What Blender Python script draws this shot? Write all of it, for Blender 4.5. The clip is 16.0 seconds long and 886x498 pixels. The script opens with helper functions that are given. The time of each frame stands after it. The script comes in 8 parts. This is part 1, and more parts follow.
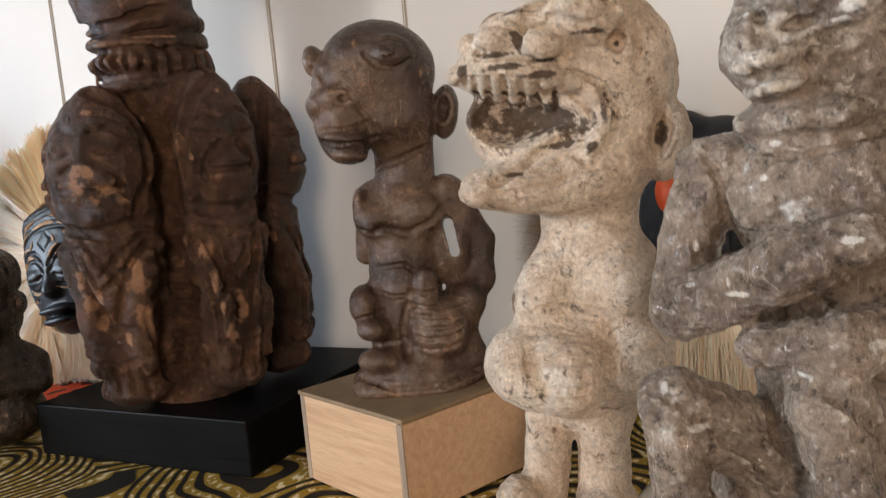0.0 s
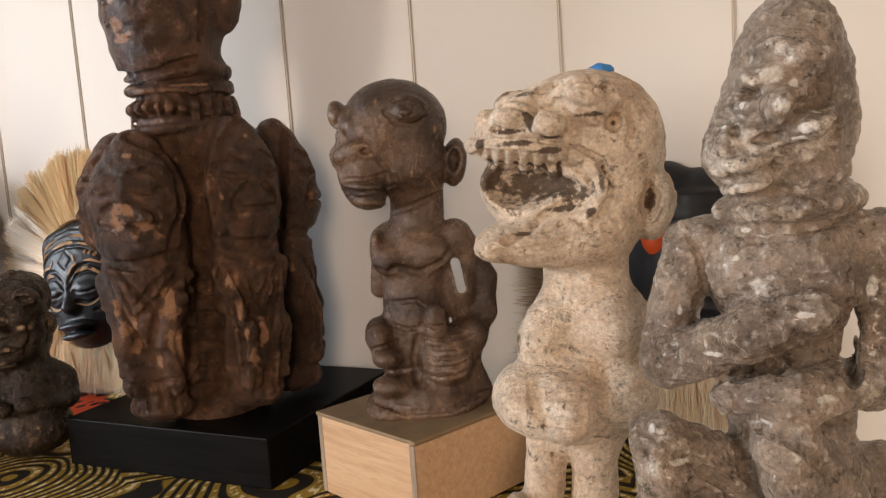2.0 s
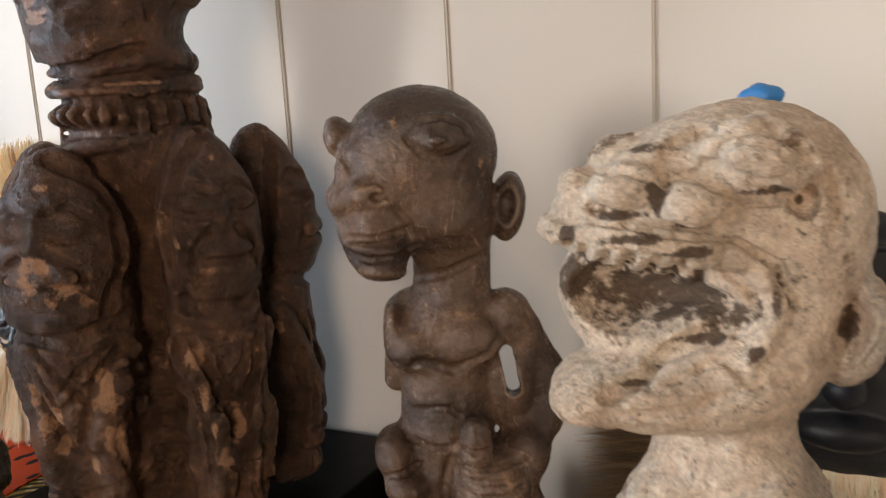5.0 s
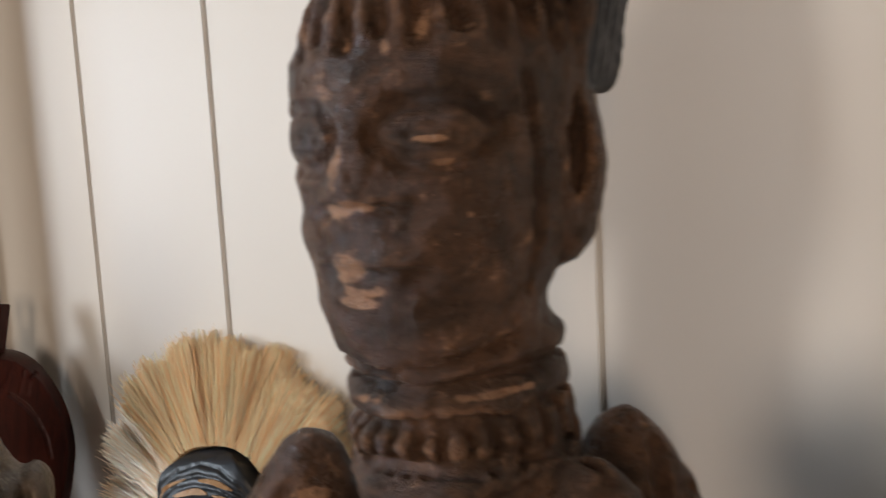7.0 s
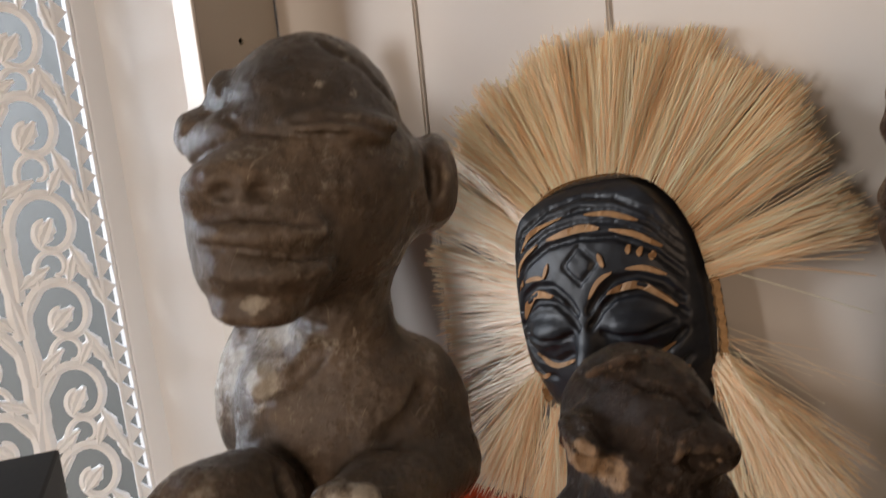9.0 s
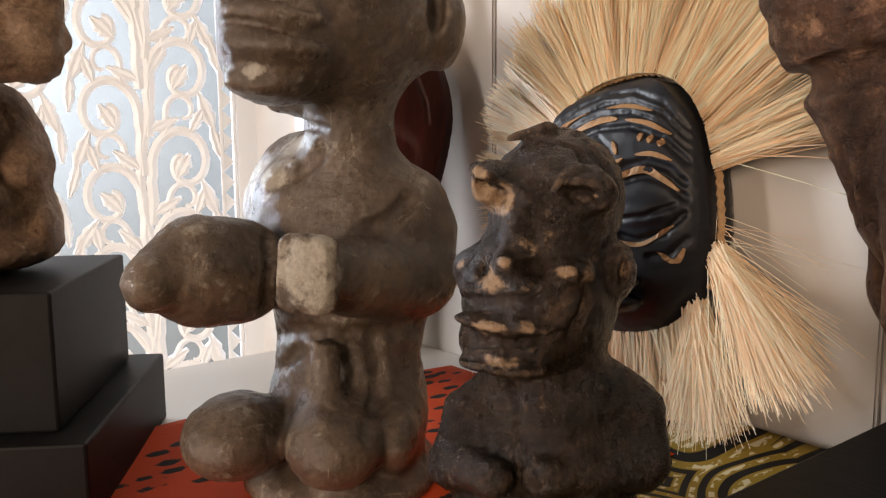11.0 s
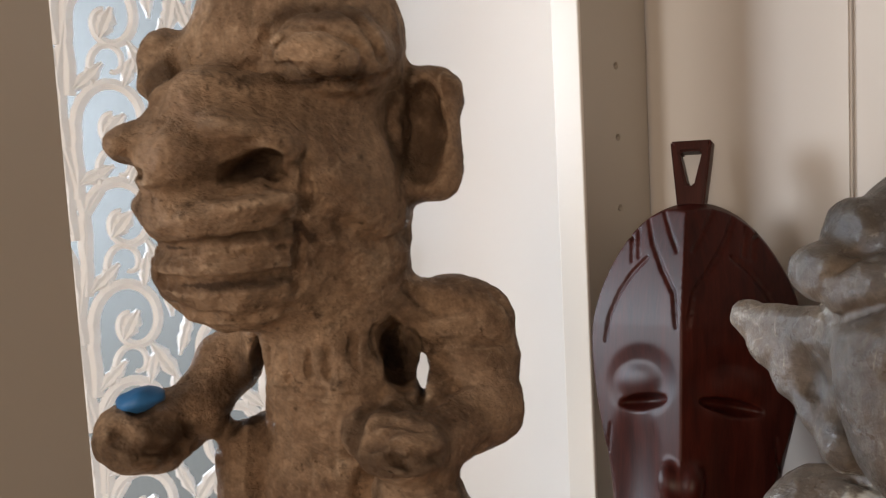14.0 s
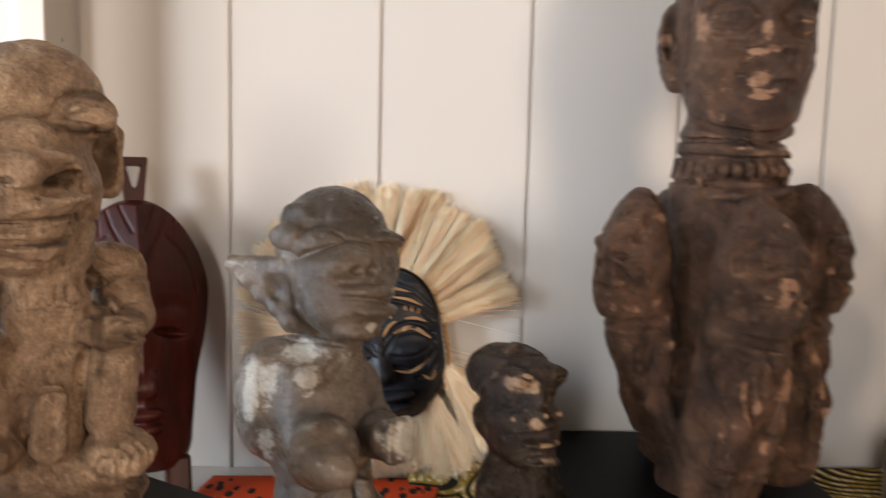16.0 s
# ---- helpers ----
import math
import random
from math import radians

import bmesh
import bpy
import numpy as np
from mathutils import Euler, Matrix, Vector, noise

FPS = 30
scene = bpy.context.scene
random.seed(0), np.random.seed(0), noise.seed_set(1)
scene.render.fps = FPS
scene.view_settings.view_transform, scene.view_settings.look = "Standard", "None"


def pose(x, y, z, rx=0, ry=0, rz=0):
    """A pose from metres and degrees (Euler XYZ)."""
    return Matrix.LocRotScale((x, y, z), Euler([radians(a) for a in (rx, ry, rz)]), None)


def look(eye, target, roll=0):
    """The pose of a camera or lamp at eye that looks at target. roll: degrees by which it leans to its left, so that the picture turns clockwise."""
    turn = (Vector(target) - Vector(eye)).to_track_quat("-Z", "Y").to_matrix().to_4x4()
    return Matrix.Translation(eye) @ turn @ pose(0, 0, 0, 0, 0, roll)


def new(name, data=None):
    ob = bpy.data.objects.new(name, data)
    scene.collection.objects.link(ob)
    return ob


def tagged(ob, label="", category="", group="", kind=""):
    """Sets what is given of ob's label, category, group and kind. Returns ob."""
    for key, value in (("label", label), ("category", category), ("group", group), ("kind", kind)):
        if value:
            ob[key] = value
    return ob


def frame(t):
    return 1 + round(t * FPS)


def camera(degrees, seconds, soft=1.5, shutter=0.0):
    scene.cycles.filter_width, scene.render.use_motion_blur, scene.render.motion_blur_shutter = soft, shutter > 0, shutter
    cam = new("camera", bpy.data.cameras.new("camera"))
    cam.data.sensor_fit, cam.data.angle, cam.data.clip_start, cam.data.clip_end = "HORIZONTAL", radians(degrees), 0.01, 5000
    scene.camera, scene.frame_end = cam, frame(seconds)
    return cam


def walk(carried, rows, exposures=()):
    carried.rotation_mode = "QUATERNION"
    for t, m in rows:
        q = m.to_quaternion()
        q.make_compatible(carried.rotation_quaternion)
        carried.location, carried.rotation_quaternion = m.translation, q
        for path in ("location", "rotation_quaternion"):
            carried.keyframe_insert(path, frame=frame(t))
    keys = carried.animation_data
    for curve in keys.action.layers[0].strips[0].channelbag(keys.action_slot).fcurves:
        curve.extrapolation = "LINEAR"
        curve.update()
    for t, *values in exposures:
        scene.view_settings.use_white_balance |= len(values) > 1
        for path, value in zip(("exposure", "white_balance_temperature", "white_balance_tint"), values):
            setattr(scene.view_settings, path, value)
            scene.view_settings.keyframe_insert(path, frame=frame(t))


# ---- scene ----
cam = camera(55.3, 16.0, 1.2, 0.4)
PATH = [
    (0, (1.1, -0.688, 1.088), (0.214, 1.087, 0.838), -5.1),
    (0.5, (1.101, -0.702, 1.109), (0.206, 1.071, 0.872), -4.4),
    (1, (1.111, -0.724, 1.119), (0.228, 1.054, 0.875), -4.2),
    (1.5, (1.113, -0.751, 1.126), (0.257, 1.041, 0.885), -3.9),
    (2, (1.109, -0.751, 1.124), (0.267, 1.046, 0.877), -3.9),
    (2.5, (1.1, -0.729, 1.129), (0.257, 1.066, 0.87), -3.9),
    (3, (1.093, -0.684, 1.142), (0.225, 1.098, 0.87), -3.9),
    (3.2, (1.091, -0.67, 1.148), (0.215, 1.106, 0.868), -3.9),
    (5.3, (0.988, -0.544, 1.181), (0.085, 1.202, 0.813), -3.0),
    (5.5, (0.97, -0.531, 1.19), (0.058, 1.211, 0.827), -2.8),
    (6, (0.928, -0.499, 1.216), (-0.005, 1.241, 0.898), -2.1),
    (6.5, (0.85, -0.471, 1.258), (-0.123, 1.257, 0.993), -2.1),
    (7, (0.763, -0.453, 1.275), (-0.268, 1.245, 1.044), -3.0),
    (7.5, (0.672, -0.441, 1.265), (-0.409, 1.223, 1.015), -4.2),
    (8, (0.6, -0.452, 1.211), (-0.552, 1.155, 0.914), -6.2),
    (8.5, (0.555, -0.446, 1.159), (-0.672, 1.094, 0.812), -6.3),
    (9, (0.544, -0.445, 1.124), (-0.757, 1.027, 0.748), -5.9),
    (9.5, (0.565, -0.441, 1.073), (-0.817, 0.953, 0.685), -4.9),
    (9.7, (0.574, -0.432, 1.052), (-0.838, 0.937, 0.689), -3.4),
    (11.8, (0.65, -0.458, 1.029), (-0.944, 0.733, 0.825), -1.1),
    (12, (0.629, -0.469, 1.041), (-0.973, 0.714, 0.855), -1.2),
    (12.5, (0.561, -0.48, 1.083), (-1.058, 0.683, 0.918), -1.7),
    (13, (0.493, -0.483, 1.121), (-1.131, 0.673, 0.965), -2.2),
    (13.5, (0.427, -0.496, 1.148), (-1.164, 0.702, 0.966), -2.7),
    (14, (0.376, -0.525, 1.155), (-1.139, 0.767, 0.974), -3.0),
    (14.5, (0.364, -0.579, 1.174), (-0.895, 0.961, 0.963), -2.5),
    (15, (0.372, -0.658, 1.182), (-0.511, 1.123, 0.968), -1.9),
    (15.5, (0.357, -0.76, 1.188), (-0.002, 1.195, 0.965), 0.3),
    (16, (0.344, -0.848, 1.177), (0.383, 1.139, 0.952), 1.4),
]
EXPOSURES = [(0.0, 0.2, 6200, 10), (0.5, 0.18, 6400, 10), (1.0, 0.18, 6950, 14), (3.2, 0.18, 6750, 14), (5.5, 0.16, 6400, 10), (6.5, -0.07, 6300, 10), (7.0, -0.1, 6500, 10), (7.5, -0.14, 6700, 11), (8.0, -0.38, 6700, 11), (8.5, -0.4, 7000, 10), (9.0, -0.42, 6950, 16), (9.5, -0.12, 7050, 16), (11.8, 0.32, 6850, 16), (12.5, -0.08, 6950, 16), (13.0, -0.32, 6900, 16), (13.5, -0.26, 6650, 13), (14.5, -0.2, 6650, 13), (15.0, -0.3, 6950, 13), (15.5, -0.09, 6650, 13), (16.0, 0.21, 6500, 13)]
walk(cam, [(t, look(eye, target, roll)) for t, eye, target, roll in PATH], EXPOSURES)

# ---- light ----
world = bpy.data.worlds.new("room_air")
scene.world = world
world.use_nodes = True
world.node_tree.nodes["Background"].inputs[0].default_value = (0.75, 0.83, 1.0, 1)
world.node_tree.nodes["Background"].inputs[1].default_value = 0.03


def window_lamp(name, eye, target, width, height, power, colour):
    data = bpy.data.lights.new(name, "AREA")
    data.shape, data.size, data.size_y, data.energy, data.color = "RECTANGLE", width, height, power, colour
    ob = new(name, data)
    ob.matrix_world = look(eye, target)
    return ob


# daylight in the openings: the key from a window far along the open side, sky light beside the screen, a weaker window
# opposite
window_lamp("west_window_daylight", (-3.14, -2.75, 1.72), (0.4, -0.1, 1.05), 0.72, 1.25, 112, (0.88, 0.945, 1.0))
window_lamp("side_window_daylight", (-3.14, -1.0, 1.45), (0.3, -0.2, 1.05), 1.3, 1.25, 128, (0.68, 0.84, 1.0))
window_lamp("front_window_daylight", (-0.62, -3.54, 1.65), (0.1, 0.0, 1.1), 0.38, 1.2, 40, (1.0, 0.94, 0.86))
# warm fill added at the far right, with no window known there
window_lamp("far_warm_fill", (2.25, -3.54, 1.6), (0.9, -0.1, 1.0), 0.7, 1.2, 62, (1.0, 0.77, 0.57))

# ---- materials ----


class Nodes:
    """A small helper for node materials."""

    def __init__(self, name):
        self.mat = bpy.data.materials.new(name)
        self.mat.use_nodes = True
        self.tree = self.mat.node_tree
        self.bsdf = self.tree.nodes["Principled BSDF"]
        self.coord = self.tree.nodes.new("ShaderNodeTexCoord").outputs["Object"]

    def add(self, kind, **values):
        node = self.tree.nodes.new(kind)
        for key, value in values.items():
            node.inputs[key.replace("_", " ")].default_value = value
        return node

    def link(self, a, b):
        self.tree.links.new(a, b)

    def mapped(self, scale, rot=(0, 0, 0)):
        node = self.add("ShaderNodeMapping", Scale=scale, Rotation=rot)
        self.link(self.coord, node.inputs["Vector"])
        return node.outputs[0]

    def noise(self, scale, detail=4.0, rough=0.55, vector=None, distort=0.0):
        node = self.add("ShaderNodeTexNoise", Scale=scale, Detail=detail, Roughness=rough, Distortion=distort)
        self.link(vector or self.coord, node.inputs["Vector"])
        return node.outputs["Fac"]

    def cells(self, scale, vector=None, feature="F1"):
        node = self.add("ShaderNodeTexVoronoi", Scale=scale)
        node.feature = feature
        self.link(vector or self.coord, node.inputs["Vector"])
        return node

    def ramp(self, value, *stops):
        node = self.tree.nodes.new("ShaderNodeValToRGB")
        while len(node.color_ramp.elements) < len(stops):
            node.color_ramp.elements.new(0.5)
        for element, (at, colour) in zip(node.color_ramp.elements, stops):
            element.position = at
            element.color = (*colour, 1) if len(colour) == 3 else colour
        self.link(value, node.inputs[0])
        return node.outputs[0]

    def steps(self, value, low, high):
        node = self.add("ShaderNodeMapRange", From_Min=low, From_Max=high)
        self.link(value, node.inputs["Value"])
        return node.outputs["Result"]

    def math(self, kind, a, b=None):
        node = self.tree.nodes.new("ShaderNodeMath")
        node.operation = kind
        for slot, v in enumerate((a, b)):
            if v is None:
                continue
            if isinstance(v, (int, float)):
                node.inputs[slot].default_value = v
            else:
                self.link(v, node.inputs[slot])
        return node.outputs[0]

    def mix(self, fac, a, b, kind="MIX"):
        node = self.tree.nodes.new("ShaderNodeMixRGB")
        node.blend_type = kind
        for slot, v in enumerate((fac, a, b)):
            if isinstance(v, (int, float)):
                node.inputs[slot].default_value = v
            elif isinstance(v, tuple):
                node.inputs[slot].default_value = (*v, 1)
            else:
                self.link(v, node.inputs[slot])
        return node.outputs[0]

    def crest(self, low, high):
        """1 on worn high edges, 0 elsewhere."""
        geo = self.tree.nodes.new("ShaderNodeNewGeometry")
        return self.steps(geo.outputs["Pointiness"], low, high)

    def bump(self, height, strength, distance):
        node = self.add("ShaderNodeBump", Strength=strength, Distance=distance)
        self.link(height, node.inputs["Height"])
        self.link(node.outputs[0], self.bsdf.inputs["Normal"])

    def done(self, colour, rough=0.6, spec=0.5, coat=0.0):
        for slot, v in (("Base Color", colour), ("Roughness", rough)):
            if isinstance(v, (int, float)):
                self.bsdf.inputs[slot].default_value = v
            elif isinstance(v, tuple):
                self.bsdf.inputs[slot].default_value = (*v, 1)
            else:
                self.link(v, self.bsdf.inputs[slot])
        self.bsdf.inputs["Specular IOR Level"].default_value = spec
        self.bsdf.inputs["Coat Weight"].default_value = coat
        return self.mat


def paint(name, colour, rough, grain=60.0):
    n = Nodes(name)
    big = n.noise(3.0, 3)
    fine = n.noise(grain, 5)
    c = n.mix(n.steps(big, 0.3, 0.7), tuple(v * 0.965 for v in colour), colour)
    n.bump(n.noise(220, 2), 0.06, 0.001)
    return n.done(c, n.ramp(fine, (0.3, (rough * 0.96,) * 3), (0.7, (rough * 1.04,) * 3)))


def carved(name, dark, mid, light, rough, marked, scale=1.0, spots=None, scratch=0.35, relief=0.5, spec=0.5, edge=(0.52, 0.58), patch_tone=(0.36, 0.21, 0.12), gloss=0.0, speckle=0.25, mottle=(0.78, 1.22, 110), pits=0.62, blots=0.6):
    """Carved wood or stone: broad patina, worn crests, scratches, pores, and, where the mesh names them, chips,
    staining and painted shade or sheen.
    """
    n = Nodes(name)
    patina = n.noise(17 * scale, 8, 0.66, distort=0.9)
    c = n.mix(n.steps(patina, 0.40, 0.62), dark, mid)
    blot = n.noise(9 * scale, 9, 0.72, distort=1.2)
    chips = n.noise(85 * scale, 7, 0.74)
    c = n.mix(n.math("MULTIPLY", n.steps(n.math("ADD", blot, n.math("MULTIPLY", chips, 0.25)), 0.66, 0.74), blots), c, light)
    wear = n.math("MULTIPLY", n.crest(*edge), n.steps(chips, 0.38, 0.54))
    c = n.mix(n.math("MULTIPLY", wear, marked), c, light)
    lines = n.noise(42, 8, 0.75, n.mapped((1.0, 9.0, 0.8), (0.6, 0.5, 0.9)), 1.5)
    lines2 = n.noise(42, 8, 0.75, n.mapped((9.0, 1.0, 1.3), (0.2, 0.9, 0.4)), 1.0)
    c = n.mix(n.math("MULTIPLY", n.steps(n.math("MAXIMUM", lines, lines2), 0.61, 0.68), scratch), c, light)
    if spots:
        c = n.mix(n.steps(n.noise(30 * scale, 8, 0.72, distort=0.6), spots[1], spots[1] + 0.05), c, spots[0])
    speck = n.noise(430, 5, 0.75)
    c = n.mix(1.0, c, n.ramp(speck, (0.34, (1 - speckle,) * 3), (0.50, (1.0,) * 3), (0.66, (1 + speckle,) * 3)), "MULTIPLY")
    mott = n.noise(mottle[2] * scale, 7, 0.72, distort=0.5)
    c = n.mix(1.0, c, n.ramp(mott, (0.36, (mottle[0],) * 3), (0.5, (1.0,) * 3), (0.64, (mottle[1],) * 3)), "MULTIPLY")
    pit = n.steps(n.noise(190 * scale, 6, 0.8), pits, pits + 0.04)
    c = n.mix(n.math("MULTIPLY", pit, 0.7), c, tuple(v * 0.4 for v in dark))
    # darker tone at named places; in hollows it stands in for shade
    toned = n.tree.nodes.new("ShaderNodeAttribute")
    toned.attribute_name = "darkened"
    c = n.mix(n.math("MULTIPLY", n.steps(n.math("ADD", toned.outputs["Fac"], n.math("MULTIPLY", n.math("SUBTRACT", chips, 0.5), 2.2)), 0.2, 0.95), 0.8), c, tuple(v * 0.45 for v in dark))
    # patch tone at named places: wear, staining, or shade and sheen painted in
    patch_attr = n.tree.nodes.new("ShaderNodeAttribute")
    patch_attr.attribute_name = "patch_tone"
    patch_mix = n.mix(n.steps(speck, 0.35, 0.65), tuple(v * 0.65 for v in patch_tone), patch_tone)
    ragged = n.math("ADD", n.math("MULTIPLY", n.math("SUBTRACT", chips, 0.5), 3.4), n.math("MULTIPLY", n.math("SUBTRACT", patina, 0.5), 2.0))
    c = n.mix(n.math("MULTIPLY", n.steps(n.math("ADD", patch_attr.outputs["Fac"], ragged), 0.38, 0.78), 0.92), c, patch_mix)
    height = n.math("ADD", n.math("MULTIPLY", speck, 0.6), n.math("SUBTRACT", n.math("MULTIPLY", chips, 1.3), n.math("MULTIPLY", pit, 0.6)))
    n.bump(height, min(1.0, relief), 0.0042)
    r = n.ramp(n.noise(45, 7, 0.7), (0.32, (rough * 0.6,) * 3), (0.68, (min(1, rough * 1.35),) * 3))
    return n.done(c, r, spec, gloss)


def wood_grain(name, dark, light, rough, axis=(1.0, 14.0, 14.0), spec=0.5):
    n = Nodes(name)
    v = n.mapped(axis)
    grain = n.noise(14, 8, 0.7, v, 0.5)
    lines = n.noise(60, 3, 0.5, v)
    c = n.mix(n.steps(grain, 0.35, 0.66), dark, light)
    c = n.mix(n.math("MULTIPLY", n.steps(lines, 0.55, 0.75), 0.45), c, tuple(a * 0.7 for a in dark))
    n.bump(lines, 0.15, 0.0006)
    return n.done(c, rough, spec)


def plain(name, colour, rough=0.6, spec=0.5, vary=0.25, scale=90.0, coat=0.0):
    n = Nodes(name)
    c = n.mix(n.steps(n.noise(scale, 5, 0.6), 0.3, 0.7), tuple(v * (1 - vary) for v in colour), colour)
    n.bump(n.noise(scale * 3, 4), 0.12, 0.0008)
    return n.done(c, rough, spec, coat)


def straw(name, dark, light):
    """Dry straw: each strand its own tone, some light passing through."""
    n = Nodes(name)
    geo = n.tree.nodes.new("ShaderNodeNewGeometry")
    c = n.ramp(geo.outputs["Random Per Island"], (0.0, dark), (0.55, light), (1.0, tuple(min(0.95, v * 1.2) for v in light)))
    n.done(c, 0.34, 0.7)
    thin = n.tree.nodes.new("ShaderNodeBsdfTranslucent")
    n.link(c, thin.inputs["Color"])
    both = n.add("ShaderNodeMixShader", Fac=0.25)
    n.link(n.bsdf.outputs[0], both.inputs[1])
    n.link(thin.outputs[0], both.inputs[2])
    n.link(both.outputs[0], n.tree.nodes["Material Output"].inputs["Surface"])
    return n.mat


def print_cloth(name):
    """Wax-print cotton: ochre ground, black swirling feather lines, cream flecks and red eyes."""
    n = Nodes(name)
    flow = n.add("ShaderNodeTexVoronoi", Scale=7.0)
    n.link(n.coord, flow.inputs["Vector"])
    warp = n.noise(6, 2)
    d = n.math("ADD", flow.outputs["Distance"], n.math("MULTIPLY", warp, 0.5))
    wave = n.math("SINE", n.math("MULTIPLY", d, 112.0))
    black = n.steps(wave, 0.10, 0.34)
    fleck = n.math("MULTIPLY", n.steps(n.noise(190, 2, 0.5, n.mapped((1.0, 0.55, 1.0))), 0.50, 0.55), n.steps(wave, -0.45, -0.75))
    ground = n.mix(n.math("MULTIPLY", fleck, 0.85), (0.30, 0.195, 0.025), (0.76, 0.68, 0.45))
    eye = n.steps(flow.outputs["Distance"], 0.17, 0.15)
    ground = n.mix(eye, ground, (0.62, 0.05, 0.015))
    c = n.mix(black, ground, (0.012, 0.010, 0.008))
    n.bump(n.noise(700, 2), 0.2, 0.0005)
    return n.done(c, 0.75, 0.3)


def dot_cloth(name):
    n = Nodes(name)
    cells = n.cells(82, n.mapped((1.0, 0.55, 1.0), (0, 0, 0.5)))
    wob = n.noise(220, 2)
    d = n.math("ADD", cells.outputs["Distance"], n.math("MULTIPLY", wob, 0.25))
    c = n.mix(n.steps(d, 0.47, 0.42), (0.68, 0.075, 0.015), (0.012, 0.010, 0.010))
    n.bump(n.noise(700, 2), 0.2, 0.0005)
    return n.done(c, 0.75, 0.3)


M_BOARD = paint("cream_satin_paint", (0.56, 0.535, 0.505), 0.5)
# greige lowered below the boards: shade of the side panels in the colour
M_PANEL = paint("shaded_greige_paint", (0.42, 0.39, 0.345), 0.42)
M_HOLE = plain("hole_dark", (0.06, 0.05, 0.04), 0.8)
M_WALL = paint("white_wall_paint", (0.80, 0.79, 0.775), 0.6)
# dark tone for unseen ceiling and wall, chosen to cut bounced light
M_UNSEEN = paint("unseen_dark_sage_paint", (0.125, 0.112, 0.092), 0.7)
# wall behind the screen: shade put into a dark sage tone
M_ALCOVE_SHADED = paint("shaded_alcove_paint", (0.115, 0.118, 0.108), 0.7)
# dark tone for the other unseen walls, also to cut bounce
M_ROOM = paint("unseen_dark_umber_paint", (0.20, 0.165, 0.13), 0.7)
M_TOP = paint("white_lacquer", (0.72, 0.69, 0.64), 0.3)
M_FLOOR = wood_grain("oak_floor", (0.20, 0.12, 0.07), (0.34, 0.22, 0.13), 0.45)
M_SCREEN = paint("whitewashed_wood", (0.87, 0.89, 0.91), 0.5, 140)
M_BLACK = wood_grain("black_stained_wood", (0.002, 0.002, 0.0022), (0.006, 0.006, 0.0065), 0.45, (1.0, 9.0, 16.0), 0.08)
M_PLINTH = plain("black_plinth_paint", (0.010, 0.0102, 0.0115), 0.5, 0.15, 0.3, 120)
M_BOXFRONT = wood_grain("pale_beech", (0.46, 0.29, 0.17), (0.60, 0.41, 0.26), 0.5)
M_BOXTOP = plain("worn_plywood", (0.24, 0.17, 0.10), 0.6, 0.4, 0.3, 60)
M_BOXEDGE = wood_grain("end_grain", (0.20, 0.15, 0.11), (0.34, 0.26, 0.19), 0.6, (14, 14, 1))
M_FAM = carved("dark_carved_wood", (0.034, 0.019, 0.0125), (0.102, 0.052, 0.031), (0.32, 0.18, 0.106), 0.36, 0.6, 1.0, None, 0.35, 0.9, 0.34, patch_tone=(0.40, 0.225, 0.135), mottle=(0.70, 1.26, 60), blots=0.15)
M_MID = carved("brown_soapstone", (0.056, 0.034, 0.024), (0.126, 0.080, 0.055), (0.42, 0.30, 0.22), 0.26, 0.6, 1.0, None, 0.60, 0.40, 0.45, mottle=(0.74, 1.24, 60), blots=0.25)
# patch tone: brown staining and the inner shade of mouth and ear
M_WHITE = carved("chalky_pale_stone", (0.68, 0.53, 0.40), (0.88, 0.75, 0.61), (0.95, 0.875, 0.77), 0.62, 0.6, 1.3, ((0.27, 0.18, 0.12), 0.598), 0.45, 1.0, 0.3, patch_tone=(0.11, 0.070, 0.046), speckle=0.22, mottle=(0.80, 1.10, 60), pits=0.60)
M_GREY = carved("mottled_grey_stone", (0.16, 0.118, 0.088), (0.37, 0.292, 0.228), (0.84, 0.75, 0.64), 0.20, 0.95, 0.9, ((0.90, 0.83, 0.74), 0.69), 0.45, 1.0, 0.9, patch_tone=(0.97, 0.93, 0.86), speckle=0.30, mottle=(0.66, 1.26, 50), pits=0.585, gloss=0.25)
M_OLIVE = carved("smoky_grey_stone", (0.070, 0.055, 0.044), (0.136, 0.101, 0.073), (0.44, 0.38, 0.30), 0.32, 0.7, 0.8, None, 0.6, 0.35, 0.5, patch_tone=(0.46, 0.43, 0.37), mottle=(0.70, 1.26, 45), blots=0.3)
# patch tone: shade for the crevices of the fist figure
M_CLAY = carved("tan_brown_stone", (0.185, 0.118, 0.076), (0.41, 0.287, 0.192), (0.64, 0.49, 0.35), 0.52, 0.8, 0.9, ((0.140, 0.085, 0.056), 0.665), 0.50, 0.75, 0.2, patch_tone=(0.085, 0.054, 0.036), speckle=0.25, mottle=(0.72, 1.22, 70))
M_SOOT = carved("sooty_dark_stone", (0.012, 0.008, 0.006), (0.036, 0.023, 0.016), (0.30, 0.20, 0.125), 0.28, 0.6, 1.2, None, 0.30, 0.6, 0.40, patch_tone=(0.44, 0.30, 0.19), mottle=(0.66, 1.36, 60), blots=0.35)
M_MAROON = wood_grain("polished_maroon_wood", (0.020, 0.0034, 0.0026), (0.056, 0.0096, 0.006), 0.40, (9.0, 9.0, 1.0), 0.2)
M_INK = wood_grain("black_blue_wood", (0.006, 0.0072, 0.010), (0.014, 0.0165, 0.023), 0.46, (1.0, 7.0, 7.0), 0.4)
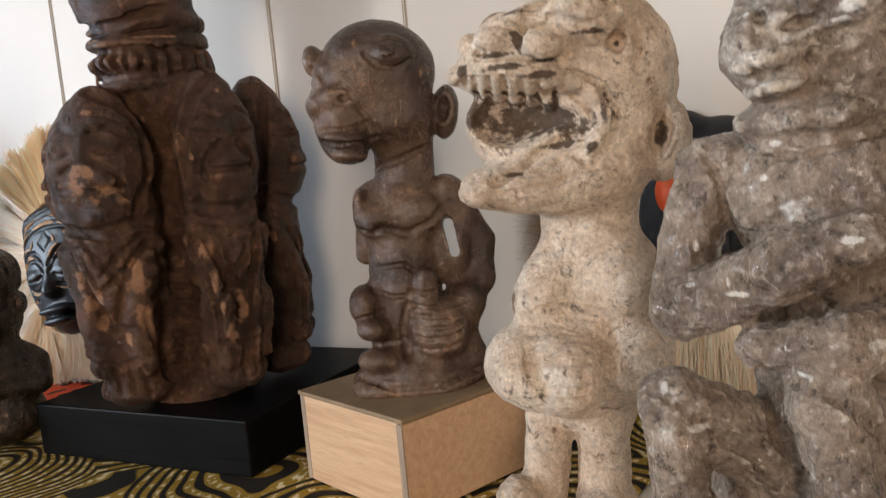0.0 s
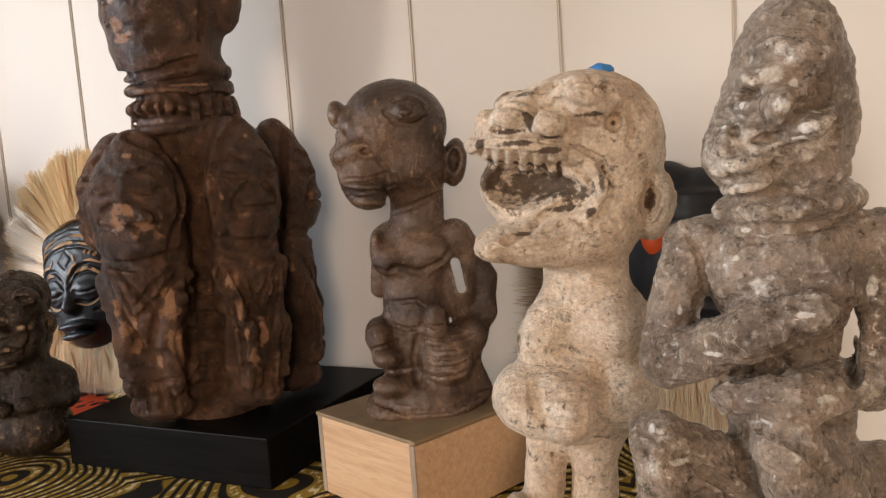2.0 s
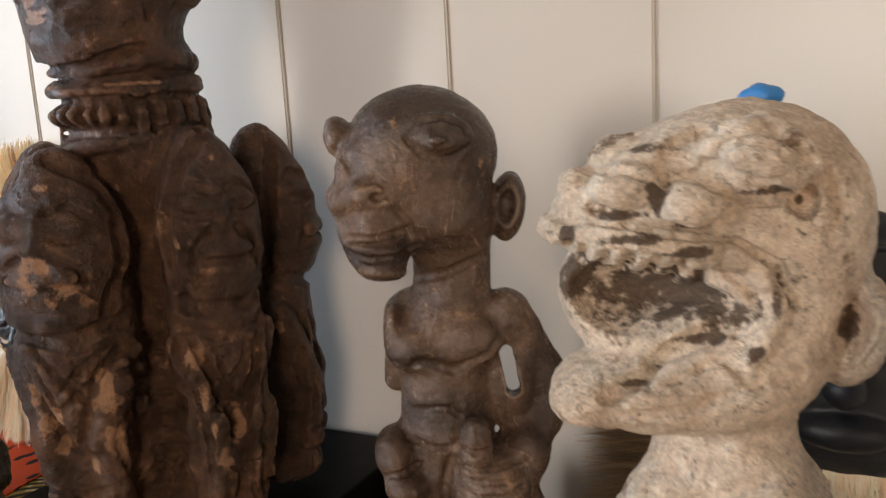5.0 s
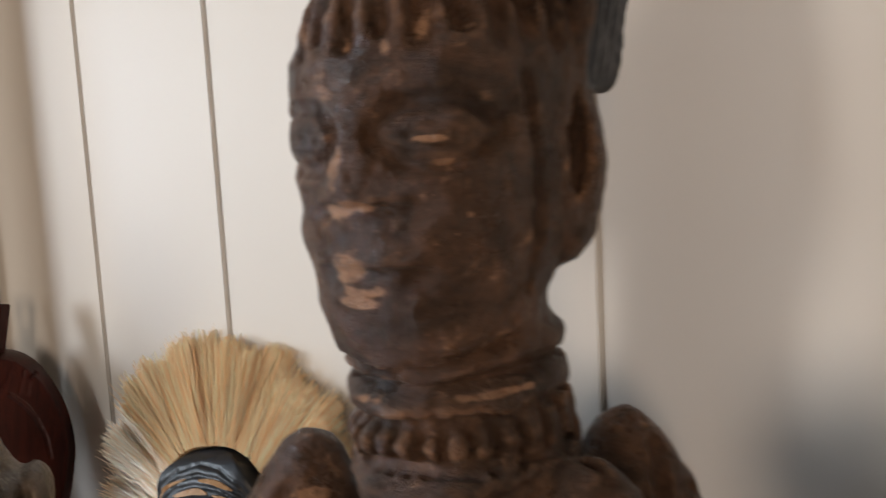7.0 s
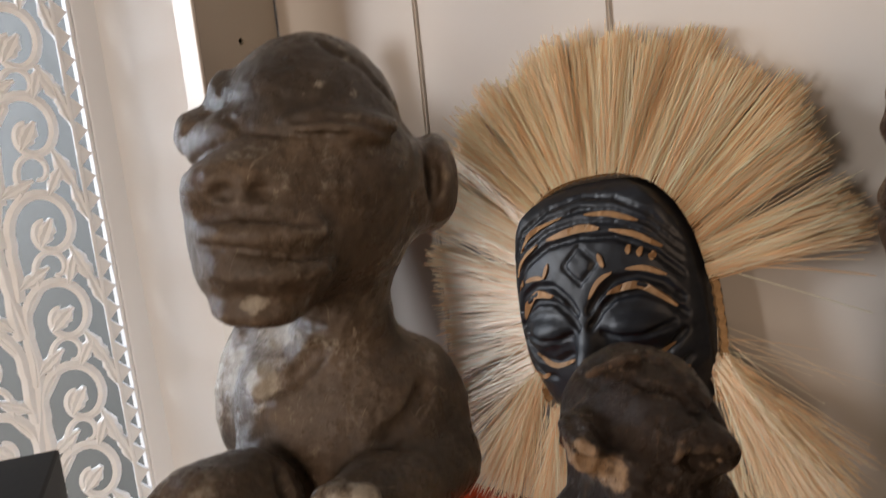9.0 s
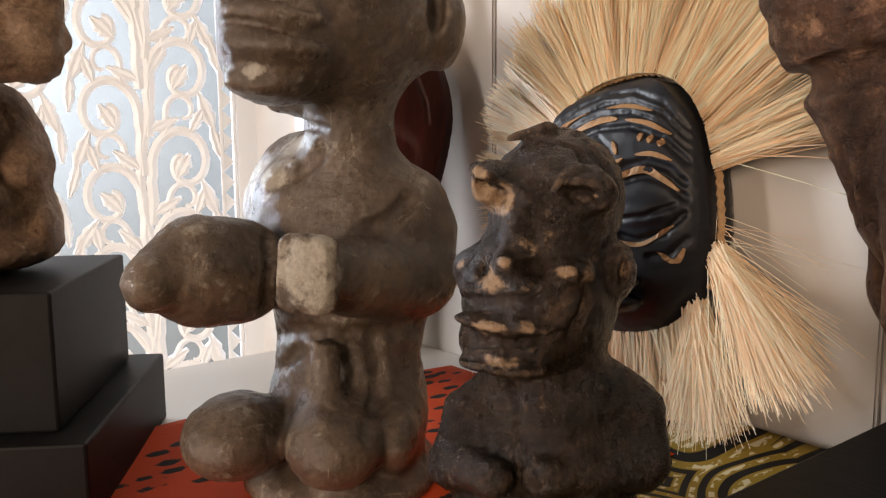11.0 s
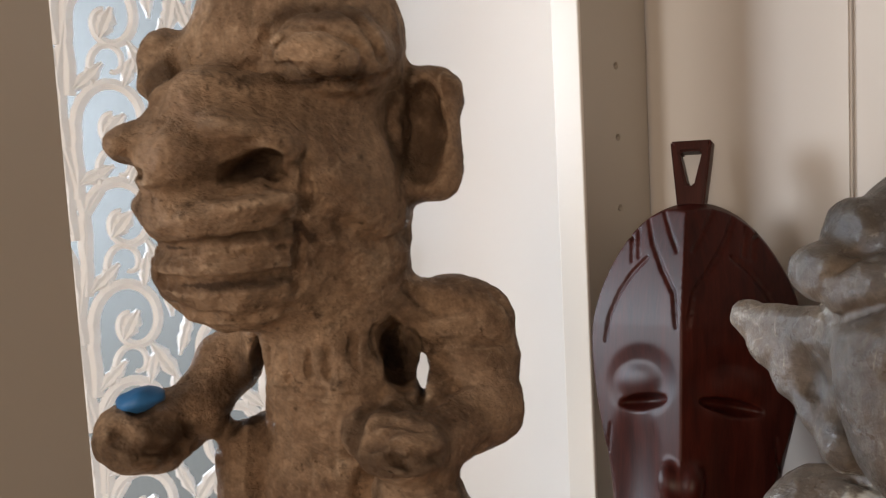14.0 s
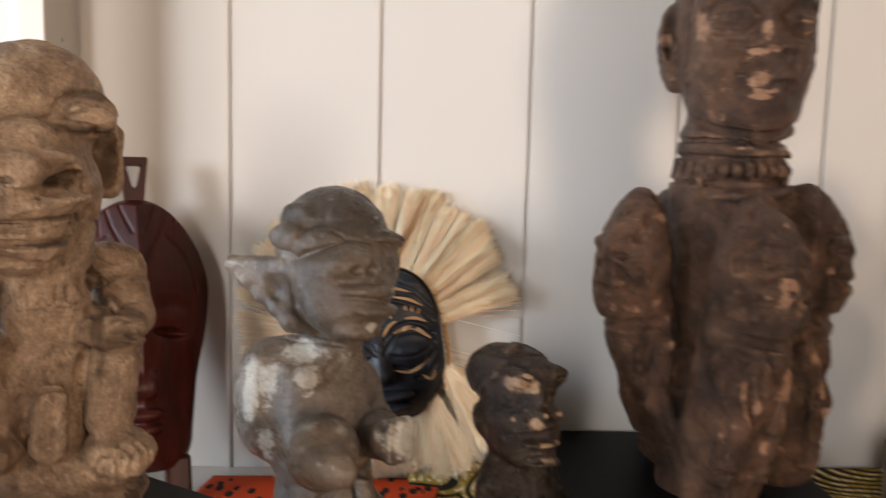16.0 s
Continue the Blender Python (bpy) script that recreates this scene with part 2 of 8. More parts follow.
M_INLAY = plain("bare_carved_wood", (0.46, 0.27, 0.13), 0.6, 0.4, 0.3, 200)
M_RAFFIA = straw("raffia", (0.93, 0.66, 0.40), (0.97, 0.85, 0.65))
# raffia again, with the shade behind the figures put into its tone
M_RAFFIA_SHADED = straw("shaded_raffia", (0.42, 0.29, 0.16), (0.62, 0.47, 0.29))
M_BRAID = plain("plaited_raffia", (0.48, 0.30, 0.15), 0.7, 0.3, 0.4, 300)
M_PUTTY = plain("blue_putty", (0.03, 0.19, 0.50), 0.5, 0.5, 0.2)
M_ORANGE = plain("orange_paint", (0.75, 0.10, 0.02), 0.5)
M_CLOTH = print_cloth("printed_cotton")
M_DOTS = dot_cloth("dotted_cotton")

# ---- mesh helpers ----


def part(name, bm, material, parent=None, label=""):
    """Links a bmesh as one mesh object, under a thing or a part."""
    me = bpy.data.meshes.new(name)
    bm.to_mesh(me)
    bm.free()
    me.materials.append(material)
    ob = new(name, me)
    if parent:
        ob.parent = parent
    return tagged(ob, label)


def empty(name, m, label, category, group="", kind=""):
    ob = new(name)
    ob.empty_display_size = 0.02
    ob.matrix_world = m
    return tagged(ob, label, category, group, kind)


def smooth(ob):
    ob.data.polygons.foreach_set("use_smooth", [True] * len(ob.data.polygons))
    return ob


def brick(lo, hi, bevel=0.0, segments=2):
    bm = bmesh.new()
    bmesh.ops.create_cube(bm, size=1)
    size = Vector(hi) - Vector(lo)
    for v in bm.verts:
        v.co = Vector(lo) + Vector(((v.co.x + 0.5) * size.x, (v.co.y + 0.5) * size.y, (v.co.z + 0.5) * size.z))
    if bevel:
        bmesh.ops.bevel(bm, geom=bm.edges[:], offset=bevel, segments=segments, affect="EDGES", profile=0.5)
    return bm


def structure(name, lo, hi, material, label, category, bevel=0.0):
    return tagged(part(name, brick(lo, hi, bevel), material), label, category, kind="structure")


# ---- clay: carved bodies as smooth distance fields ----
_perm = np.random.RandomState(7).rand(64, 64, 64).astype(np.float32)


def vnoise(p):
    i = np.floor(p).astype(np.int64)
    f = (p - i).astype(np.float32)
    f = f * f * (3 - 2 * f)
    out = 0
    for dx in (0, 1):
        for dy in (0, 1):
            for dz in (0, 1):
                w = (f[:, 0] if dx else 1 - f[:, 0]) * (f[:, 1] if dy else 1 - f[:, 1]) * (f[:, 2] if dz else 1 - f[:, 2])
                out = out + w * _perm[(i[:, 0] + dx) % 64, (i[:, 1] + dy) % 64, (i[:, 2] + dz) % 64]
    return out * 2 - 1


class Clay:
    def __init__(self, lo, hi, h):
        self.lo, self.h = np.array(lo, float), h
        self.axes = [np.arange(a, b + h, h, dtype=np.float32) for a, b in zip(lo, hi)]
        self.f = np.full([len(a) for a in self.axes], 1.0, np.float32)
        self.core = None
        self.about((0, 0, 0), (1, 1, 1))

    def about(self, centre, scale, shift=(0, 0, 0), turn=0.0):
        """From here on, shapes are scaled about this centre, shifted, and their fronts turned aside."""
        self.centre, self.scale, self.shift, self.turn = centre, scale, shift, turn
        return self

    def skin(self, core=None):
        """From here on, grooves and ridges are laid on the surface, seen outwards from this upright axis."""
        self.core = core
        return self

    def _at(self, p):
        x, y, z = (c + (v - c) * k + d for v, c, k, d in zip(p, self.centre, self.scale, self.shift))
        return (x + self.turn * y, y, z)

    def _onto(self, p):
        """The point of the surface in the direction of p from the core."""
        cx, cy, _ = self._at((*self.core, p[2]))
        dx, dy = p[0] - cx, p[1] - cy
        if math.hypot(dx, dy) < 1e-4:
            return p
        t = np.linspace(1.9, 0.3, 65)
        i = np.clip(np.rint((cx + dx * t - self.lo[0]) / self.h), 0, self.f.shape[0] - 1).astype(int)
        j = np.clip(np.rint((cy + dy * t - self.lo[1]) / self.h), 0, self.f.shape[1] - 1).astype(int)
        k = min(max(int(round((p[2] - self.lo[2]) / self.h)), 0), self.f.shape[2] - 1)
        hit = np.nonzero(self.f[i, j, k] < 0)[0]
        if not len(hit) or hit[0] == 0:
            return p
        return (cx + dx * t[hit[0]], cy + dy * t[hit[0]], p[2])

    def _window(self, lo, hi):
        s = []
        for a, l, u in zip(self.axes, lo, hi):
            i0, i1 = np.searchsorted(a, l), np.searchsorted(a, u)
            if i1 <= i0:
                return None, None
            s.append(slice(i0, i1))
        grids = np.meshgrid(*[a[c] for a, c in zip(self.axes, s)], indexing="ij", sparse=True)
        return tuple(s), grids

    def _blend(self, s, d, k, cut):
        old = self.f[s]
        if cut:
            old = -old
        h = np.clip(0.5 + 0.5 * (old - d) / k, 0, 1)
        res = old * (1 - h) + d * h - k * h * (1 - h)
        self.f[s] = -res if cut else res

    def _local(self, g, c, rot):
        x, y, z = (g[i] - c[i] for i in range(3))
        if rot == (0, 0, 0):
            return x, y, z
        m = np.array(Euler([radians(a) for a in rot]).to_matrix().transposed(), np.float32)
        return [m[i, 0] * x + m[i, 1] * y + m[i, 2] * z for i in range(3)]

    def ell(self, c, r, rot=(0, 0, 0), k=0.006, cut=False, sym=False):
        """An ellipsoid, melted in (or cut out); sym: on both sides."""
        mirror = (-c[0], c[1], c[2])
        size, r = r, [a * b for a, b in zip(r, self.scale)]
        c = self._at(c)
        m = max(r) + k + 2 * self.h
        s, g = self._window([v - m for v in c], [v + m for v in c])
        if s:
            x, y, z = self._local(g, c, rot)
            k0 = np.sqrt((x / r[0]) ** 2 + (y / r[1]) ** 2 + (z / r[2]) ** 2) + 1e-6
            k1 = np.sqrt((x / r[0] ** 2) ** 2 + (y / r[1] ** 2) ** 2 + (z / r[2] ** 2) ** 2) + 1e-6
            self._blend(s, k0 * (k0 - 1) / k1, k, cut)
        if sym:
            self.ell(mirror, size, (rot[0], -rot[1], -rot[2]), k, cut)
        return self

    def cap(self, a, b, ra, rb=None, k=0.006, cut=False, sym=False):
        """A limb from a to b with those radii at its ends."""
        rb = ra if rb is None else rb
        mirror = ((-a[0], a[1], a[2]), (-b[0], b[1], b[2]), ra, rb)
        f = sum(self.scale) / 3
        a, b, ra, rb = self._at(a), self._at(b), ra * f, rb * f
        m = max(ra, rb) + k + 2 * self.h
        s, g = self._window([min(p, q) - m for p, q in zip(a, b)], [max(p, q) + m for p, q in zip(a, b)])
        if s:
            v = [q - p for p, q in zip(a, b)]
            n = sum(e * e for e in v) + 1e-9
            t = np.clip(sum((g[i] - a[i]) * v[i] for i in range(3)) / n, 0, 1)
            d = np.sqrt(sum((g[i] - a[i] - t * v[i]) ** 2 for i in range(3))) - (ra + t * (rb - ra))
            self._blend(s, d, k, cut)
        if sym:
            self.cap(*mirror, k, cut)
        return self

    def box(self, c, half, rot=(0, 0, 0), edge=0.004, k=0.004, cut=False):
        c, half = self._at(c), [a * b for a, b in zip(half, self.scale)]
        m = sum(v * v for v in half) ** 0.5 + k + 2 * self.h
        s, g = self._window([v - m for v in c], [v + m for v in c])
        if s:
            q = [np.abs(v) - (e - edge) for v, e in zip(self._local(g, c, rot), half)]
            out = np.sqrt(sum(np.maximum(v, 0) ** 2 for v in q))
            d = out + np.minimum(np.maximum(np.maximum(q[0], q[1]), q[2]), 0) - edge
            self._blend(s, d, k, cut)
        return self

    def line(self, points, r, k=0.003, cut=True, sym=False):
        """A groove (or a ridge) along a few points."""
        if self.core:
            for side in ((1, -1) if sym else (1,)):
                path = []
                for a, b in zip(points, points[1:]):
                    path += [tuple(p + (q - p) * i / 4 for p, q in zip(a, b)) for i in range(4)]
                path = [self._onto(self._at((p[0] * side, p[1], p[2]))) for p in path + [points[-1]]]
                self._plain_line(path, r, k, cut)
            return self
        for a, b in zip(points, points[1:]):
            self.cap(a, b, r, r, k, cut, sym)
        return self

    def _plain_line(self, path, r, k, cut):
        keep = self.centre, self.scale, self.shift, self.turn
        self.about((0, 0, 0), (1, 1, 1))
        for a, b in zip(path, path[1:]):
            self.cap(a, b, r, r, k, cut)
        self.about(*keep)

    def arc(self, c, rx, ry, a0, a1, r, k=0.002, cut=True, rise=0.0):
        """A groove (or ridge) round the front of a muzzle; angles from straight ahead, rise: how far its ends lift."""
        pts = []
        for i in range(9):
            t = a0 + (a1 - a0) * i / 8
            a = radians(t)
            pts.append((c[0] + rx * math.sin(a), c[1] - ry * math.cos(a), c[2] + rise * (1 - math.cos(a))))
        return self.line(pts, r, k, cut)

    def depth(self, x, z):
        """The front surface at (x, z): the smallest y inside."""
        i = int(round((x - self.lo[0]) / self.h))
        j = int(round((z - self.lo[2]) / self.h))
        col = self.f[min(max(i, 0), self.f.shape[0] - 1), :, min(max(j, 0), self.f.shape[2] - 1)]
        inside = np.nonzero(col < 0)[0]
        if not len(inside) or inside[0] == 0:
            return None
        q = inside[0]
        return float(self.axes[1][q] - self.h * col[q] / (col[q] - col[q - 1]))

    def etch(self, points, r, k=0.0015, cut=True, sink=0.0):
        """A groove (or ridge) that follows the front surface through these (x, z)."""
        path = []
        for (x0, z0), (x1, z1) in zip(points, points[1:]):
            for i in range(5):
                x, z = x0 + (x1 - x0) * i / 5, z0 + (z1 - z0) * i / 5
                path.append((x, self.depth(x, z), z))
        path.append((points[-1][0], self.depth(*points[-1]), points[-1][1]))
        path = [(x, y + sink, z) for x, y, z in path if y is not None]
        self._plain_line(path, r, k, cut)
        return self

    def seen(self, eye, p):
        """The first point of the surface on the way from the eye through p."""
        eye, p = np.array(eye), np.array(p)
        way = (p - eye) / np.linalg.norm(p - eye)
        q = p + np.linspace(-0.13, 0.10, 461)[:, None] * way
        i = np.rint((q - self.lo) / self.h).astype(int)
        ok = ((i >= 0) & (i < self.f.shape)).all(1)
        i = np.clip(i, 0, np.array(self.f.shape) - 1)
        hit = np.nonzero(ok & (self.f[i[:, 0], i[:, 1], i[:, 2]] < 0))[0]
        return tuple(q[hit[0]] if len(hit) else p)

    def bulge(self, eye, p, rise, r, rot, k=0.004, cut=False):
        """An ellipsoid melted in (or cut out) where the surface faces the eye through p, rise nearer to it."""
        q = np.array(self.seen(eye, p))
        way = np.array(eye) - q
        keep = self.centre, self.scale, self.shift, self.turn
        self.about((0, 0, 0), (1, 1, 1))
        self.ell(tuple(q + way / np.linalg.norm(way) * rise), r, rot, k, cut)
        return self.about(*keep)

    def trace(self, eye, points, r, k=0.002, cut=True):
        """A groove (or a ridge) on the surface that faces the eye, along a few points."""
        path = []
        for a, b in zip(points, points[1:]):
            path += [tuple(u + (w - u) * i / 5 for u, w in zip(a, b)) for i in range(5)]
        path = [self.seen(eye, p) for p in path + [points[-1]]]
        keep = self.centre, self.scale, self.shift, self.turn
        self.about((0, 0, 0), (1, 1, 1))
        for a, b in zip(path, path[1:]):
            if math.dist(a, b) < 0.02:
                self.cap(a, b, r, r, k, cut)
        return self.about(*keep)

    def mesh(self, name, relief=0.0, grain=80.0, lumps=0.0):
        f = self.f
        inside = f < 0
        n = np.array(f.shape)
        c = np.zeros(n - 1, np.int8)
        for dx in (0, 1):
            for dy in (0, 1):
                for dz in (0, 1):
                    c += inside[dx:n[0] - 1 + dx, dy:n[1] - 1 + dy, dz:n[2] - 1 + dz]
        cell = np.argwhere((c > 0) & (c < 8))
        index = np.full(n - 1, -1, np.int32)
        index[tuple(cell.T)] = np.arange(len(cell))
        acc, cnt = np.zeros((len(cell), 3), np.float32), np.zeros((len(cell), 1), np.float32)
        corners = [(x, y, z) for x in (0, 1) for y in (0, 1) for z in (0, 1)]
        val = {q: f[cell[:, 0] + q[0], cell[:, 1] + q[1], cell[:, 2] + q[2]] for q in corners}
        for q in corners:
            for ax in range(3):
                if q[ax]:
                    continue
                e = list(q)
                e[ax] = 1
                a, b = val[q], val[tuple(e)]
                hit = (a < 0) != (b < 0)
                t = np.where(hit, a / np.where(hit, a - b, 1), 0)
                pos = np.tile(np.array(q, np.float32), (len(cell), 1))
                pos[:, ax] = t
                acc += np.where(hit[:, None], pos, 0)
                cnt += hit[:, None]
        v = (cell + acc / np.maximum(cnt, 1)) * self.h + self.lo
        quads = []
        for ax in range(3):
            b, d = [(1, 2), (2, 0), (0, 1)][ax]
            lo_s, hi_s = [slice(None)] * 3, [slice(None)] * 3
            lo_s[ax], hi_s[ax] = slice(0, -1), slice(1, None)
            a0, a1 = inside[tuple(lo_s)], inside[tuple(hi_s)]
            e = np.argwhere(a0 != a1)
            e = e[(e[:, b] > 0) & (e[:, d] > 0) & (e[:, b] < n[b] - 1) & (e[:, d] < n[d] - 1)]
            flip = a0[tuple(e.T)]
            p = []
            for ob, od in ((-1, -1), (0, -1), (0, 0), (-1, 0)):
                o = e.copy()
                o[:, b] += ob
                o[:, d] += od
                p.append(index[tuple(o.T)])
            q = np.stack(p, 1)
            quads.append(np.where(flip[:, None], q, q[:, ::-1]))
        quads = np.concatenate(quads)
        quads = quads[(quads >= 0).all(1)]
        if relief or lumps:
            fn = np.cross(v[quads[:, 2]] - v[quads[:, 0]], v[quads[:, 3]] - v[quads[:, 1]])
            vn = np.zeros_like(v)
            for j in range(4):
                np.add.at(vn, quads[:, j], fn)
            vn /= np.linalg.norm(vn, axis=1, keepdims=True) + 1e-12
            d = relief * (vnoise(v * grain) + 0.7 * vnoise(v * grain * 2.1 + 9) + 0.4 * vnoise(v * grain * 3.9 + 5)) + lumps * vnoise(v * grain * 0.35 + 4)
            v = v + vn * np.asarray(d)[:, None]
        me = bpy.data.meshes.new(name)
        me.from_pydata(v.tolist(), [], quads.tolist())
        me.polygons.foreach_set("use_smooth", [True] * len(me.polygons))
        return me


def statue(name, clay, m, material, label, category="statue", relief=0.0008, grain=110.0, lumps=0.0010, patches=(), dark_places=()):
    me = clay.mesh(name, relief, grain, lumps)
    me.materials.append(material)
    n = len(me.vertices)
    co = np.empty(n * 3, np.float32)
    me.vertices.foreach_get("co", co)
    co = co.reshape(-1, 3)
    # patches of wear, staining or painted shade and sheen; then dark crowns and hollows with shade put in
    for key, places in (("patch_tone", patches), ("darkened", dark_places)):
        near = np.full(n, 9.0, np.float32)
        for c, r in places:
            near = np.minimum(near, np.sqrt((((co - np.array(c, np.float32)) / np.array(r, np.float32)) ** 2).sum(1)))
        me.attributes.new(key, "FLOAT", "POINT").data.foreach_set("value", np.clip(1.5 - near, 0, 1).astype(np.float32))
    ob = new(name, me)
    ob.matrix_world = m
    return tagged(ob, label, category)


# ---- the place ----
TABLE = 0.853
BOARD = 0.148
structure("floor", (-3.2, -3.6, -0.1), (3.4, 0.25, 0.0), M_FLOOR, "brown oak floor of the room", "floor")
# unseen ceiling, added dark so that little light bounces back
structure("ceiling", (-3.2, -3.6, 2.5), (3.4, 0.25, 2.6), M_UNSEEN, "added unseen ceiling, dark to cut bounced light", "ceiling")
structure("wall_north", (-0.60, 0.13, 0.0), (3.4, 0.25, 2.5), M_WALL, "plain white wall behind the bookcase", "wall")
structure("wall_alcove", (-3.2, 0.14, 0.0), (-0.60, 0.25, 2.5), M_ALCOVE_SHADED, "sage wall behind the pierced screen, shade put into its dark tone", "wall")
# unseen wall, added to close the room with a dark surface
structure("wall_east", (3.4, -3.6, 0.0), (3.5, 0.25, 2.5), M_ROOM, "added unseen east wall, dark umber to cut bounced light", "wall")


def wall_with_windows(name, along, depth, ends, openings, z0, z1, material, label):
    """A wall along "x" or "y", between its ends, with openings from z0 to z1."""
    bm = bmesh.new()
    d0, d1 = depth
    pieces, at = [], ends[0]
    for o0, o1 in openings:
        pieces += [(at, o0, 0, 2.5), (o0, o1, 0, z0), (o0, o1, z1, 2.5)]
        at = o1
    for a, b, lo, hi in pieces + [(at, ends[1], 0, 2.5)]:
        c = brick((a, d0, lo), (b, d1, hi)) if along == "x" else brick((d0, a, lo), (d1, b, hi))
        tmp = bpy.data.meshes.new("tmp")
        c.to_mesh(tmp)
        c.free()
        bm.from_mesh(tmp)
        bpy.data.meshes.remove(tmp)
    return tagged(part(name, bm, material), label, "wall", kind="structure")


# unseen walls, added round the lamps; their openings are assumed
wall_with_windows("wall_west", "y", (-3.32, -3.2), (-3.6, 0.25), [(-3.13, -2.37), (-1.68, -0.32)], 0.78, 2.38, M_UNSEEN, "added unseen west wall, dark, with two openings for lamps")
wall_with_windows("wall_south", "x", (-3.72, -3.6), (-3.2, 3.4), [(-0.83, -0.41), (1.72, 2.78)], 0.98, 2.28, M_ROOM, "added unseen south wall, dark umber, with two openings for lamps")

# bookcase: grooved back of wide boards, drilled side panel, front post, cabinet and top
back = structure("bookcase_back", (-0.022, 0.0040, 0.80), (2.37, 0.024, 2.3), M_BOARD, "cream painted grooved board back of a bookcase", "panelling")
bm = brick((0.0013, -0.0, TABLE - 0.03), (BOARD - 0.0013, 0.0036, 2.3))
bmesh.ops.bevel(bm, geom=[e for e in bm.edges if abs(e.verts[0].co.z - e.verts[1].co.z) > 0.5 and e.verts[0].co.y < 0.001], offset=0.0014, segments=2, affect="EDGES")
board = part("board", bm, M_BOARD, back)
for i in range(1, 16):
    ob = new("board", board.data)
    ob.parent = back
    ob.location.x = i * BOARD


def drilled_panel(name, y0, y1, yc, z0, z1, first, pitch, count):
    """The inner face of a side panel, with a column of real blind holes, 5 mm wide."""
    bm = bmesh.new()
    r, half = 0.0026, 0.008

    def quad(a, b, c, d):
        bm.faces.new([bm.verts.new(p) for p in (a, b, c, d)])

    zs = [first + i * pitch for i in range(count)]
    quad((0, y0, z0), (0, yc - half, z0), (0, yc - half, z1), (0, y0, z1))
    quad((0, yc + half, z0), (0, y1, z0), (0, y1, z1), (0, yc + half, z1))
    lo = z0
    for z in zs + [None]:
        top = z1 if z is None else z - half
        quad((0, yc - half, lo), (0, yc + half, lo), (0, yc + half, top), (0, yc - half, top))
        if z is None:
            break
        lo = z + half
        ring = 16
        outer, inner, deep = [], [], []
        for i in range(ring):
            a = 2 * math.pi * i / ring
            c, s = math.cos(a), math.sin(a)
            m = half / max(abs(c), abs(s))
            outer.append(bm.verts.new((0, yc + m * c, z + m * s)))
            inner.append(bm.verts.new((0, yc + r * c, z + r * s)))
            deep.append(bm.verts.new((-0.009, yc + r * c, z + r * s)))
        for i in range(ring):
            j = (i + 1) % ring
            bm.faces.new((outer[i], outer[j], inner[j], inner[i]))
            bm.faces.new((inner[i], inner[j], deep[j], deep[i]))
        bm.faces.new(deep)
    x = -0.022
    quad((x, y0, z0), (0, y0, z0), (0, y0, z1), (x, y0, z1))
    quad((x, y1, z0), (x, y1, z1), (0, y1, z1), (0, y1, z0))
    quad((x, y0, z0), (x, y0, z1), (x, y1, z1), (x, y1, z0))
    bmesh.ops.remove_doubles(bm, verts=bm.verts[:], dist=1e-5)
    bmesh.ops.recalc_face_normals(bm, faces=bm.faces[:])
    return tagged(part(name, bm, M_PANEL), "greige bookcase side panel with a column of shelf-pin holes", "panel", kind="structure")


drilled_panel("side_panel_back", -0.073, -0.0005, -0.036, 0.80, 2.3, 0.923, 0.05, 24)
drilled_panel("side_panel_front", -0.540, -0.412, -0.456, 0.80, 2.3, 0.923, 0.05, 24)
tagged(part("trim_panel_edge", brick((-0.023, -0.0765, 0.80), (0.0012, -0.0735, 2.3), 0.001), M_TOP), "thin cream edging on the side panel", "trim", kind="structure")
structure("side_panel_right", (2.37, -0.54, 0.80), (2.392, 0.024, 2.3), M_PANEL, "greige bookcase side panel", "panel")
structure("bookcase_head", (-0.022, -0.54, 2.3), (2.392, 0.024, 2.33), M_PANEL, "greige top board of the bookcase", "panel")
structure("cabinet_body", (-0.005, -0.52, 0.0), (2.38, 0.02, TABLE - 0.028), M_TOP, "white base cabinet under the display", "cabinet")
structure("cabinet_top", (-0.008, -0.545, TABLE - 0.027), (2.37, -0.0008, TABLE - 0.003), M_TOP, "white lacquered top of the base cabinet", "worktop", 0.002)

# ---- cloths ----


def cloth(name, x0, x1, y0, y1, nx, ny, material, label, lift, rz=0.0, seed=0.0):
    """A cotton cloth lying on the top, with shallow folds; its far edge rides up a little."""
    bm = bmesh.new()
    rows = []
    for j in range(ny + 1):
        row = []
        for i in range(nx + 1):
            u, v = i / nx, j / ny
            x, y = x0 + (x1 - x0) * u, y0 + (y1 - y0) * v
            z = 0.0006 + lift * max(0.0, (v - 0.84) / 0.16) ** 2
            z += 0.0011 * (1 + math.sin(23 * x + 9 * y + seed)) * abs(math.sin(31 * y + 6 * x + seed))
            e = 0.004 * math.sin(40 * y + seed) if i in (0, nx) else 0
            row.append(bm.verts.new((x + e, y, TABLE - 0.003 + z)))
        rows.append(row)
    for j in range(ny):
        for i in range(nx):
            bm.faces.new((rows[j][i], rows[j][i + 1], rows[j + 1][i + 1], rows[j + 1][i]))
    ob = tagged(smooth(part(name, bm, material)), label, "cloth")
    mod = ob.modifiers.new("thick", "SOLIDIFY")
    mod.thickness, mod.offset = 0.0008, 1
    return ob


cloth("printed_cloth", 0.335, 0.97, -0.47, -0.012, 120, 70, M_CLOTH, "ochre, black and red wax-print cotton cloth on the cabinet top", 0.012)
ob = cloth("dotted_cloth", 0.135, 0.362, -0.40, -0.035, 60, 60, M_DOTS, "orange-red cotton cloth with black dots, lying under a figure", 0.0, 0, 2.0)
ob.location.z = 0.0022

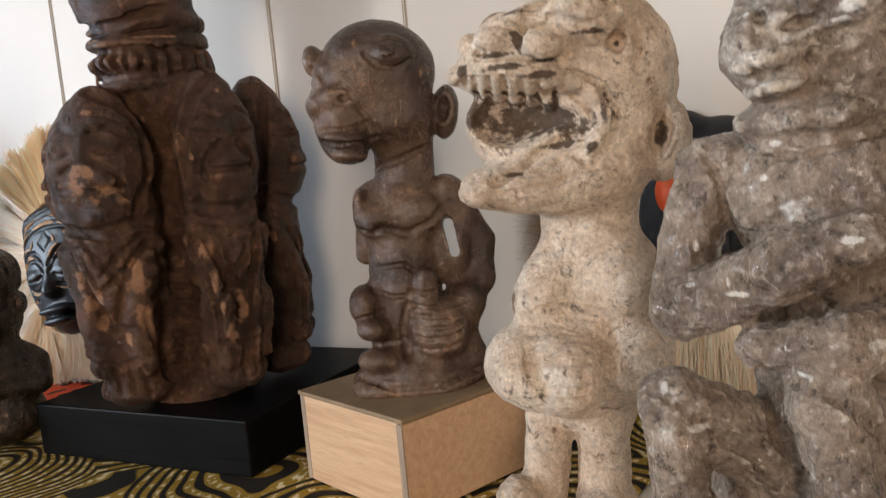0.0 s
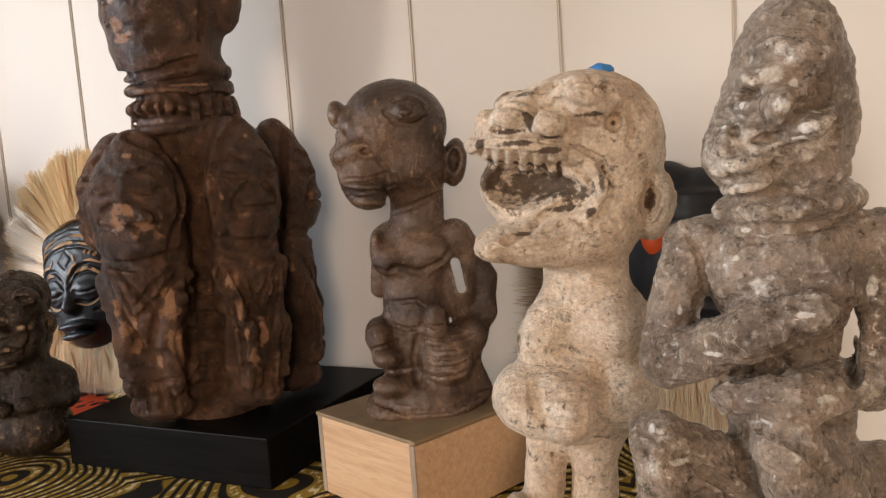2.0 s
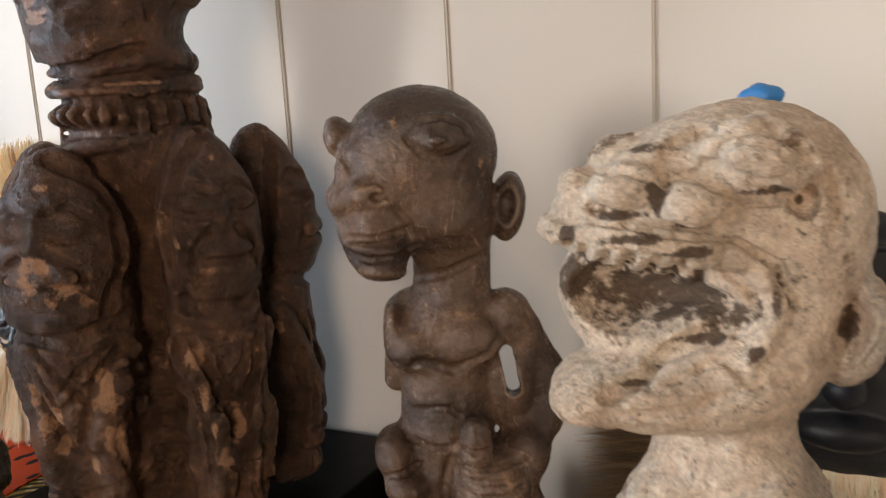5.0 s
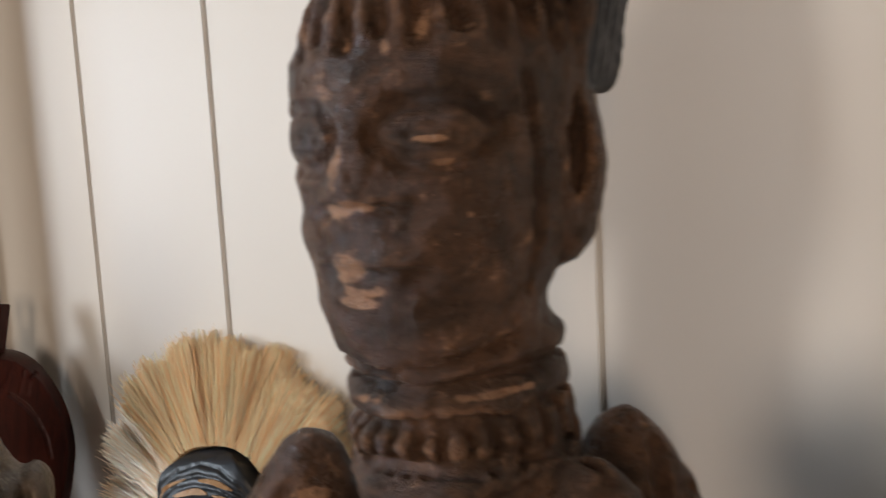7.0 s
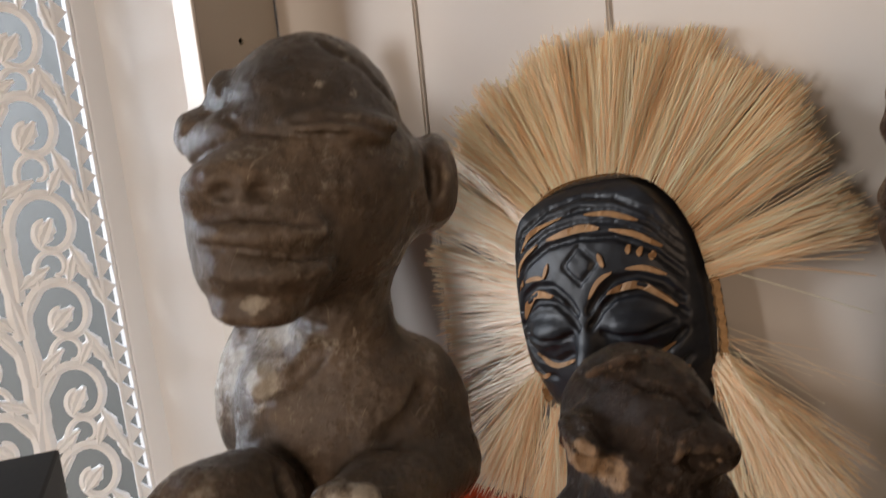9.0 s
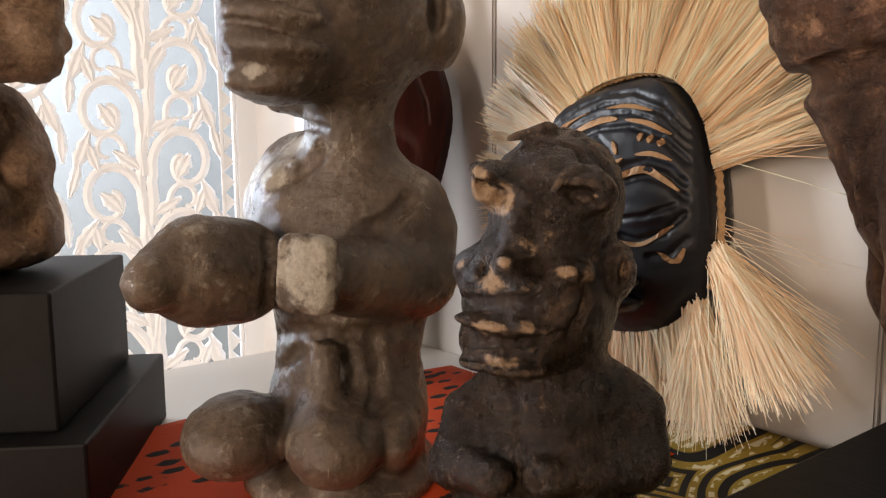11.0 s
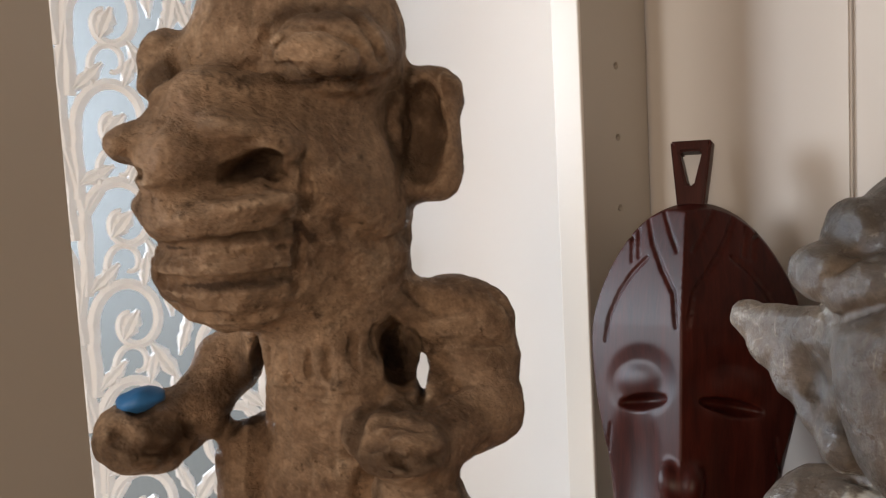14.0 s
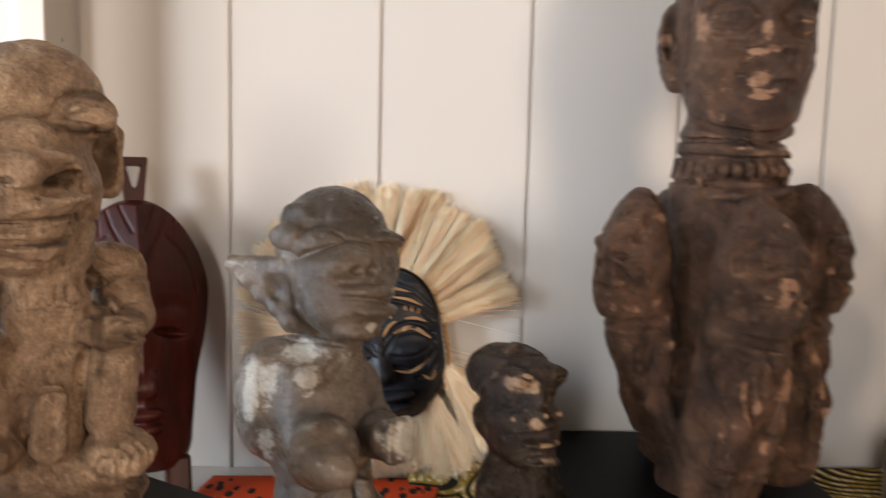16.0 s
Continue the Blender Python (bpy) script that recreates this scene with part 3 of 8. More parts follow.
# ---- plinths and box ----


def plinth(name, m, sx, sy, h, material, label):
    ob = part(name, brick((-sx / 2, -sy / 2, 0), (sx / 2, sy / 2, h), 0.0015), material)
    ob.matrix_world = m
    return tagged(ob, label, "plinth")


CLOTH = TABLE + 0.0005
plinth("black_plinth", pose(0.578, -0.113, CLOTH), 0.226, 0.210, 0.044, M_BLACK, "low black-stained wooden plinth standing on printed cloth")
stepped = empty("stepped_plinth", pose(0.131, -0.361, TABLE - 0.003, 0, 0, -32.2), "two-step matt black plinth on the white top", "plinth")
part("lower_step", brick((-0.082, -0.082, 0), (0.082, 0.082, 0.043), 0.0015), M_PLINTH, stepped)
part("upper_step", brick((-0.065, -0.065, 0.043), (0.065, 0.065, 0.110), 0.0015), M_PLINTH, stepped)

wood_box = empty("wooden_box", pose(0.811, -0.166, CLOTH, 0, 0, -21.8), "pale beech wooden box used as a stand, darker worn top", "box")
part("front_board", brick((-0.053, -0.065, 0), (0.0535, -0.057, 0.0625), 0.0006), M_BOXFRONT, wood_box)
part("back_board", brick((-0.053, 0.057, 0), (0.0535, 0.065, 0.0625), 0.0006), M_BOXFRONT, wood_box)
part("side_board", brick((-0.059, -0.0648, 0), (-0.0533, 0.0648, 0.0623), 0.0006), M_BOXEDGE, wood_box, "board with dark end grain")
part("side_board", brick((0.0538, -0.0655, 0), (0.059, 0.0655, 0.0623), 0.0006), M_BOXFRONT, wood_box)
part("corner_strip", brick((0.0537, -0.0665, 0.0), (0.0592, -0.0652, 0.0623), 0.0004), M_BOXEDGE, wood_box, "end-grain strip at the corner")
part("lid", brick((-0.0592, -0.0662, 0.0627), (0.0595, 0.0658, 0.066), 0.0008), M_BOXTOP, wood_box, "worn olive-brown top")

# ---- carved figures ----


def fam_child(c, head, foot, ang, wide=1.0, low=0.004, top=0.0):
    """One of the small figures round the column, looking outwards: pointed oval head, drawn-in arms, banded feet."""
    a = radians(ang)
    fx, fy = math.sin(a), -math.cos(a)
    sx, sy = math.cos(a), math.sin(a)

    def p(u, w, z):
        q = min(1.0, max(0.0, z / 0.165)) ** 0.8
        x, y = foot[0] + (head[0] - foot[0]) * q, foot[1] + (head[1] - foot[1]) * q
        return (x + sx * u * wide + fx * w, y + sy * u * wide + fy * w, z + (top if z > 0.14 else 0))

    r = (0, 0, ang)
    out = 0.3
    eye = p(0, out, 0.17)
    c.cap(p(0, -0.004, 0.165), p(0, -0.004, low + 0.034), 0.036 * wide, 0.030 * wide, 0.006)
    c.ell(p(0, 0.002, 0.118), (0.035 * wide, 0.025, 0.030), r, 0.006)
    c.ell(p(0, 0.0, 0.060), (0.033 * wide, 0.027, 0.045), r, 0.006)
    c.ell(p(0, 0.004, low + 0.016), (0.030 * wide, 0.027, 0.017), r, 0.006)
    # head
    c.ell(p(0, 0.0, 0.196), (0.040 * wide, 0.030, 0.044), r, 0.003)
    c.ell(p(0, -0.005, 0.222), (0.024 * wide, 0.021, 0.033), r, 0.012)
    c.ell(p(0, 0.010, 0.176), (0.033 * wide, 0.021, 0.026), r, 0.008)
    c.cap(p(0, 0.020, 0.222), p(0, 0.026, 0.203), 0.004, 0.0065, 0.005)
    for e in (-1, 1):
        c.ell(p(0.008 * e, 0.025, 0.200), (0.005, 0.004, 0.004), r, 0.003)
        c.ell(p(0.018 * e, 0.021, 0.211), (0.008, 0.005, 0.0055), r, 0.003)
        c.trace(eye, [p(0.006 * e, 0.02, 0.220), p(0.018 * e, 0.02, 0.2225), p(0.030 * e, 0.01, 0.216)], 0.0020, 0.002)
        c.trace(eye, [p(0.008 * e, 0.02, 0.206), p(0.019 * e, 0.02, 0.2035), p(0.030 * e, 0.01, 0.207)], 0.0018, 0.002)
        c.trace(eye, [p(0.010 * e, 0.02, 0.197), p(0.022 * e, 0.02, 0.188), p(0.027 * e, 0.01, 0.172)], 0.0020, 0.003)
        # arms drawn in to the middle, knees under them
        c.cap(p(0.033 * e, 0.006, 0.132), p(0.015 * e, 0.026, 0.082), 0.0085, 0.0075, 0.005)
        c.cap(p(0.020 * e, 0.022, 0.084), p(0.016 * e, 0.024, 0.040), 0.010, 0.010, 0.005)
        c.trace(eye, [p(0.024 * e, 0.02, 0.130), p(0.012 * e, 0.02, 0.098), p(0.002 * e, 0.02, 0.070)], 0.0030, 0.002)
        c.trace(eye, [p(0.012 * e, 0.02, 0.128), p(0.006 * e, 0.02, 0.104)], 0.0018, 0.002)
        c.trace(eye, [p(0.033 * e, 0.01, 0.104), p(0.028 * e, 0.02, 0.072), p(0.028 * e, 0.02, 0.042)], 0.0024, 0.002)
    c.ell(p(0, 0.027, 0.183), (0.021 * wide, 0.006, 0.005), r, 0.003)
    c.ell(p(0, 0.026, 0.172), (0.020 * wide, 0.006, 0.005), r, 0.003)
    c.trace(eye, [p(-0.023, 0.02, 0.178), p(0, 0.02, 0.1772), p(0.023, 0.02, 0.178)], 0.0016, 0.002)
    c.trace(eye, [p(-0.034, 0.01, 0.152), p(-0.015, 0.02, 0.1465), p(0.015, 0.02, 0.1465), p(0.034, 0.01, 0.152)], 0.0040, 0.004)
    c.trace(eye, [p(-0.034, 0.01, 0.0365 + low), p(0, 0.02, 0.034 + low), p(0.034, 0.01, 0.0365 + low)], 0.0018, 0.002)
    for u in (-0.017, -0.006, 0.006, 0.017):
        c.trace(eye, [p(u, 0.02, 0.031 + low), p(u, 0.02, 0.008 + low)], 0.0016, 0.0015)


def family_figure():
    c = Clay((-0.14, -0.14, -0.003), (0.14, 0.12, 0.49), 0.0014)
    c.cap((0.0, -0.002, 0.012), (0, -0.004, 0.190), 0.044, 0.046)
    c.cap((0, -0.004, 0.190), (0, -0.009, 0.250), 0.046, 0.045)
    c.ell((0.0, -0.009, 0.262), (0.044, 0.045, 0.075), k=0.010)
    fam_child(c, (0.002, -0.081), (-0.020, -0.046), 24, 1.0, 0.003)
    fam_child(c, (0.065, -0.026), (0.046, -0.012), 62, 0.80, 0.010, 0.007)
    fam_child(c, (0.053, 0.050), (0.046, 0.042), 118, 0.85, 0.004, 0.005)
    fam_child(c, (-0.079, -0.026), (0.004, 0.006), -58, 0.84, 0.003)
    fam_child(c, (-0.026, 0.056), (-0.016, 0.040), 200, 0.95, 0.0)
    # belts on the column between the children
    for i in range(9):
        z = 0.030 + 0.013 * i
        c.trace((0.5, -0.6, z), [(0.008, -0.05, z), (0.020, -0.045, z + 0.002), (0.034, -0.04, z)], 0.0015, 0.003)
    # neck rings, the middle one notched
    c.about((0, 0, 0), (0.87, 1.08, 1.0), (0.005, -0.009, 0))
    c.ell((-0.004, -0.006, 0.254), (0.048, 0.047, 0.010), (2, -4, 0), k=0.003)
    c.ell((-0.004, -0.006, 0.271), (0.0485, 0.0475, 0.0125), k=0.002)
    c.ell((-0.005, -0.007, 0.287), (0.0480, 0.0455, 0.011), (3, 5, 0), k=0.004)
    c.ell((-0.004, -0.007, 0.300), (0.0475, 0.0450, 0.012), (-3, -5, 0), k=0.004)
    c.skin((-0.004, -0.007))
    for i in range(26):
        a = 2 * math.pi * i / 26
        c.line([(0.049 * math.sin(a) - 0.004, -0.049 * math.cos(a) - 0.007, 0.280), (0.0475 * math.sin(a) - 0.004, -0.0475 * math.cos(a) - 0.007, 0.260)], 0.0026, 0.001)
    for z in (0.261, 0.281, 0.2945):
        c.arc((-0.004, -0.007, z), 0.050, 0.049, -180, 180, 0.0024, 0.002)
    # long head: flat worn face, smooth cheeks, straight jaw
    c.about((0, 0, 0), (1, 1, 1), (-0.001, -0.009, 0)).skin((0, -0.010))
    c.ell((0.003, -0.004, 0.400), (0.052, 0.062, 0.086), k=0.012)
    c.ell((0.002, -0.020, 0.345), (0.047, 0.048, 0.046), k=0.016)
    c.ell((0.002, -0.034, 0.385), (0.044, 0.033, 0.062), k=0.012)
    c.ell((0.002, -0.028, 0.320), (0.038, 0.036, 0.024), k=0.010)
    eye = (0.03, -0.6, 0.40)
    c.cap((0, -0.060, 0.410), (0.001, -0.066, 0.368), 0.0050, 0.0080, 0.008)
    c.ell((0.001, -0.066, 0.362), (0.017, 0.0060, 0.0055), k=0.004)
    for e in (-1, 1):
        m = 0.027 * e
        c.trace(eye, [(m - 0.019, -0.05, 0.383), (m - 0.010, -0.05, 0.393), (m + 0.010, -0.05, 0.394), (m + 0.019, -0.05, 0.385)], 0.0026, 0.003)
        c.trace(eye, [(m - 0.019, -0.05, 0.381), (m - 0.008, -0.05, 0.371), (m + 0.010, -0.05, 0.371), (m + 0.019, -0.05, 0.381)], 0.0022, 0.003)
        c.bulge(eye, (m - 0.002 * e, -0.05, 0.3818), -0.0015, (0.010, 0.004, 0.0036), (0, 0, 20 * e), 0.001)
        c.trace(eye, [(m - 0.009, -0.05, 0.3818), (m + 0.006, -0.05, 0.3818)], 0.0009, 0.001)
        # ears: upright bows with a slit through them
        c.ell((0.047 * e, 0.006, 0.368), (0.011, 0.017, 0.035), (0, 4 * e, -24 * e), k=0.005)
        c.ell((0.053 * e, 0.000, 0.376), (0.006, 0.007, 0.020), (0, 4 * e, -24 * e), k=0.002, cut=True)
        c.line([(0.046 * e, -0.030, 0.400), (0.049 * e, -0.024, 0.362), (0.044 * e, -0.024, 0.326)], 0.0016, 0.004)
    c.ell((0.001, -0.062, 0.340), (0.021, 0.0065, 0.0060), k=0.004)
    c.ell((0.001, -0.059, 0.327), (0.019, 0.0065, 0.0060), k=0.004)
    c.trace(eye, [(-0.022, -0.05, 0.3335), (0, -0.05, 0.333), (0.023, -0.05, 0.3345)], 0.0020, 0.002)
    c.trace(eye, [(-0.020, -0.05, 0.356), (0, -0.05, 0.3555), (0.020, -0.05, 0.357)], 0.0018, 0.003)
    c.arc((0, -0.022, 0.297), 0.046, 0.048, -80, 80, 0.0026, 0.004, rise=0.014)
    for i in range(13):
        a = radians(-84 + 14 * i)
        c.line([(0.056 * math.sin(a), -0.006 - 0.062 * math.cos(a), 0.414 + 0.004 * (i % 2)), (0.047 * math.sin(a), -0.006 - 0.054 * math.cos(a), 0.456)], 0.0040, 0.003)
    # plaited crest behind the ear
    c.skin()
    for i in range(5):
        c.line([(0.051, 0.006 + 0.008 * i, 0.402), (0.060 - 0.003 * i, 0.002 + 0.016 * i, 0.440), (0.052 - 0.004 * i, 0.006 + 0.016 * i, 0.474)], 0.0052, 0.0015, cut=False)
    c.about((0, 0, 0), (1, 1, 1))
    # deep lines round the small heads
    c.trace((0.523, -0.603, 0.228), [(0.0307, 0.0266, 0.2632), (0.017, 0.0148, 0.2418), (0.0072, 0.0063, 0.211), (0.0072, 0.0063, 0.1696), (0.0148, 0.0128, 0.1478)], 0.0041, 0.004)
    c.trace((0.523, -0.603, 0.228), [(-0.0438, -0.038, 0.252), (-0.024, -0.0208, 0.2383), (-0.0131, -0.0114, 0.213), (-0.0128, -0.0111, 0.1823), (-0.0226, -0.0196, 0.1516)], 0.0041, 0.004)
    c.trace((0.523, -0.603, 0.228), [(0.059, 0.0511, 0.2476), (0.0547, 0.0475, 0.1904), (0.0499, 0.0433, 0.1485)], 0.0036, 0.003)
    c.trace((0.523, -0.603, 0.228), [(-0.0559, -0.0484, 0.2431), (-0.0697, -0.0605, 0.2237), (-0.0746, -0.0647, 0.1944), (-0.0698, -0.0606, 0.1588)], 0.0026, 0.003)
    c.trace((0.523, -0.603, 0.228), [(-0.0115, -0.01, 0.1356), (-0.0166, -0.0144, 0.0679), (-0.0186, -0.0162, 0.0148)], 0.0041, 0.006)
    c.trace((0.523, -0.603, 0.228), [(0.0091, 0.0079, 0.1327), (0.0023, 0.002, 0.0647), (-0.0004, -0.0004, 0.0112)], 0.0031, 0.006)
    c.trace((0.523, -0.603, 0.228), [(0.0528, 0.0458, 0.1267), (0.0477, 0.0414, 0.057), (0.0429, 0.0372, 0.0083)], 0.0036, 0.004)
    c.trace((0.523, -0.603, 0.228), [(-0.0627, -0.0544, 0.1375), (-0.0398, -0.0345, 0.1292), (-0.0155, -0.0135, 0.132)], 0.0015, 0.003)
    c.trace((0.523, -0.603, 0.228), [(-0.0176, -0.0153, 0.1286), (-0.0341, -0.0296, 0.1076), (-0.0523, -0.0453, 0.087)], 0.0018, 0.003)
    c.trace((0.523, -0.603, 0.228), [(-0.0595, -0.0516, 0.132), (-0.0486, -0.0422, 0.1098), (-0.039, -0.0338, 0.0927)], 0.0018, 0.003)
    c.trace((0.523, -0.603, 0.228), [(-0.0249, -0.0216, 0.1312), (-0.039, -0.0338, 0.1161), (-0.05, -0.0433, 0.1022)], 0.0012, 0.002)
    c.trace((0.523, -0.603, 0.228), [(0.011, 0.0096, 0.1325), (0.028, 0.0242, 0.1259), (0.0478, 0.0415, 0.1296)], 0.0015, 0.003)
    c.trace((0.523, -0.603, 0.228), [(0.0454, 0.0394, 0.1224), (0.0315, 0.0273, 0.0922), (0.0157, 0.0136, 0.0625)], 0.0018, 0.003)
    c.trace((0.523, -0.603, 0.228), [(0.0133, 0.0115, 0.1269), (0.0222, 0.0192, 0.099), (0.0319, 0.0277, 0.0705)], 0.0018, 0.003)
    ob = statue("family_figure", c, pose(0.590, -0.148, CLOTH + 0.0445), M_FAM, "tall dark carved wooden figure, ringed neck, on a black plinth", relief=0.0010, grain=80, lumps=0.0016,
                  patches=[(c.seen((0.523, -0.603, 0.228), (-0.0526, -0.0456, 0.1869)), (0.0107, 0.0086, 0.0066)), (c.seen((0.523, -0.603, 0.228), (-0.0395, -0.0343, 0.1702)), (0.0165, 0.0132, 0.0050)), (c.seen((0.523, -0.603, 0.228), (-0.0318, -0.0276, 0.1615)), (0.0066, 0.0053, 0.0058)), (c.seen((0.523, -0.603, 0.228), (-0.0622, -0.0539, 0.099)), (0.0033, 0.0086, 0.0107)), (c.seen((0.523, -0.603, 0.228), (-0.059, -0.0512, 0.0803)), (0.0042, 0.0046, 0.0058)), (c.seen((0.523, -0.603, 0.228), (-0.0274, -0.0237, 0.0987)), (0.0037, 0.0112, 0.0140)), (c.seen((0.523, -0.603, 0.228), (-0.027, -0.0234, 0.0644)), (0.0037, 0.0066, 0.0082)), (c.seen((0.523, -0.603, 0.228), (-0.053, -0.046, 0.0637)), (0.0042, 0.0053, 0.0066)), (c.seen((0.523, -0.603, 0.228), (0.0135, 0.0117, 0.1136)), (0.0066, 0.0059, 0.0074)), (c.seen((0.523, -0.603, 0.228), (0.0164, 0.0142, 0.0838)), (0.0037, 0.0086, 0.0107)), (c.seen((0.523, -0.603, 0.228), (0.0195, 0.017, 0.0618)), (0.0033, 0.0053, 0.0066)), (c.seen((0.523, -0.603, 0.228), (0.0116, 0.01, 0.1925)), (0.0042, 0.0033, 0.0042)), (c.seen((0.523, -0.603, 0.228), (0.0312, 0.0271, 0.0598)), (0.0033, 0.0099, 0.0124)), (c.seen((0.523, -0.603, 0.228), (0.0239, 0.0207, 0.0393)), (0.0033, 0.0066, 0.0082)), (c.seen((0.523, -0.603, 0.228), (-0.0301, -0.0261, 0.1122)), (0.0025, 0.0066, 0.0082)), (c.seen((0.523, -0.603, 0.228), (-0.046, -0.0399, 0.2338)), (0.0042, 0.0033, 0.0025)), (c.seen((0.523, -0.603, 0.228), (0.0324, 0.0281, 0.2446)), (0.0021, 0.0026, 0.0033)), (c.seen((0.523, -0.603, 0.228), (0.0552, 0.0479, 0.121)), (0.0025, 0.0039, 0.0050)), (c.seen((0.523, -0.603, 0.228), (0.0649, 0.0563, 0.1466)), (0.0021, 0.0017, 0.0021)), (c.seen((0.523, -0.603, 0.228), (0.0003, 0.0002, 0.2925)), (0.0206, 0.0165, 0.0012)), (c.seen((0.523, -0.603, 0.228), (-0.0378, -0.0328, 0.291)), (0.0066, 0.0053, 0.0017)), (c.seen((0.173, -0.305, 0.377), (-0.0397, -0.0225, 0.356)), (0.0087, 0.0070, 0.0020)), (c.seen((0.173, -0.305, 0.377), (-0.0454, -0.0257, 0.3289)), (0.0060, 0.0048, 0.0044)), (c.seen((0.173, -0.305, 0.377), (-0.0397, -0.0225, 0.319)), (0.0099, 0.0079, 0.0028)), (c.seen((0.173, -0.305, 0.377), (-0.0628, -0.0356, 0.3819)), (0.0040, 0.0038, 0.0048)), (c.seen((0.173, -0.305, 0.377), (-0.047, -0.0267, 0.3716)), (0.0036, 0.0063, 0.0079)), (c.seen((0.173, -0.305, 0.377), (-0.0118, -0.0067, 0.3823)), (0.0079, 0.0063, 0.0010)), (c.seen((0.173, -0.305, 0.377), (-0.0092, -0.0052, 0.3729)), (0.0060, 0.0048, 0.0012)), (c.seen((0.173, -0.305, 0.377), (-0.0625, -0.0355, 0.3537)), (0.0032, 0.0026, 0.0028)), (c.seen((0.173, -0.305, 0.377), (-0.0118, -0.0067, 0.4267)), (0.0036, 0.0042, 0.0052)), (c.seen((0.173, -0.305, 0.377), (-0.0261, -0.0148, 0.4208)), (0.0016, 0.0022, 0.0028)), (c.seen((0.173, -0.305, 0.377), (-0.0392, -0.0222, 0.4194)), (0.0020, 0.0032, 0.0040)), (c.seen((0.173, -0.305, 0.377), (-0.0604, -0.0343, 0.4185)), (0.0024, 0.0048, 0.0060)), (c.seen((0.173, -0.305, 0.377), (0.001, 0.0005, 0.3501)), (0.0016, 0.0013, 0.0014)), (c.seen((0.173, -0.305, 0.377), (0.0362, 0.0205, 0.369)), (0.0016, 0.0032, 0.0040)), (c.seen((-0.246, -0.7, 0.279), (0.0524, -0.0184, 0.1665)), (0.0084, 0.0067, 0.0069)), (c.seen((-0.246, -0.7, 0.279), (0.061, -0.0215, 0.1579)), (0.0054, 0.0054, 0.0069)), (c.seen((-0.246, -0.7, 0.279), (-0.0444, 0.0156, 0.2293)), (0.0091, 0.0073, 0.0026)), (c.seen((-0.246, -0.7, 0.279), (0.02, -0.007, 0.3676)), (0.0091, 0.0073, 0.0023)), (c.seen((-0.246, -0.7, 0.279), (0.0233, -0.0082, 0.3451)), (0.0076, 0.0061, 0.0061)), (c.seen((-0.246, -0.7, 0.279), (0.0241, -0.0085, 0.3316)), (0.0114, 0.0091, 0.0023)), (c.seen((-0.246, -0.7, 0.279), (-0.0495, 0.0174, 0.3779)), (0.0061, 0.0061, 0.0076)), (c.seen((-0.246, -0.7, 0.279), (-0.0223, 0.0078, 0.3865)), (0.0069, 0.0079, 0.0099)), (c.seen((-0.246, -0.7, 0.279), (0.0352, -0.0124, 0.0735)), (0.0030, 0.0042, 0.0054)), (c.seen((-0.246, -0.7, 0.279), (0.0413, -0.0145, 0.04)), (0.0038, 0.0037, 0.0046)), (c.seen((-0.246, -0.7, 0.279), (-0.0323, 0.0114, 0.1201)), (0.0030, 0.0042, 0.0054))])
    # the plaits are stained black
    ob.data.materials.append(M_INK)
    for p in ob.data.polygons:
        if p.center.x > 0.036 and p.center.y > -0.004 and p.center.z > 0.397:
            p.material_index = 1
    return ob


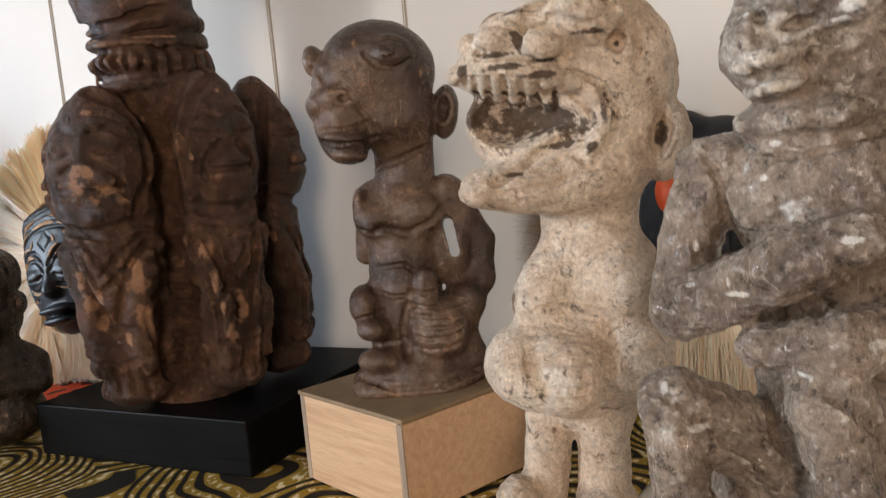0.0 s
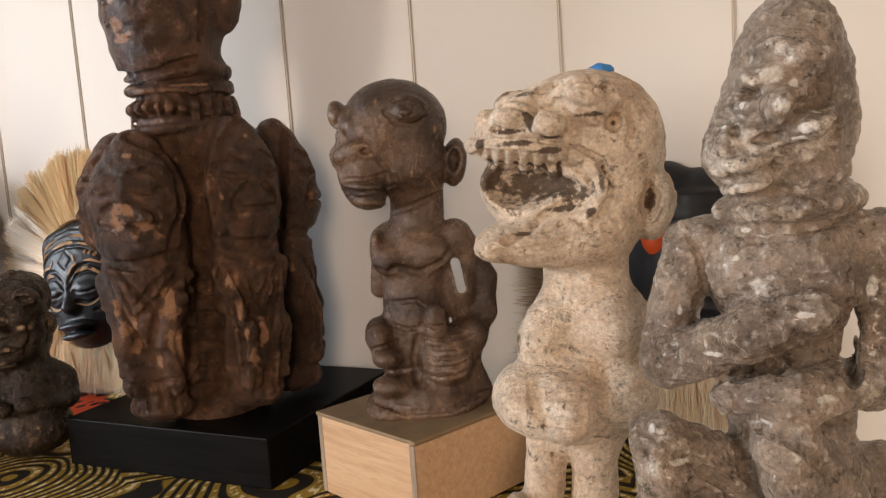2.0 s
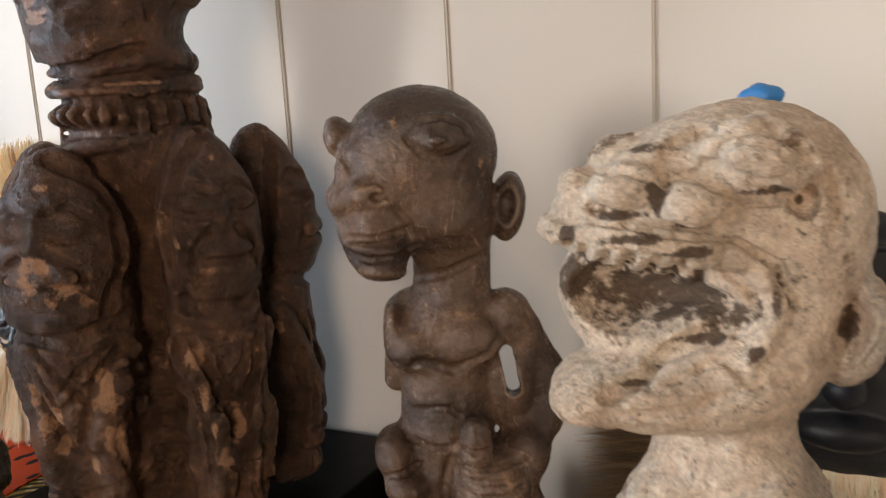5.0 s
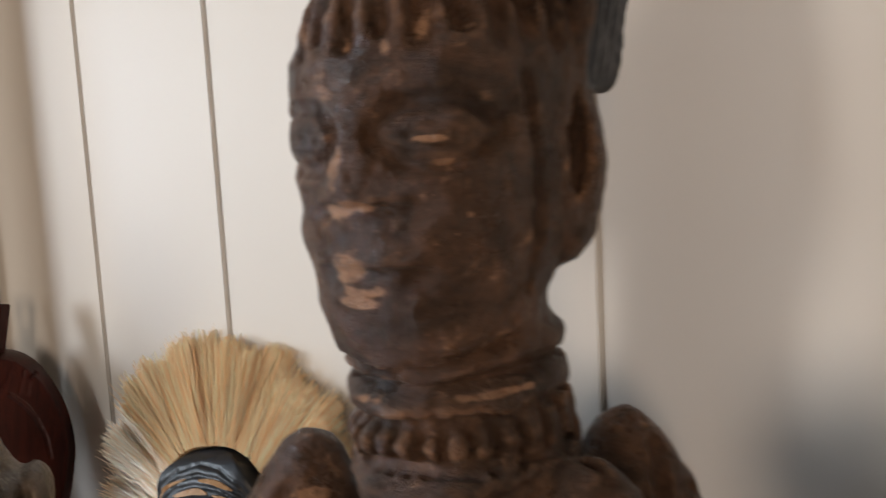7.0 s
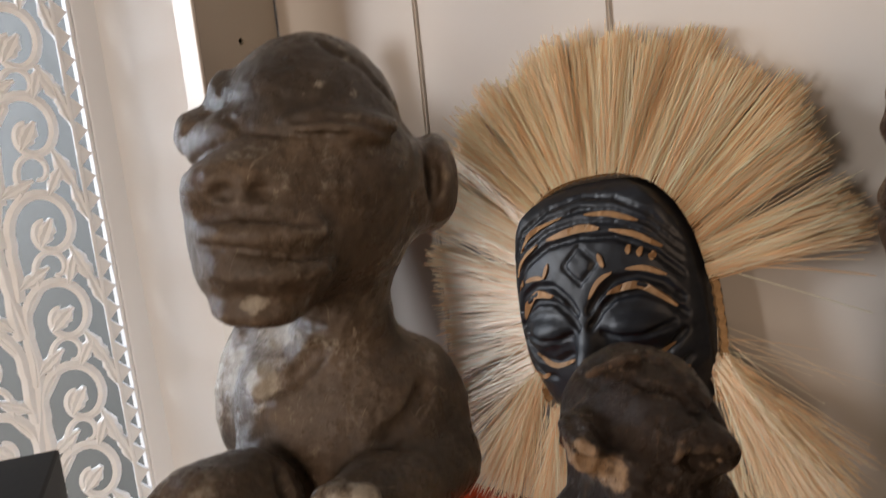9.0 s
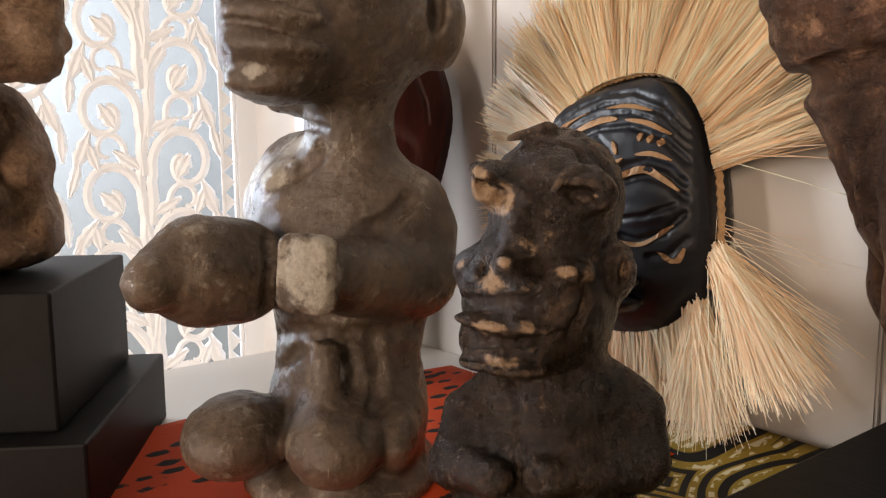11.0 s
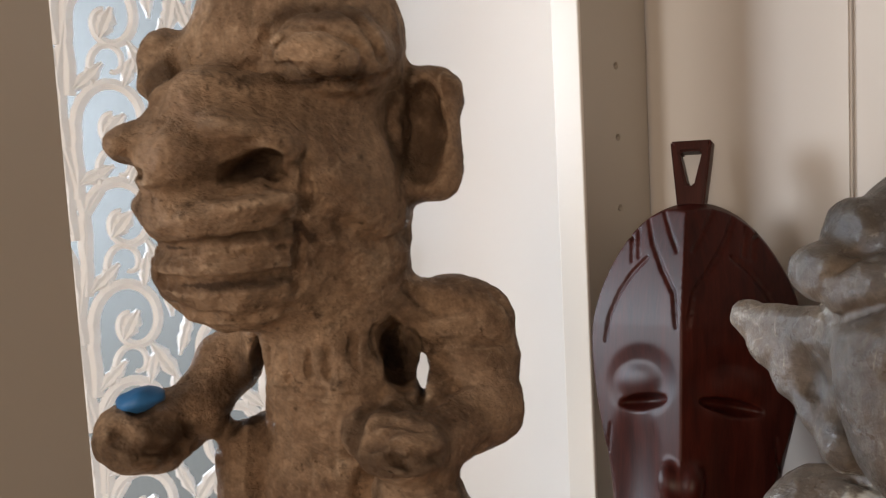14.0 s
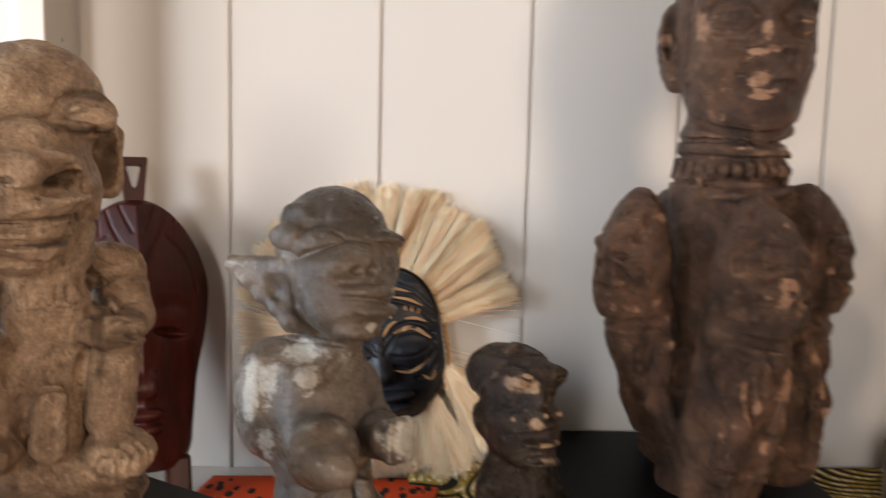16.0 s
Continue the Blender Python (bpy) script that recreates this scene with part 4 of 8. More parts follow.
def ringed_figure():
    c = Clay((-0.085, -0.08, -0.003), (0.085, 0.08, 0.268), 0.0011)
    # round foot and seated hips
    c.ell((0.0006, 0.0003, 0.0032), (0.0473, 0.046, 0.0182), (0, 0, 27), 0.006)
    c.ell((0.0013, 0.0006, 0.0134), (0.0387, 0.04, 0.0227), (0, 0, 27), 0.008)
    c.ell((-0.0188, -0.0232, 0.0031), (0.0223, 0.032, 0.0125), (0, 0, 27), 0.008)
    c.cap((-0.0061, -0.0031, 0.0373), (-0.0026, -0.0014, 0.1238), 0.0282, 0.0255, 0.01)
    c.ell((-0.0037, 0.0003, 0.1213), (0.031, 0.026, 0.0201), (0, 0, 27), 0.01)
    c.ell((-0.0255, -0.0176, 0.1263), (0.0072, 0.018, 0.0172), (0, 0, 27), 0.006)
    c.ell((-0.0122, -0.0265, 0.1187), (0.0124, 0.012, 0.0115), (0, 0, 27), 0.008)
    c.ell((0.0181, -0.0087, 0.1225), (0.0151, 0.014, 0.0133), (0, 0, 27), 0.008)
    c.cap((-0.002, 0.0035, 0.1186), (0.0007, 0.0049, 0.1677), 0.0229, 0.0220, 0.008)
    # far knee and its hand, the near one closed round a knob
    c.ell((-0.0248, -0.0262, 0.0606), (0.0125, 0.02, 0.0152), (0, 0, 27), 0.006)
    c.ell((-0.0152, -0.0325, 0.0447), (0.0132, 0.016, 0.0106), (0, 0, 27), 0.006)
    c.ell((-0.0109, -0.0348, 0.0231), (0.0175, 0.016, 0.0105), (0, 0, 27), 0.006)
    c.cap((0.031, 0.0024, 0.0377), (0.0392, 0.0134, 0.0121), 0.0152, 0.0117, 0.01)
    c.ell((0.0263, -0.0135, 0.0416), (0.0228, 0.024, 0.0228), (0, 0, 27), 0.006)
    c.ell((0.0371, 0.0078, 0.0548), (0.0152, 0.02, 0.017), (0, 0, 27), 0.008)
    c.cap((0.0239, -0.026, 0.0776), (0.0241, -0.0259, 0.0558), 0.0091, 0.0099, 0.003)
    # arms bent back, the near one open to the waist by a slit
    c.ell((0.0293, 0.0106, 0.0994), (0.0154, 0.014, 0.0339), (0, 0, 27), 0.008)
    c.cap((0.0294, 0.0083, 0.1333), (0.044, 0.0249, 0.097), 0.0144, 0.0114, 0.005)
    c.cap((0.044, 0.0249, 0.097), (0.0433, 0.0222, 0.07), 0.0114, 0.0114, 0.005)
    c.cap((0.0433, 0.0222, 0.07), (0.0326, 0.0078, 0.0524), 0.0114, 0.0135, 0.006)
    c.cap((-0.0246, -0.0014, 0.1331), (-0.037, 0.0012, 0.0912), 0.0138, 0.0084, 0.006)
    c.cap((0.0511, -0.0412, 0.1197), (0.001, 0.0679, 0.1024), 0.0025, 0.0030, 0.0005, cut=True)
    c.cap((0.0513, -0.0411, 0.1178), (0.0013, 0.0681, 0.1001), 0.0025, 0.0030, 0.0005, cut=True)
    c.cap((0.0516, -0.0409, 0.1159), (0.0016, 0.0683, 0.0978), 0.0025, 0.0030, 0.0005, cut=True)
    c.cap((0.0519, -0.0408, 0.114), (0.002, 0.0685, 0.0955), 0.0025, 0.0030, 0.0005, cut=True)
    c.cap((0.0522, -0.0406, 0.1121), (0.0023, 0.0687, 0.0932), 0.0025, 0.0030, 0.0005, cut=True)
    c.cap((0.0525, -0.0405, 0.1102), (0.0027, 0.0688, 0.0909), 0.0025, 0.0030, 0.0005, cut=True)
    c.cap((0.0528, -0.0403, 0.1082), (0.003, 0.069, 0.0886), 0.0025, 0.0030, 0.0005, cut=True)
    c.cap((0.0531, -0.0402, 0.1063), (0.0034, 0.0692, 0.0863), 0.0025, 0.0030, 0.0005, cut=True)
    c.cap((0.0534, -0.04, 0.1044), (0.0037, 0.0694, 0.084), 0.0025, 0.0030, 0.0005, cut=True)
    c.cap((0.0537, -0.0399, 0.1025), (0.0041, 0.0695, 0.0817), 0.0025, 0.0030, 0.0005, cut=True)
    c.cap((0.0539, -0.0397, 0.1005), (0.0044, 0.0697, 0.0794), 0.0025, 0.0030, 0.0005, cut=True)
    # head thrust forward: domed skull, long sloping face
    c.ell((-0.0111, -0.0035, 0.2194), (0.042, 0.036, 0.0379), (0, 0, 27), 0.006)
    c.ell((-0.0219, -0.0202, 0.2062), (0.0261, 0.027, 0.0279), (0, 12, 27), 0.01)
    c.ell((-0.0259, -0.0313, 0.1855), (0.0195, 0.021, 0.0195), (0, 28, 27), 0.01)
    c.ell((-0.0015, -0.003, 0.1883), (0.0299, 0.03, 0.0218), (0, 0, 27), 0.012)
    c.ell((-0.0211, -0.0356, 0.1719), (0.0167, 0.018, 0.0141), (0, 14, 27), 0.008)
    c.ell((-0.0463, -0.0328, 0.1986), (0.0058, 0.013, 0.0099), (0, -10, 27), 0.005)
    c.ell((-0.0346, -0.029, 0.2128), (0.0108, 0.018, 0.0197), (0, 14, 27), 0.008)
    c.ell((-0.0492, -0.023, 0.2314), (0.0087, 0.014, 0.0114), (0, 0, 27), 0.004)
    c.ell((-0.0506, -0.0215, 0.2384), (0.0064, 0.011, 0.005), (0, 0, 27), 0.003)
    c.f += 0.0012
    c.bulge((0.302, -0.588, 0.206), (-0.0346, -0.0178, 0.2034), -0.003, (0.0115, 0.008, 0.0079), (0, 10, 27), 0.004)
    c.bulge((0.302, -0.588, 0.206), (-0.0458, -0.0235, 0.2003), -0.002, (0.0079, 0.008, 0.0079), (0, 0, 27), 0.004)
    c.bulge((0.302, -0.588, 0.206), (-0.0009, -0.0004, 0.2308), -0.004, (0.0177, 0.01, 0.0124), (0, 8, 27), 0.004)
    c.bulge((0.302, -0.588, 0.206), (-0.0013, -0.0007, 0.23), -0.001, (0.0088, 0.005, 0.0053), (0, 5, 27), 0.0015)
    c.bulge((0.302, -0.588, 0.206), (-0.0327, -0.0168, 0.1752), -0.007, (0.0141, 0.01, 0.0044), (0, 8, 27), 0.003)
    c.bulge((0.302, -0.588, 0.206), (-0.0312, -0.016, 0.1636), -0.008, (0.0132, 0.012, 0.0057), (0, 10, 27), 0.004)
    c.ell((0.0286, 0.0192, 0.1895), (0.0096, 0.016, 0.0192), (0, 8, 27), 0.004)
    c.ell((0.0345, 0.0042, 0.1917), (0.0058, 0.008, 0.0107), (0, 8, 27), 0.002, cut=True)
    c.trace((0.302, -0.588, 0.206), [(-0.0492, -0.0253, 0.1743), (-0.037, -0.019, 0.1702), (-0.0232, -0.0119, 0.1709), (-0.0124, -0.0064, 0.1745)], 0.0016, 0.0012)
    c.trace((0.302, -0.588, 0.206), [(-0.0471, -0.0242, 0.1816), (-0.0323, -0.0166, 0.1813), (-0.0165, -0.0085, 0.1836)], 0.0011, 0.002)
    c.trace((0.302, -0.588, 0.206), [(-0.0184, -0.0095, 0.1541), (0.0015, 0.0008, 0.1583), (0.0238, 0.0122, 0.1685)], 0.0018, 0.003)
    c.trace((0.302, -0.588, 0.206), [(-0.0155, -0.008, 0.2327), (-0.0088, -0.0045, 0.2404), (0.0014, 0.0007, 0.2414), (0.0104, 0.0054, 0.2373), (0.0139, 0.0071, 0.2301)], 0.0011, 0.002)
    c.trace((0.302, -0.588, 0.206), [(-0.0156, -0.008, 0.2315), (-0.008, -0.0041, 0.2222), (0.0035, 0.0018, 0.2196), (0.0136, 0.007, 0.2258)], 0.0011, 0.002)
    c.trace((0.302, -0.588, 0.206), [(-0.0086, -0.0044, 0.2318), (-0.0014, -0.0007, 0.2347), (0.0061, 0.0031, 0.2307)], 0.0007, 0.002)
    c.trace((0.302, -0.588, 0.206), [(-0.0087, -0.0045, 0.2305), (-0.002, -0.001, 0.2257), (0.006, 0.0031, 0.2294)], 0.0007, 0.002)
    c.trace((0.302, -0.588, 0.206), [(-0.0365, -0.0188, 0.2096), (-0.0309, -0.0159, 0.2118), (-0.0265, -0.0136, 0.208), (-0.0254, -0.013, 0.2018)], 0.0011, 0.002)
    c.bulge((0.302, -0.588, 0.206), (-0.0308, -0.0158, 0.2026), -0.001, (0.004, 0.004, 0.0026), (0, 0, 27), 0.002, True)
    c.trace((0.302, -0.588, 0.206), [(-0.0226, -0.0116, 0.1963), (-0.017, -0.0087, 0.1871), (-0.0168, -0.0086, 0.1783)], 0.0011, 0.002)
    c.trace((0.302, -0.588, 0.206), [(-0.0487, -0.025, 0.2244), (-0.0443, -0.0227, 0.2206), (-0.0424, -0.0218, 0.2153)], 0.0011, 0.002)
    c.trace((0.302, -0.588, 0.206), [(-0.0173, -0.0089, 0.1115), (0.0001, 0.0001, 0.1046), (0.0186, 0.0095, 0.1131), (0.023, 0.0118, 0.1208)], 0.0018, 0.003)
    c.trace((0.302, -0.588, 0.206), [(-0.0301, -0.0154, 0.1107), (-0.0216, -0.0111, 0.1064), (-0.0166, -0.0086, 0.1096)], 0.0018, 0.002)
    c.trace((0.302, -0.588, 0.206), [(-0.0216, -0.0111, 0.0824), (-0.0032, -0.0017, 0.0831), (0.0024, 0.0013, 0.078)], 0.0013, 0.002)
    c.trace((0.302, -0.588, 0.206), [(-0.0243, -0.0125, 0.0666), (-0.0127, -0.0065, 0.0601), (-0.0014, -0.0007, 0.061)], 0.0013, 0.002)
    c.trace((0.302, -0.588, 0.206), [(-0.0019, -0.001, 0.0536), (0.0087, 0.0045, 0.0499), (0.0228, 0.0117, 0.0497), (0.0343, 0.0176, 0.0533)], 0.0014, 0.0012)
    c.trace((0.302, -0.588, 0.206), [(-0.0015, -0.0008, 0.0462), (0.0083, 0.0043, 0.0426), (0.0224, 0.0115, 0.0423), (0.0327, 0.0168, 0.046)], 0.0014, 0.0012)
    c.trace((0.302, -0.588, 0.206), [(-0.0013, -0.0006, 0.0378), (0.0078, 0.004, 0.0343), (0.0219, 0.0113, 0.034), (0.031, 0.0159, 0.0378)], 0.0014, 0.0012)
    c.trace((0.302, -0.588, 0.206), [(-0.001, -0.0005, 0.0299), (0.0073, 0.0038, 0.0264), (0.0214, 0.011, 0.0261), (0.0294, 0.0151, 0.0301)], 0.0014, 0.0012)
    c.trace((0.302, -0.588, 0.206), [(-0.0006, -0.0003, 0.022), (0.0068, 0.0035, 0.0185), (0.021, 0.0108, 0.0182), (0.0277, 0.0142, 0.0223)], 0.0014, 0.0012)
    c.trace((0.302, -0.588, 0.206), [(-0.0012, -0.0006, 0.0646), (0.0082, 0.0042, 0.0601), (0.0183, 0.0094, 0.062)], 0.0013, 0.002)
    c.trace((0.302, -0.588, 0.206), [(-0.0356, -0.0183, 0.0468), (-0.0256, -0.0131, 0.0474), (-0.0193, -0.0099, 0.0514)], 0.0015, 0.002)
    c.trace((0.302, -0.588, 0.206), [(-0.0347, -0.0178, 0.0306), (-0.023, -0.0118, 0.0258), (-0.0067, -0.0034, 0.0281)], 0.0018, 0.002)
    c.trace((0.302, -0.588, 0.206), [(-0.003, -0.0015, 0.0556), (-0.0081, -0.0042, 0.0375), (-0.0056, -0.0029, 0.014)], 0.0018, 0.003)
    c.trace((0.302, -0.588, 0.206), [(-0.0405, -0.0208, 0.0054), (-0.0171, -0.0088, -0.0075), (0.0154, 0.0079, -0.0085), (0.043, 0.0221, 0.005)], 0.0013, 0.003)
    # darker tone on crown, eye, mouth, ear, chest crease and waist
    darkened = [(c.seen((0.302, -0.588, 0.206), (-0.0084, -0.0043, 0.2464)), (0.0676, 0.054, 0.0195)), (c.seen((0.302, -0.588, 0.206), (0.0176, 0.0091, 0.2281)), (0.0225, 0.03, 0.0375)), (c.seen((0.302, -0.588, 0.206), (-0.0004, -0.0002, 0.2381)), (0.033, 0.0264, 0.0075)), (c.seen((0.302, -0.588, 0.206), (-0.033, -0.0169, 0.1717)), (0.042, 0.0336, 0.006)), (c.seen((0.302, -0.588, 0.206), (0.0295, 0.0152, 0.1915)), (0.009, 0.0144, 0.018)), (c.seen((0.302, -0.588, 0.206), (-0.0054, -0.0028, 0.081)), (0.03, 0.024, 0.0105)), (c.seen((0.302, -0.588, 0.206), (-0.0213, -0.0109, 0.1118)), (0.0225, 0.018, 0.009)), (c.seen((0.302, -0.588, 0.206), (0.0446, 0.0229, 0.0791)), (0.009, 0.024, 0.03))]
    return statue("ringed_figure", c, pose(0.811, -0.163, CLOTH + 0.066), M_MID, "smooth dark brown stone figure on a pale wooden box", relief=0.0004, lumps=0.0006, dark_places=darkened)


def open_mouth_figure():
    c = Clay((-0.085, -0.09, -0.003), (0.085, 0.075, 0.318), 0.0011)
    # legs and feet
    c.cap((-0.0302, -0.0048, 0.0731), (-0.0354, -0.0063, 0.0257), 0.0150, 0.0137, 0.006)
    c.cap((0.0002, 0.0001, 0.0735), (-0.0023, -0.0007, 0.0236), 0.0162, 0.0155, 0.006)
    c.ell((-0.0453, -0.0259, 0.0314), (0.0132, 0.02, 0.0145), (0, 0, 16), 0.006)
    c.ell((0.0025, -0.0118, 0.0257), (0.0189, 0.03, 0.0142), (0, 0, 16), 0.006)
    c.ell((-0.0226, -0.0067, -0.0071), (0.0485, 0.045, 0.0194), (0, 0, 16), 0.01)
    c.trace((0.132, -0.446, 0.235), [(-0.06, -0.0177, 0.0192), (-0.0584, -0.0173, 0.0313)], 0.0009, 0.002)
    c.trace((0.132, -0.446, 0.235), [(-0.0552, -0.0163, 0.0192), (-0.0537, -0.0159, 0.0312)], 0.0009, 0.002)
    c.trace((0.132, -0.446, 0.235), [(-0.0502, -0.0148, 0.0191), (-0.0486, -0.0144, 0.0311)], 0.0009, 0.002)
    # torso, heavy belly with a hand on it
    c.cap((-0.0023, 0.0056, 0.1592), (-0.0044, 0.0029, 0.1005), 0.0283, 0.0326, 0.012)
    c.cap((-0.0018, 0.0078, 0.206), (-0.0041, 0.0072, 0.1551), 0.0269, 0.0276, 0.008)
    c.ell((-0.0256, -0.0114, 0.1477), (0.0175, 0.024, 0.0256), (0, 20, 16), 0.01)
    c.ell((0.0156, -0.0018, 0.1541), (0.0218, 0.026, 0.0255), (0, -10, 16), 0.01)
    c.ell((-0.0328, -0.0239, 0.1105), (0.0251, 0.032, 0.0237), (0, 18, 16), 0.008)
    c.ell((-0.0121, -0.0201, 0.1072), (0.0322, 0.034, 0.0264), (0, 0, 16), 0.008)
    c.ell((-0.0036, -0.0364, 0.1077), (0.0193, 0.02, 0.0207), (0, 0, 16), 0.003)
    c.ell((0.0214, -0.0043, 0.1119), (0.0224, 0.032, 0.0239), (0, 0, 16), 0.006)
    c.cap((0.0222, 0.0084, 0.1592), (0.0336, 0.0158, 0.1287), 0.0140, 0.0127, 0.006)
    c.cap((0.0336, 0.0158, 0.1287), (0.024, -0.0077, 0.1131), 0.0119, 0.0122, 0.006)
    c.trace((0.145, -0.509, 0.272), [(-0.0355, -0.0101, 0.1136), (-0.0352, -0.01, 0.0986), (-0.0296, -0.0084, 0.0853)], 0.0025, 0.002)
    c.trace((0.145, -0.509, 0.272), [(0.0052, 0.0015, 0.1238), (0.0071, 0.002, 0.1053), (0.0048, 0.0014, 0.083)], 0.0028, 0.002)
    c.trace((0.145, -0.509, 0.272), [(-0.0397, -0.0113, 0.1323), (-0.0154, -0.0044, 0.1361), (0.0048, 0.0014, 0.1311)], 0.0012, 0.002)
    c.trace((0.145, -0.509, 0.272), [(-0.0279, -0.0079, 0.1059), (-0.0169, -0.0048, 0.1039), (-0.0049, -0.0014, 0.1048)], 0.0011, 0.001)
    c.trace((0.145, -0.509, 0.272), [(-0.0284, -0.0081, 0.0962), (-0.0174, -0.005, 0.0942), (-0.0053, -0.0015, 0.0951)], 0.0011, 0.001)
    c.trace((0.145, -0.509, 0.272), [(-0.0253, -0.0072, 0.0886), (-0.0178, -0.0051, 0.0866), (-0.0056, -0.0016, 0.0876)], 0.0011, 0.001)
    c.trace((0.145, -0.509, 0.272), [(-0.0256, -0.0073, 0.0822), (-0.0181, -0.0051, 0.0802), (-0.0059, -0.0017, 0.0812)], 0.0011, 0.001)
    c.trace((0.145, -0.509, 0.272), [(-0.0142, -0.004, 0.1609), (-0.0005, -0.0001, 0.1648), (0.0115, 0.0033, 0.1708)], 0.0011, 0.002)
    c.trace((0.145, -0.509, 0.272), [(-0.0206, -0.0059, 0.1337), (-0.0054, -0.0015, 0.1314), (0.008, 0.0023, 0.1274)], 0.0012, 0.002)
    # round skull, jaws wide apart round a hollow
    c.ell((0.0086, 0.0128, 0.2627), (0.0412, 0.044, 0.0468), (0, 0, 16), 0.008)
    c.ell((0.0056, 0.0078, 0.2237), (0.0342, 0.038, 0.0298), (0, 0, 16), 0.012)
    c.ell((-0.0127, -0.0057, 0.2829), (0.0359, 0.036, 0.0242), (0, -18, 16), 0.01)
    c.ell((-0.0299, -0.021, 0.2716), (0.031, 0.033, 0.0194), (0, 4, 16), 0.006)
    c.ell((-0.0287, -0.0206, 0.2637), (0.0324, 0.034, 0.0115), (0, 4, 16), 0.004)
    c.ell((-0.0254, -0.0239, 0.207), (0.0357, 0.03, 0.0157), (0, 6, 16), 0.008)
    c.ell((-0.042, -0.0411, 0.2068), (0.0161, 0.02, 0.0105), (0, 0, 16), 0.006)
    c.ell((0.0004, -0.0082, 0.2116), (0.029, 0.032, 0.0203), (0, 0, 16), 0.01)
    c.ell((-0.029, -0.0082, 0.2387), (0.035, 0.03, 0.0276), (0, 10, 16), 0.006)
    c.ell((-0.0172, -0.0569, 0.2405), (0.0402, 0.044, 0.0127), (0, 6, 16), 0.002, cut=True)
    c.ell((-0.0319, -0.0403, 0.2413), (0.0216, 0.026, 0.0118), (0, 14, 16), 0.002, cut=True)
    c.ell((-0.0136, -0.0122, 0.229), (0.0254, 0.02, 0.0094), (0, -16, 16), 0.004)
    c.f += 0.0012
    # wide nose over the jaw, brow ridge and bulging lidded eyes
    c.bulge((0.145, -0.509, 0.272), (-0.0199, -0.0057, 0.2782), 0.001, (0.0128, 0.011, 0.0078), (0, 6, 16), 0.0015)
    c.bulge((0.145, -0.509, 0.272), (-0.0403, -0.0115, 0.2846), 0.001, (0.0121, 0.011, 0.0078), (0, -8, 16), 0.002)
    c.ell((-0.0472, -0.0322, 0.2824), (0.0078, 0.014, 0.0071), (0, 0, 16), 0.003)
    c.bulge((0.145, -0.509, 0.272), (-0.0325, -0.0092, 0.293), -0.001, (0.0156, 0.01, 0.0046), (0, -24, 16), 0.002)
    c.ell((-0.0377, -0.0191, 0.2933), (0.0094, 0.016, 0.0058), (0, -20, 16), 0.004)
    c.bulge((0.145, -0.509, 0.272), (0.0037, 0.0011, 0.2888), -0.003, (0.0184, 0.015, 0.0135), (0, 14, 16), 0.002)
    c.trace((0.145, -0.509, 0.272), [(-0.0131, -0.0037, 0.2942), (-0.0055, -0.0016, 0.3018), (0.0073, 0.0021, 0.3035), (0.0183, 0.0052, 0.2951), (0.0236, 0.0067, 0.2825), (0.0238, 0.0068, 0.2703)], 0.0032, 0.0015, False)
    c.bulge((0.145, -0.509, 0.272), (0.002, 0.0006, 0.2944), 0.001, (0.0117, 0.007, 0.006), (0, 12, 16), 0.0008)
    c.trace((0.145, -0.509, 0.272), [(-0.0129, -0.0037, 0.2914), (-0.0048, -0.0014, 0.2878), (0.0048, 0.0014, 0.2846), (0.0162, 0.0046, 0.2756)], 0.0025, 0.001)
    c.trace((0.145, -0.509, 0.272), [(-0.009, -0.0026, 0.298), (-0.0026, -0.0007, 0.3005), (0.0071, 0.002, 0.2984), (0.013, 0.0037, 0.2915)], 0.0014, 0.0008)
    c.bulge((0.145, -0.509, 0.272), (0.0195, 0.0055, 0.276), 0.001, (0.0046, 0.009, 0.0053), (0, 0, 16), 0.0015, True)
    c.trace((0.145, -0.509, 0.272), [(-0.0307, -0.0087, 0.2755), (-0.0296, -0.0084, 0.2831), (-0.0254, -0.0072, 0.2866)], 0.0025, 0.001)
    c.trace((0.145, -0.509, 0.272), [(-0.0315, -0.009, 0.2728), (-0.0207, -0.0059, 0.2693), (-0.0076, -0.0022, 0.2704)], 0.0021, 0.001)
    c.trace((0.145, -0.509, 0.272), [(-0.0281, -0.008, 0.2871), (-0.0164, -0.0047, 0.2876), (-0.0064, -0.0018, 0.2827)], 0.0018, 0.001)
    c.trace((0.145, -0.509, 0.272), [(-0.0509, -0.0145, 0.2777), (-0.0405, -0.0115, 0.2752), (-0.0327, -0.0093, 0.2757)], 0.0021, 0.001)
    c.trace((0.145, -0.509, 0.272), [(-0.0487, -0.0139, 0.2907), (-0.0396, -0.0113, 0.2914), (-0.0298, -0.0085, 0.2872)], 0.0018, 0.001)
    c.trace((0.145, -0.509, 0.272), [(-0.0259, -0.0074, 0.2966), (-0.0141, -0.004, 0.3011), (-0.004, -0.0011, 0.3057)], 0.0021, 0.001)
    c.trace((0.145, -0.509, 0.272), [(0.0258, 0.0073, 0.2885), (0.031, 0.0088, 0.2745), (0.0286, 0.0082, 0.2624)], 0.0018, 0.003)
    # lip band, and upper teeth cut apart along the jaw
    c.trace((0.145, -0.509, 0.272), [(-0.0637, -0.0182, 0.268), (-0.0527, -0.015, 0.2687), (-0.0359, -0.0102, 0.2661), (-0.0193, -0.0055, 0.2622), (-0.0043, -0.0012, 0.2564)], 0.0050, 0.001, False)
